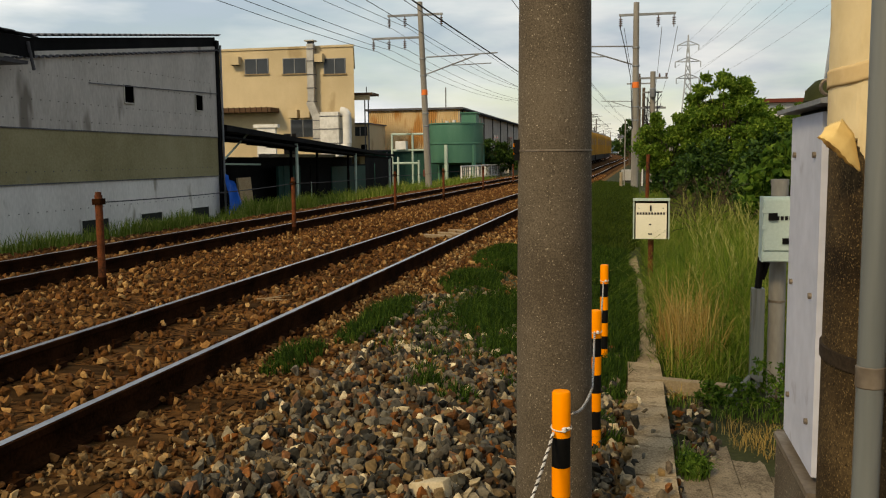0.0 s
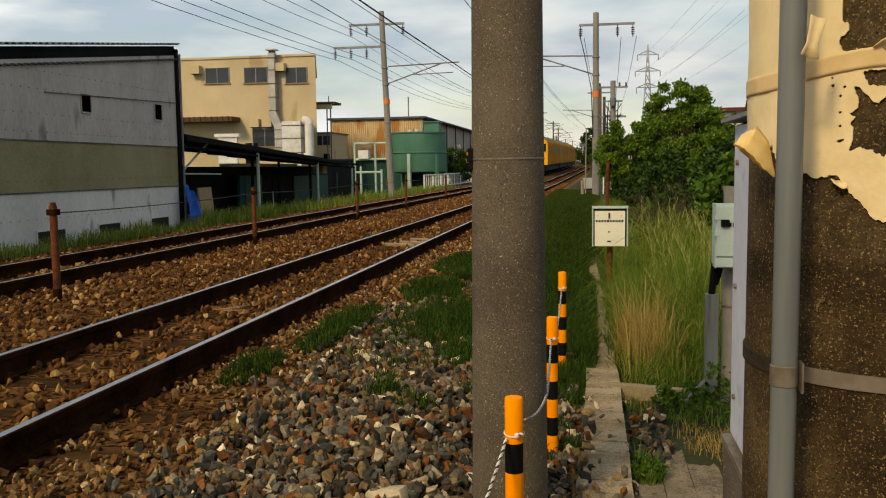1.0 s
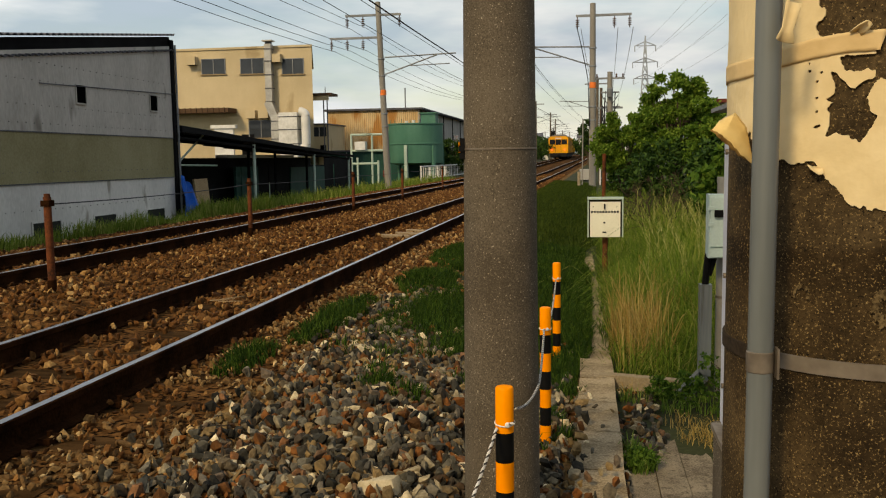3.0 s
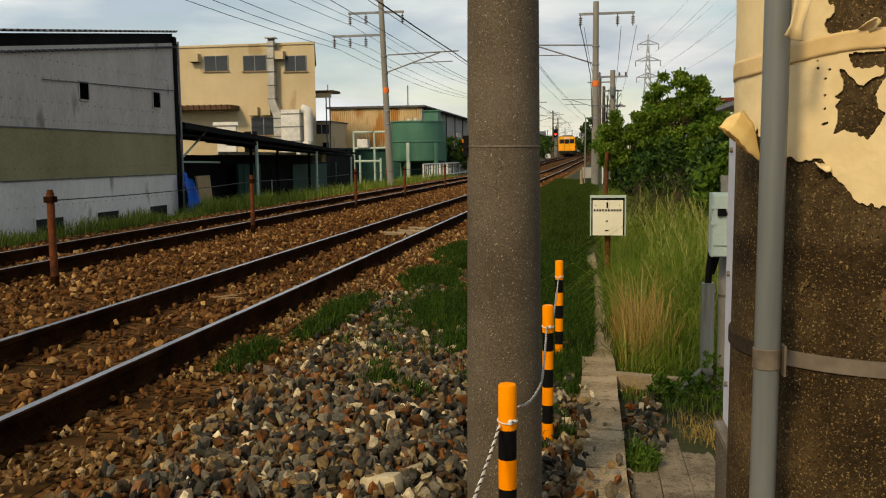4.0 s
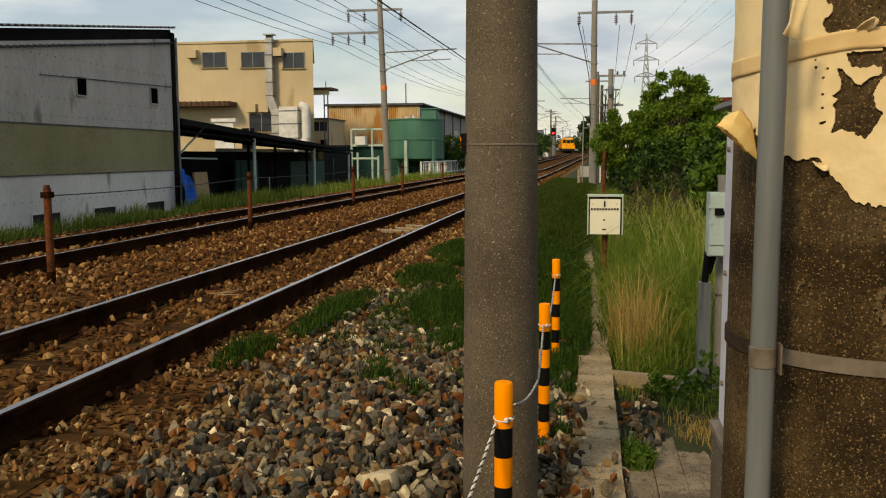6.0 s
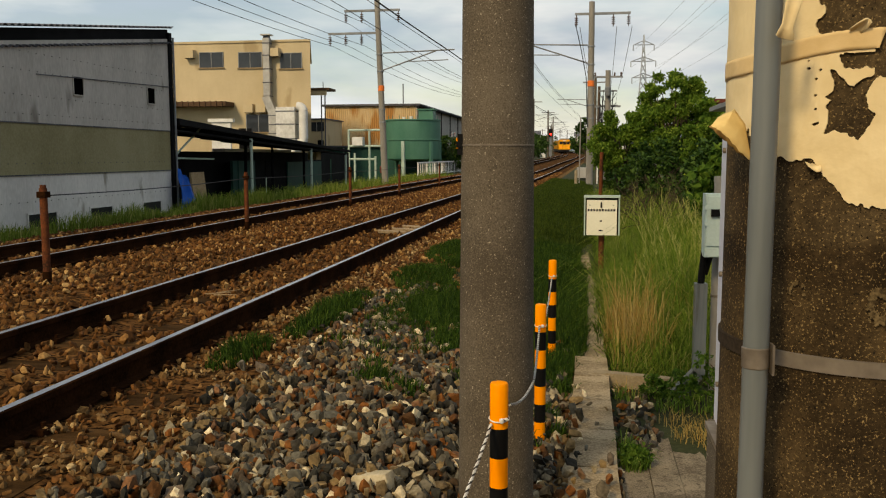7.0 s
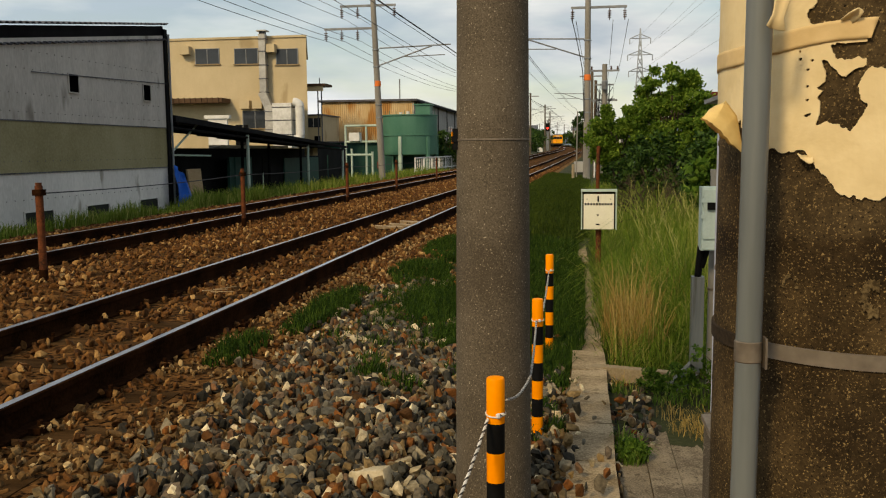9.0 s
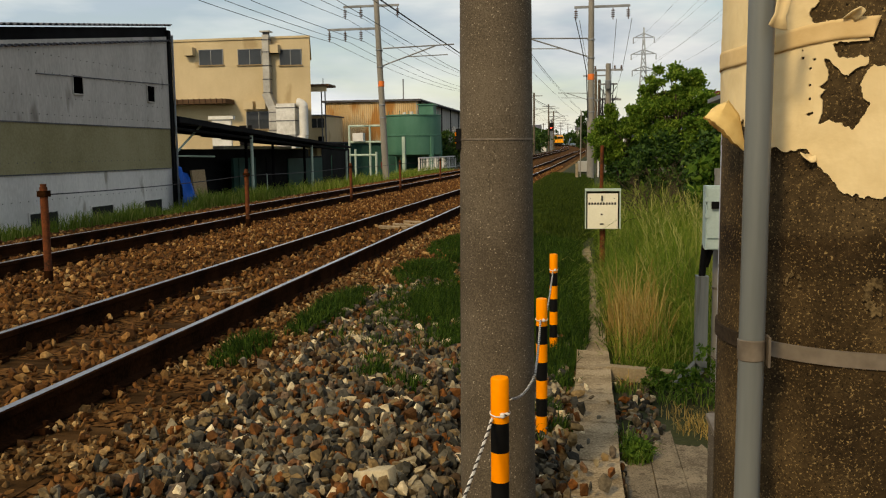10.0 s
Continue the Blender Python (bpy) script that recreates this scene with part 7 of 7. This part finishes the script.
stone_field("ballast_stones", M_STONE_RUST, "rust-brown crushed stone ballast", scatter(3500, 50, -8.3, -1.5, -6, 3.0, bed) + scatter(15000, 51, -9.2, -1.5, 3.0, 14, bed) + scatter(24000, 52, -9.2, -1.5, 14, 34, bed), 61, 0.033)
stone_field("ballast_stones", M_STONE_RUST, "rust-brown crushed stone ballast", scatter(14000, 53, -9.2, -1.8, 34, 64, bed), 62, 0.042)
stone_field("ballast_stones", M_STONE_TAN, "brown crushed stone on the track shoulder", scatter(9000, 54, -2.3, -1.0, 2.2, 15, lambda x, y: 0.78 * rnd_size(x, y) if turf(x, y) < 0.6 and patch(x, y, 2.1, 17) + 0.5 * patch(x, y, 7.0, 5) < 0.20 - 0.10 * (y < 6.5) else 0), 63, 0.028)
stone_field("loose_stones", M_STONE_GREY, "heap of grey and brown crushed stone", scatter(13500, 55, -1.95, 0.05, 1.7, 9.0, heap, 1.15), 64, 0.0365)
stone_field("loose_stones", M_STONE_GREY, "scattered crushed stone on the path edge", scatter(1700, 56, 0.04, 0.80, 3.0, 6.15, lambda x, y: 0.0 if 0.14 < x < 0.34 or (x > 0.36 and y < 4.85) or x > 0.60 + 0.05 * patch(x, y, 6.0, 2) or (x > 0.36 and patch(x, y, 3.0, 4) < -0.25) else 1.0 if patch(x, y, 1.5, 13) > -0.3 else 0), 65, 0.028)
stone_field("loose_stones", M_STONE_GREY, "stray stones lying on the drain covers", [(x, y, -0.358, k) for x, y, k in ((0.16, 4.15, 1.2), (0.22, 4.3, 1.1), (0.26, 4.28, 1.3), (0.14, 4.5, 0.9), (0.19, 3.9, 1.1), (0.13, 4.05, 1.0), (0.2, 5.35, 1.0), (0.17, 5.6, 1.1), (0.24, 5.0, 0.7), (0.3, 4.45, 1.2), (0.15, 5.2, 0.8), (0.13, 3.75, 1.2), (0.12, 4.75, 1.0), (0.11, 4.3, 1.2), (0.25, 3.95, 1.0), (0.12, 5.0, 1.1), (0.13, 5.75, 1.2), (0.3, 5.3, 0.8), (0.10, 3.5, 1.3), (0.12, 3.6, 1.2), (0.09, 3.85, 1.4), (0.11, 4.0, 1.3), (0.15, 3.7, 1.2), (0.10, 4.2, 1.4), (0.13, 4.4, 1.2), (0.10, 4.6, 1.3), (0.15, 4.7, 1.0), (0.11, 4.9, 1.2), (0.14, 5.1, 1.1), (0.10, 5.3, 1.3), (0.12, 5.5, 1.2), (0.16, 3.95, 1.1), (0.18, 4.55, 1.0), (0.28, 4.15, 1.2))], 66, 0.029)


# ---- single stones nearest the viewer, and the last details ----
def single_stones():
    rnd = random.Random(77)
    meshes = []
    for v, f in SHAPES:
        me = bpy.data.meshes.new("stone")
        me.from_pydata((v * 0.030).tolist(), [], f)
        me.materials.append(M_STONE_PIECE)
        meshes.append(me)
    for i in range(280):
        x, y = rnd.uniform(-1.5, 0.0), rnd.uniform(2.3, 4.4)
        ob = new("stone", meshes[i % len(meshes)])
        ob.parent = GROUND
        s = rnd.uniform(0.7, 1.4)
        ob.matrix_local = Matrix.Translation((x, y, land(x, y) + 0.022)) @ Euler((rnd.uniform(0, 6), rnd.uniform(0, 6), rnd.uniform(0, 6))).to_matrix().to_4x4() @ Matrix.Diagonal((s, s, s, 1))


single_stones()
bm = bmesh.new()
for p in ((-0.09, -0.05, -0.04), (0.10, -0.05, -0.04), (0.11, 0.05, -0.04), (-0.08, 0.06, -0.04), (-0.07, -0.04, 0.020), (0.07, -0.03, 0.032), (0.09, 0.04, 0.03), (-0.06, 0.05, 0.012)):
    bm.verts.new(p)
bmesh.ops.convex_hull(bm, input=bm.verts)
solid("pale_rock", bm, M_PALE_ROCK, "large pale cream rock among the crushed stone", "rock", bevel=0.008, at=(-0.72, 3.68, -0.225))
for x, y, rz, ln in ((-2.78, 14.6, 20, 0.5), (-2.95, 14.2, 24, 0.45), (-2.8, 15.2, 16, 0.35)):
    solid("wood_scrap", B(-ln / 2, ln / 2, -0.075, 0.075, -0.02, 0.02, m=pose(0, 0, 0, 3, 4, rz)), M_WOOD, "pale broken board lying between the rails", "board", group="scraps of board", bevel=0.003, at=(x, y, -0.11))
for x, y, rz in ((-3.05, 7.5, 12), (-3.0, 7.62, 40), (-2.95, 7.42, -8)):
    solid("dry_stick", T((-0.11, 0, 0), (0.11, 0.01, 0.01), 0.006, 0.004, n=5), M_WOOD, "pale dry stick lying between the rails", "stick", group="dry sticks", at=(x, y, -0.09)).rotation_euler.z = radians(rz)


def dead_branch():
    bm = bmesh.new()
    rnd = random.Random(12)

    def grow(a, d, ln, r, depth):
        b = a + d * ln
        tube(bm, a, b, r, r * 0.7, n=5)
        if depth:
            for _ in range(3):
                e = (d + Vector((rnd.gauss(0, 0.5), rnd.gauss(0, 0.5), rnd.gauss(0, 0.4)))).normalized()
                grow(b, e, ln * rnd.uniform(0.6, 0.85), r * 0.65, depth - 1)

    for x, y in ((1.45, 14.5), (1.75, 15.0), (1.2, 16.0), (1.3, 13.6), (1.6, 13.9), (1.9, 14.4), (1.05, 15.2), (1.5, 16.2)):
        grow(Vector((x, y, land(x, y))), Vector((rnd.gauss(0, 0.4), 0, 1)).normalized(), 0.42, 0.014, 4)
    solid("bare_brushwood", bm, M_TWIG, "bare grey-brown brushwood below the trees", "brushwood", kind="stuff")


dead_branch()
motions()
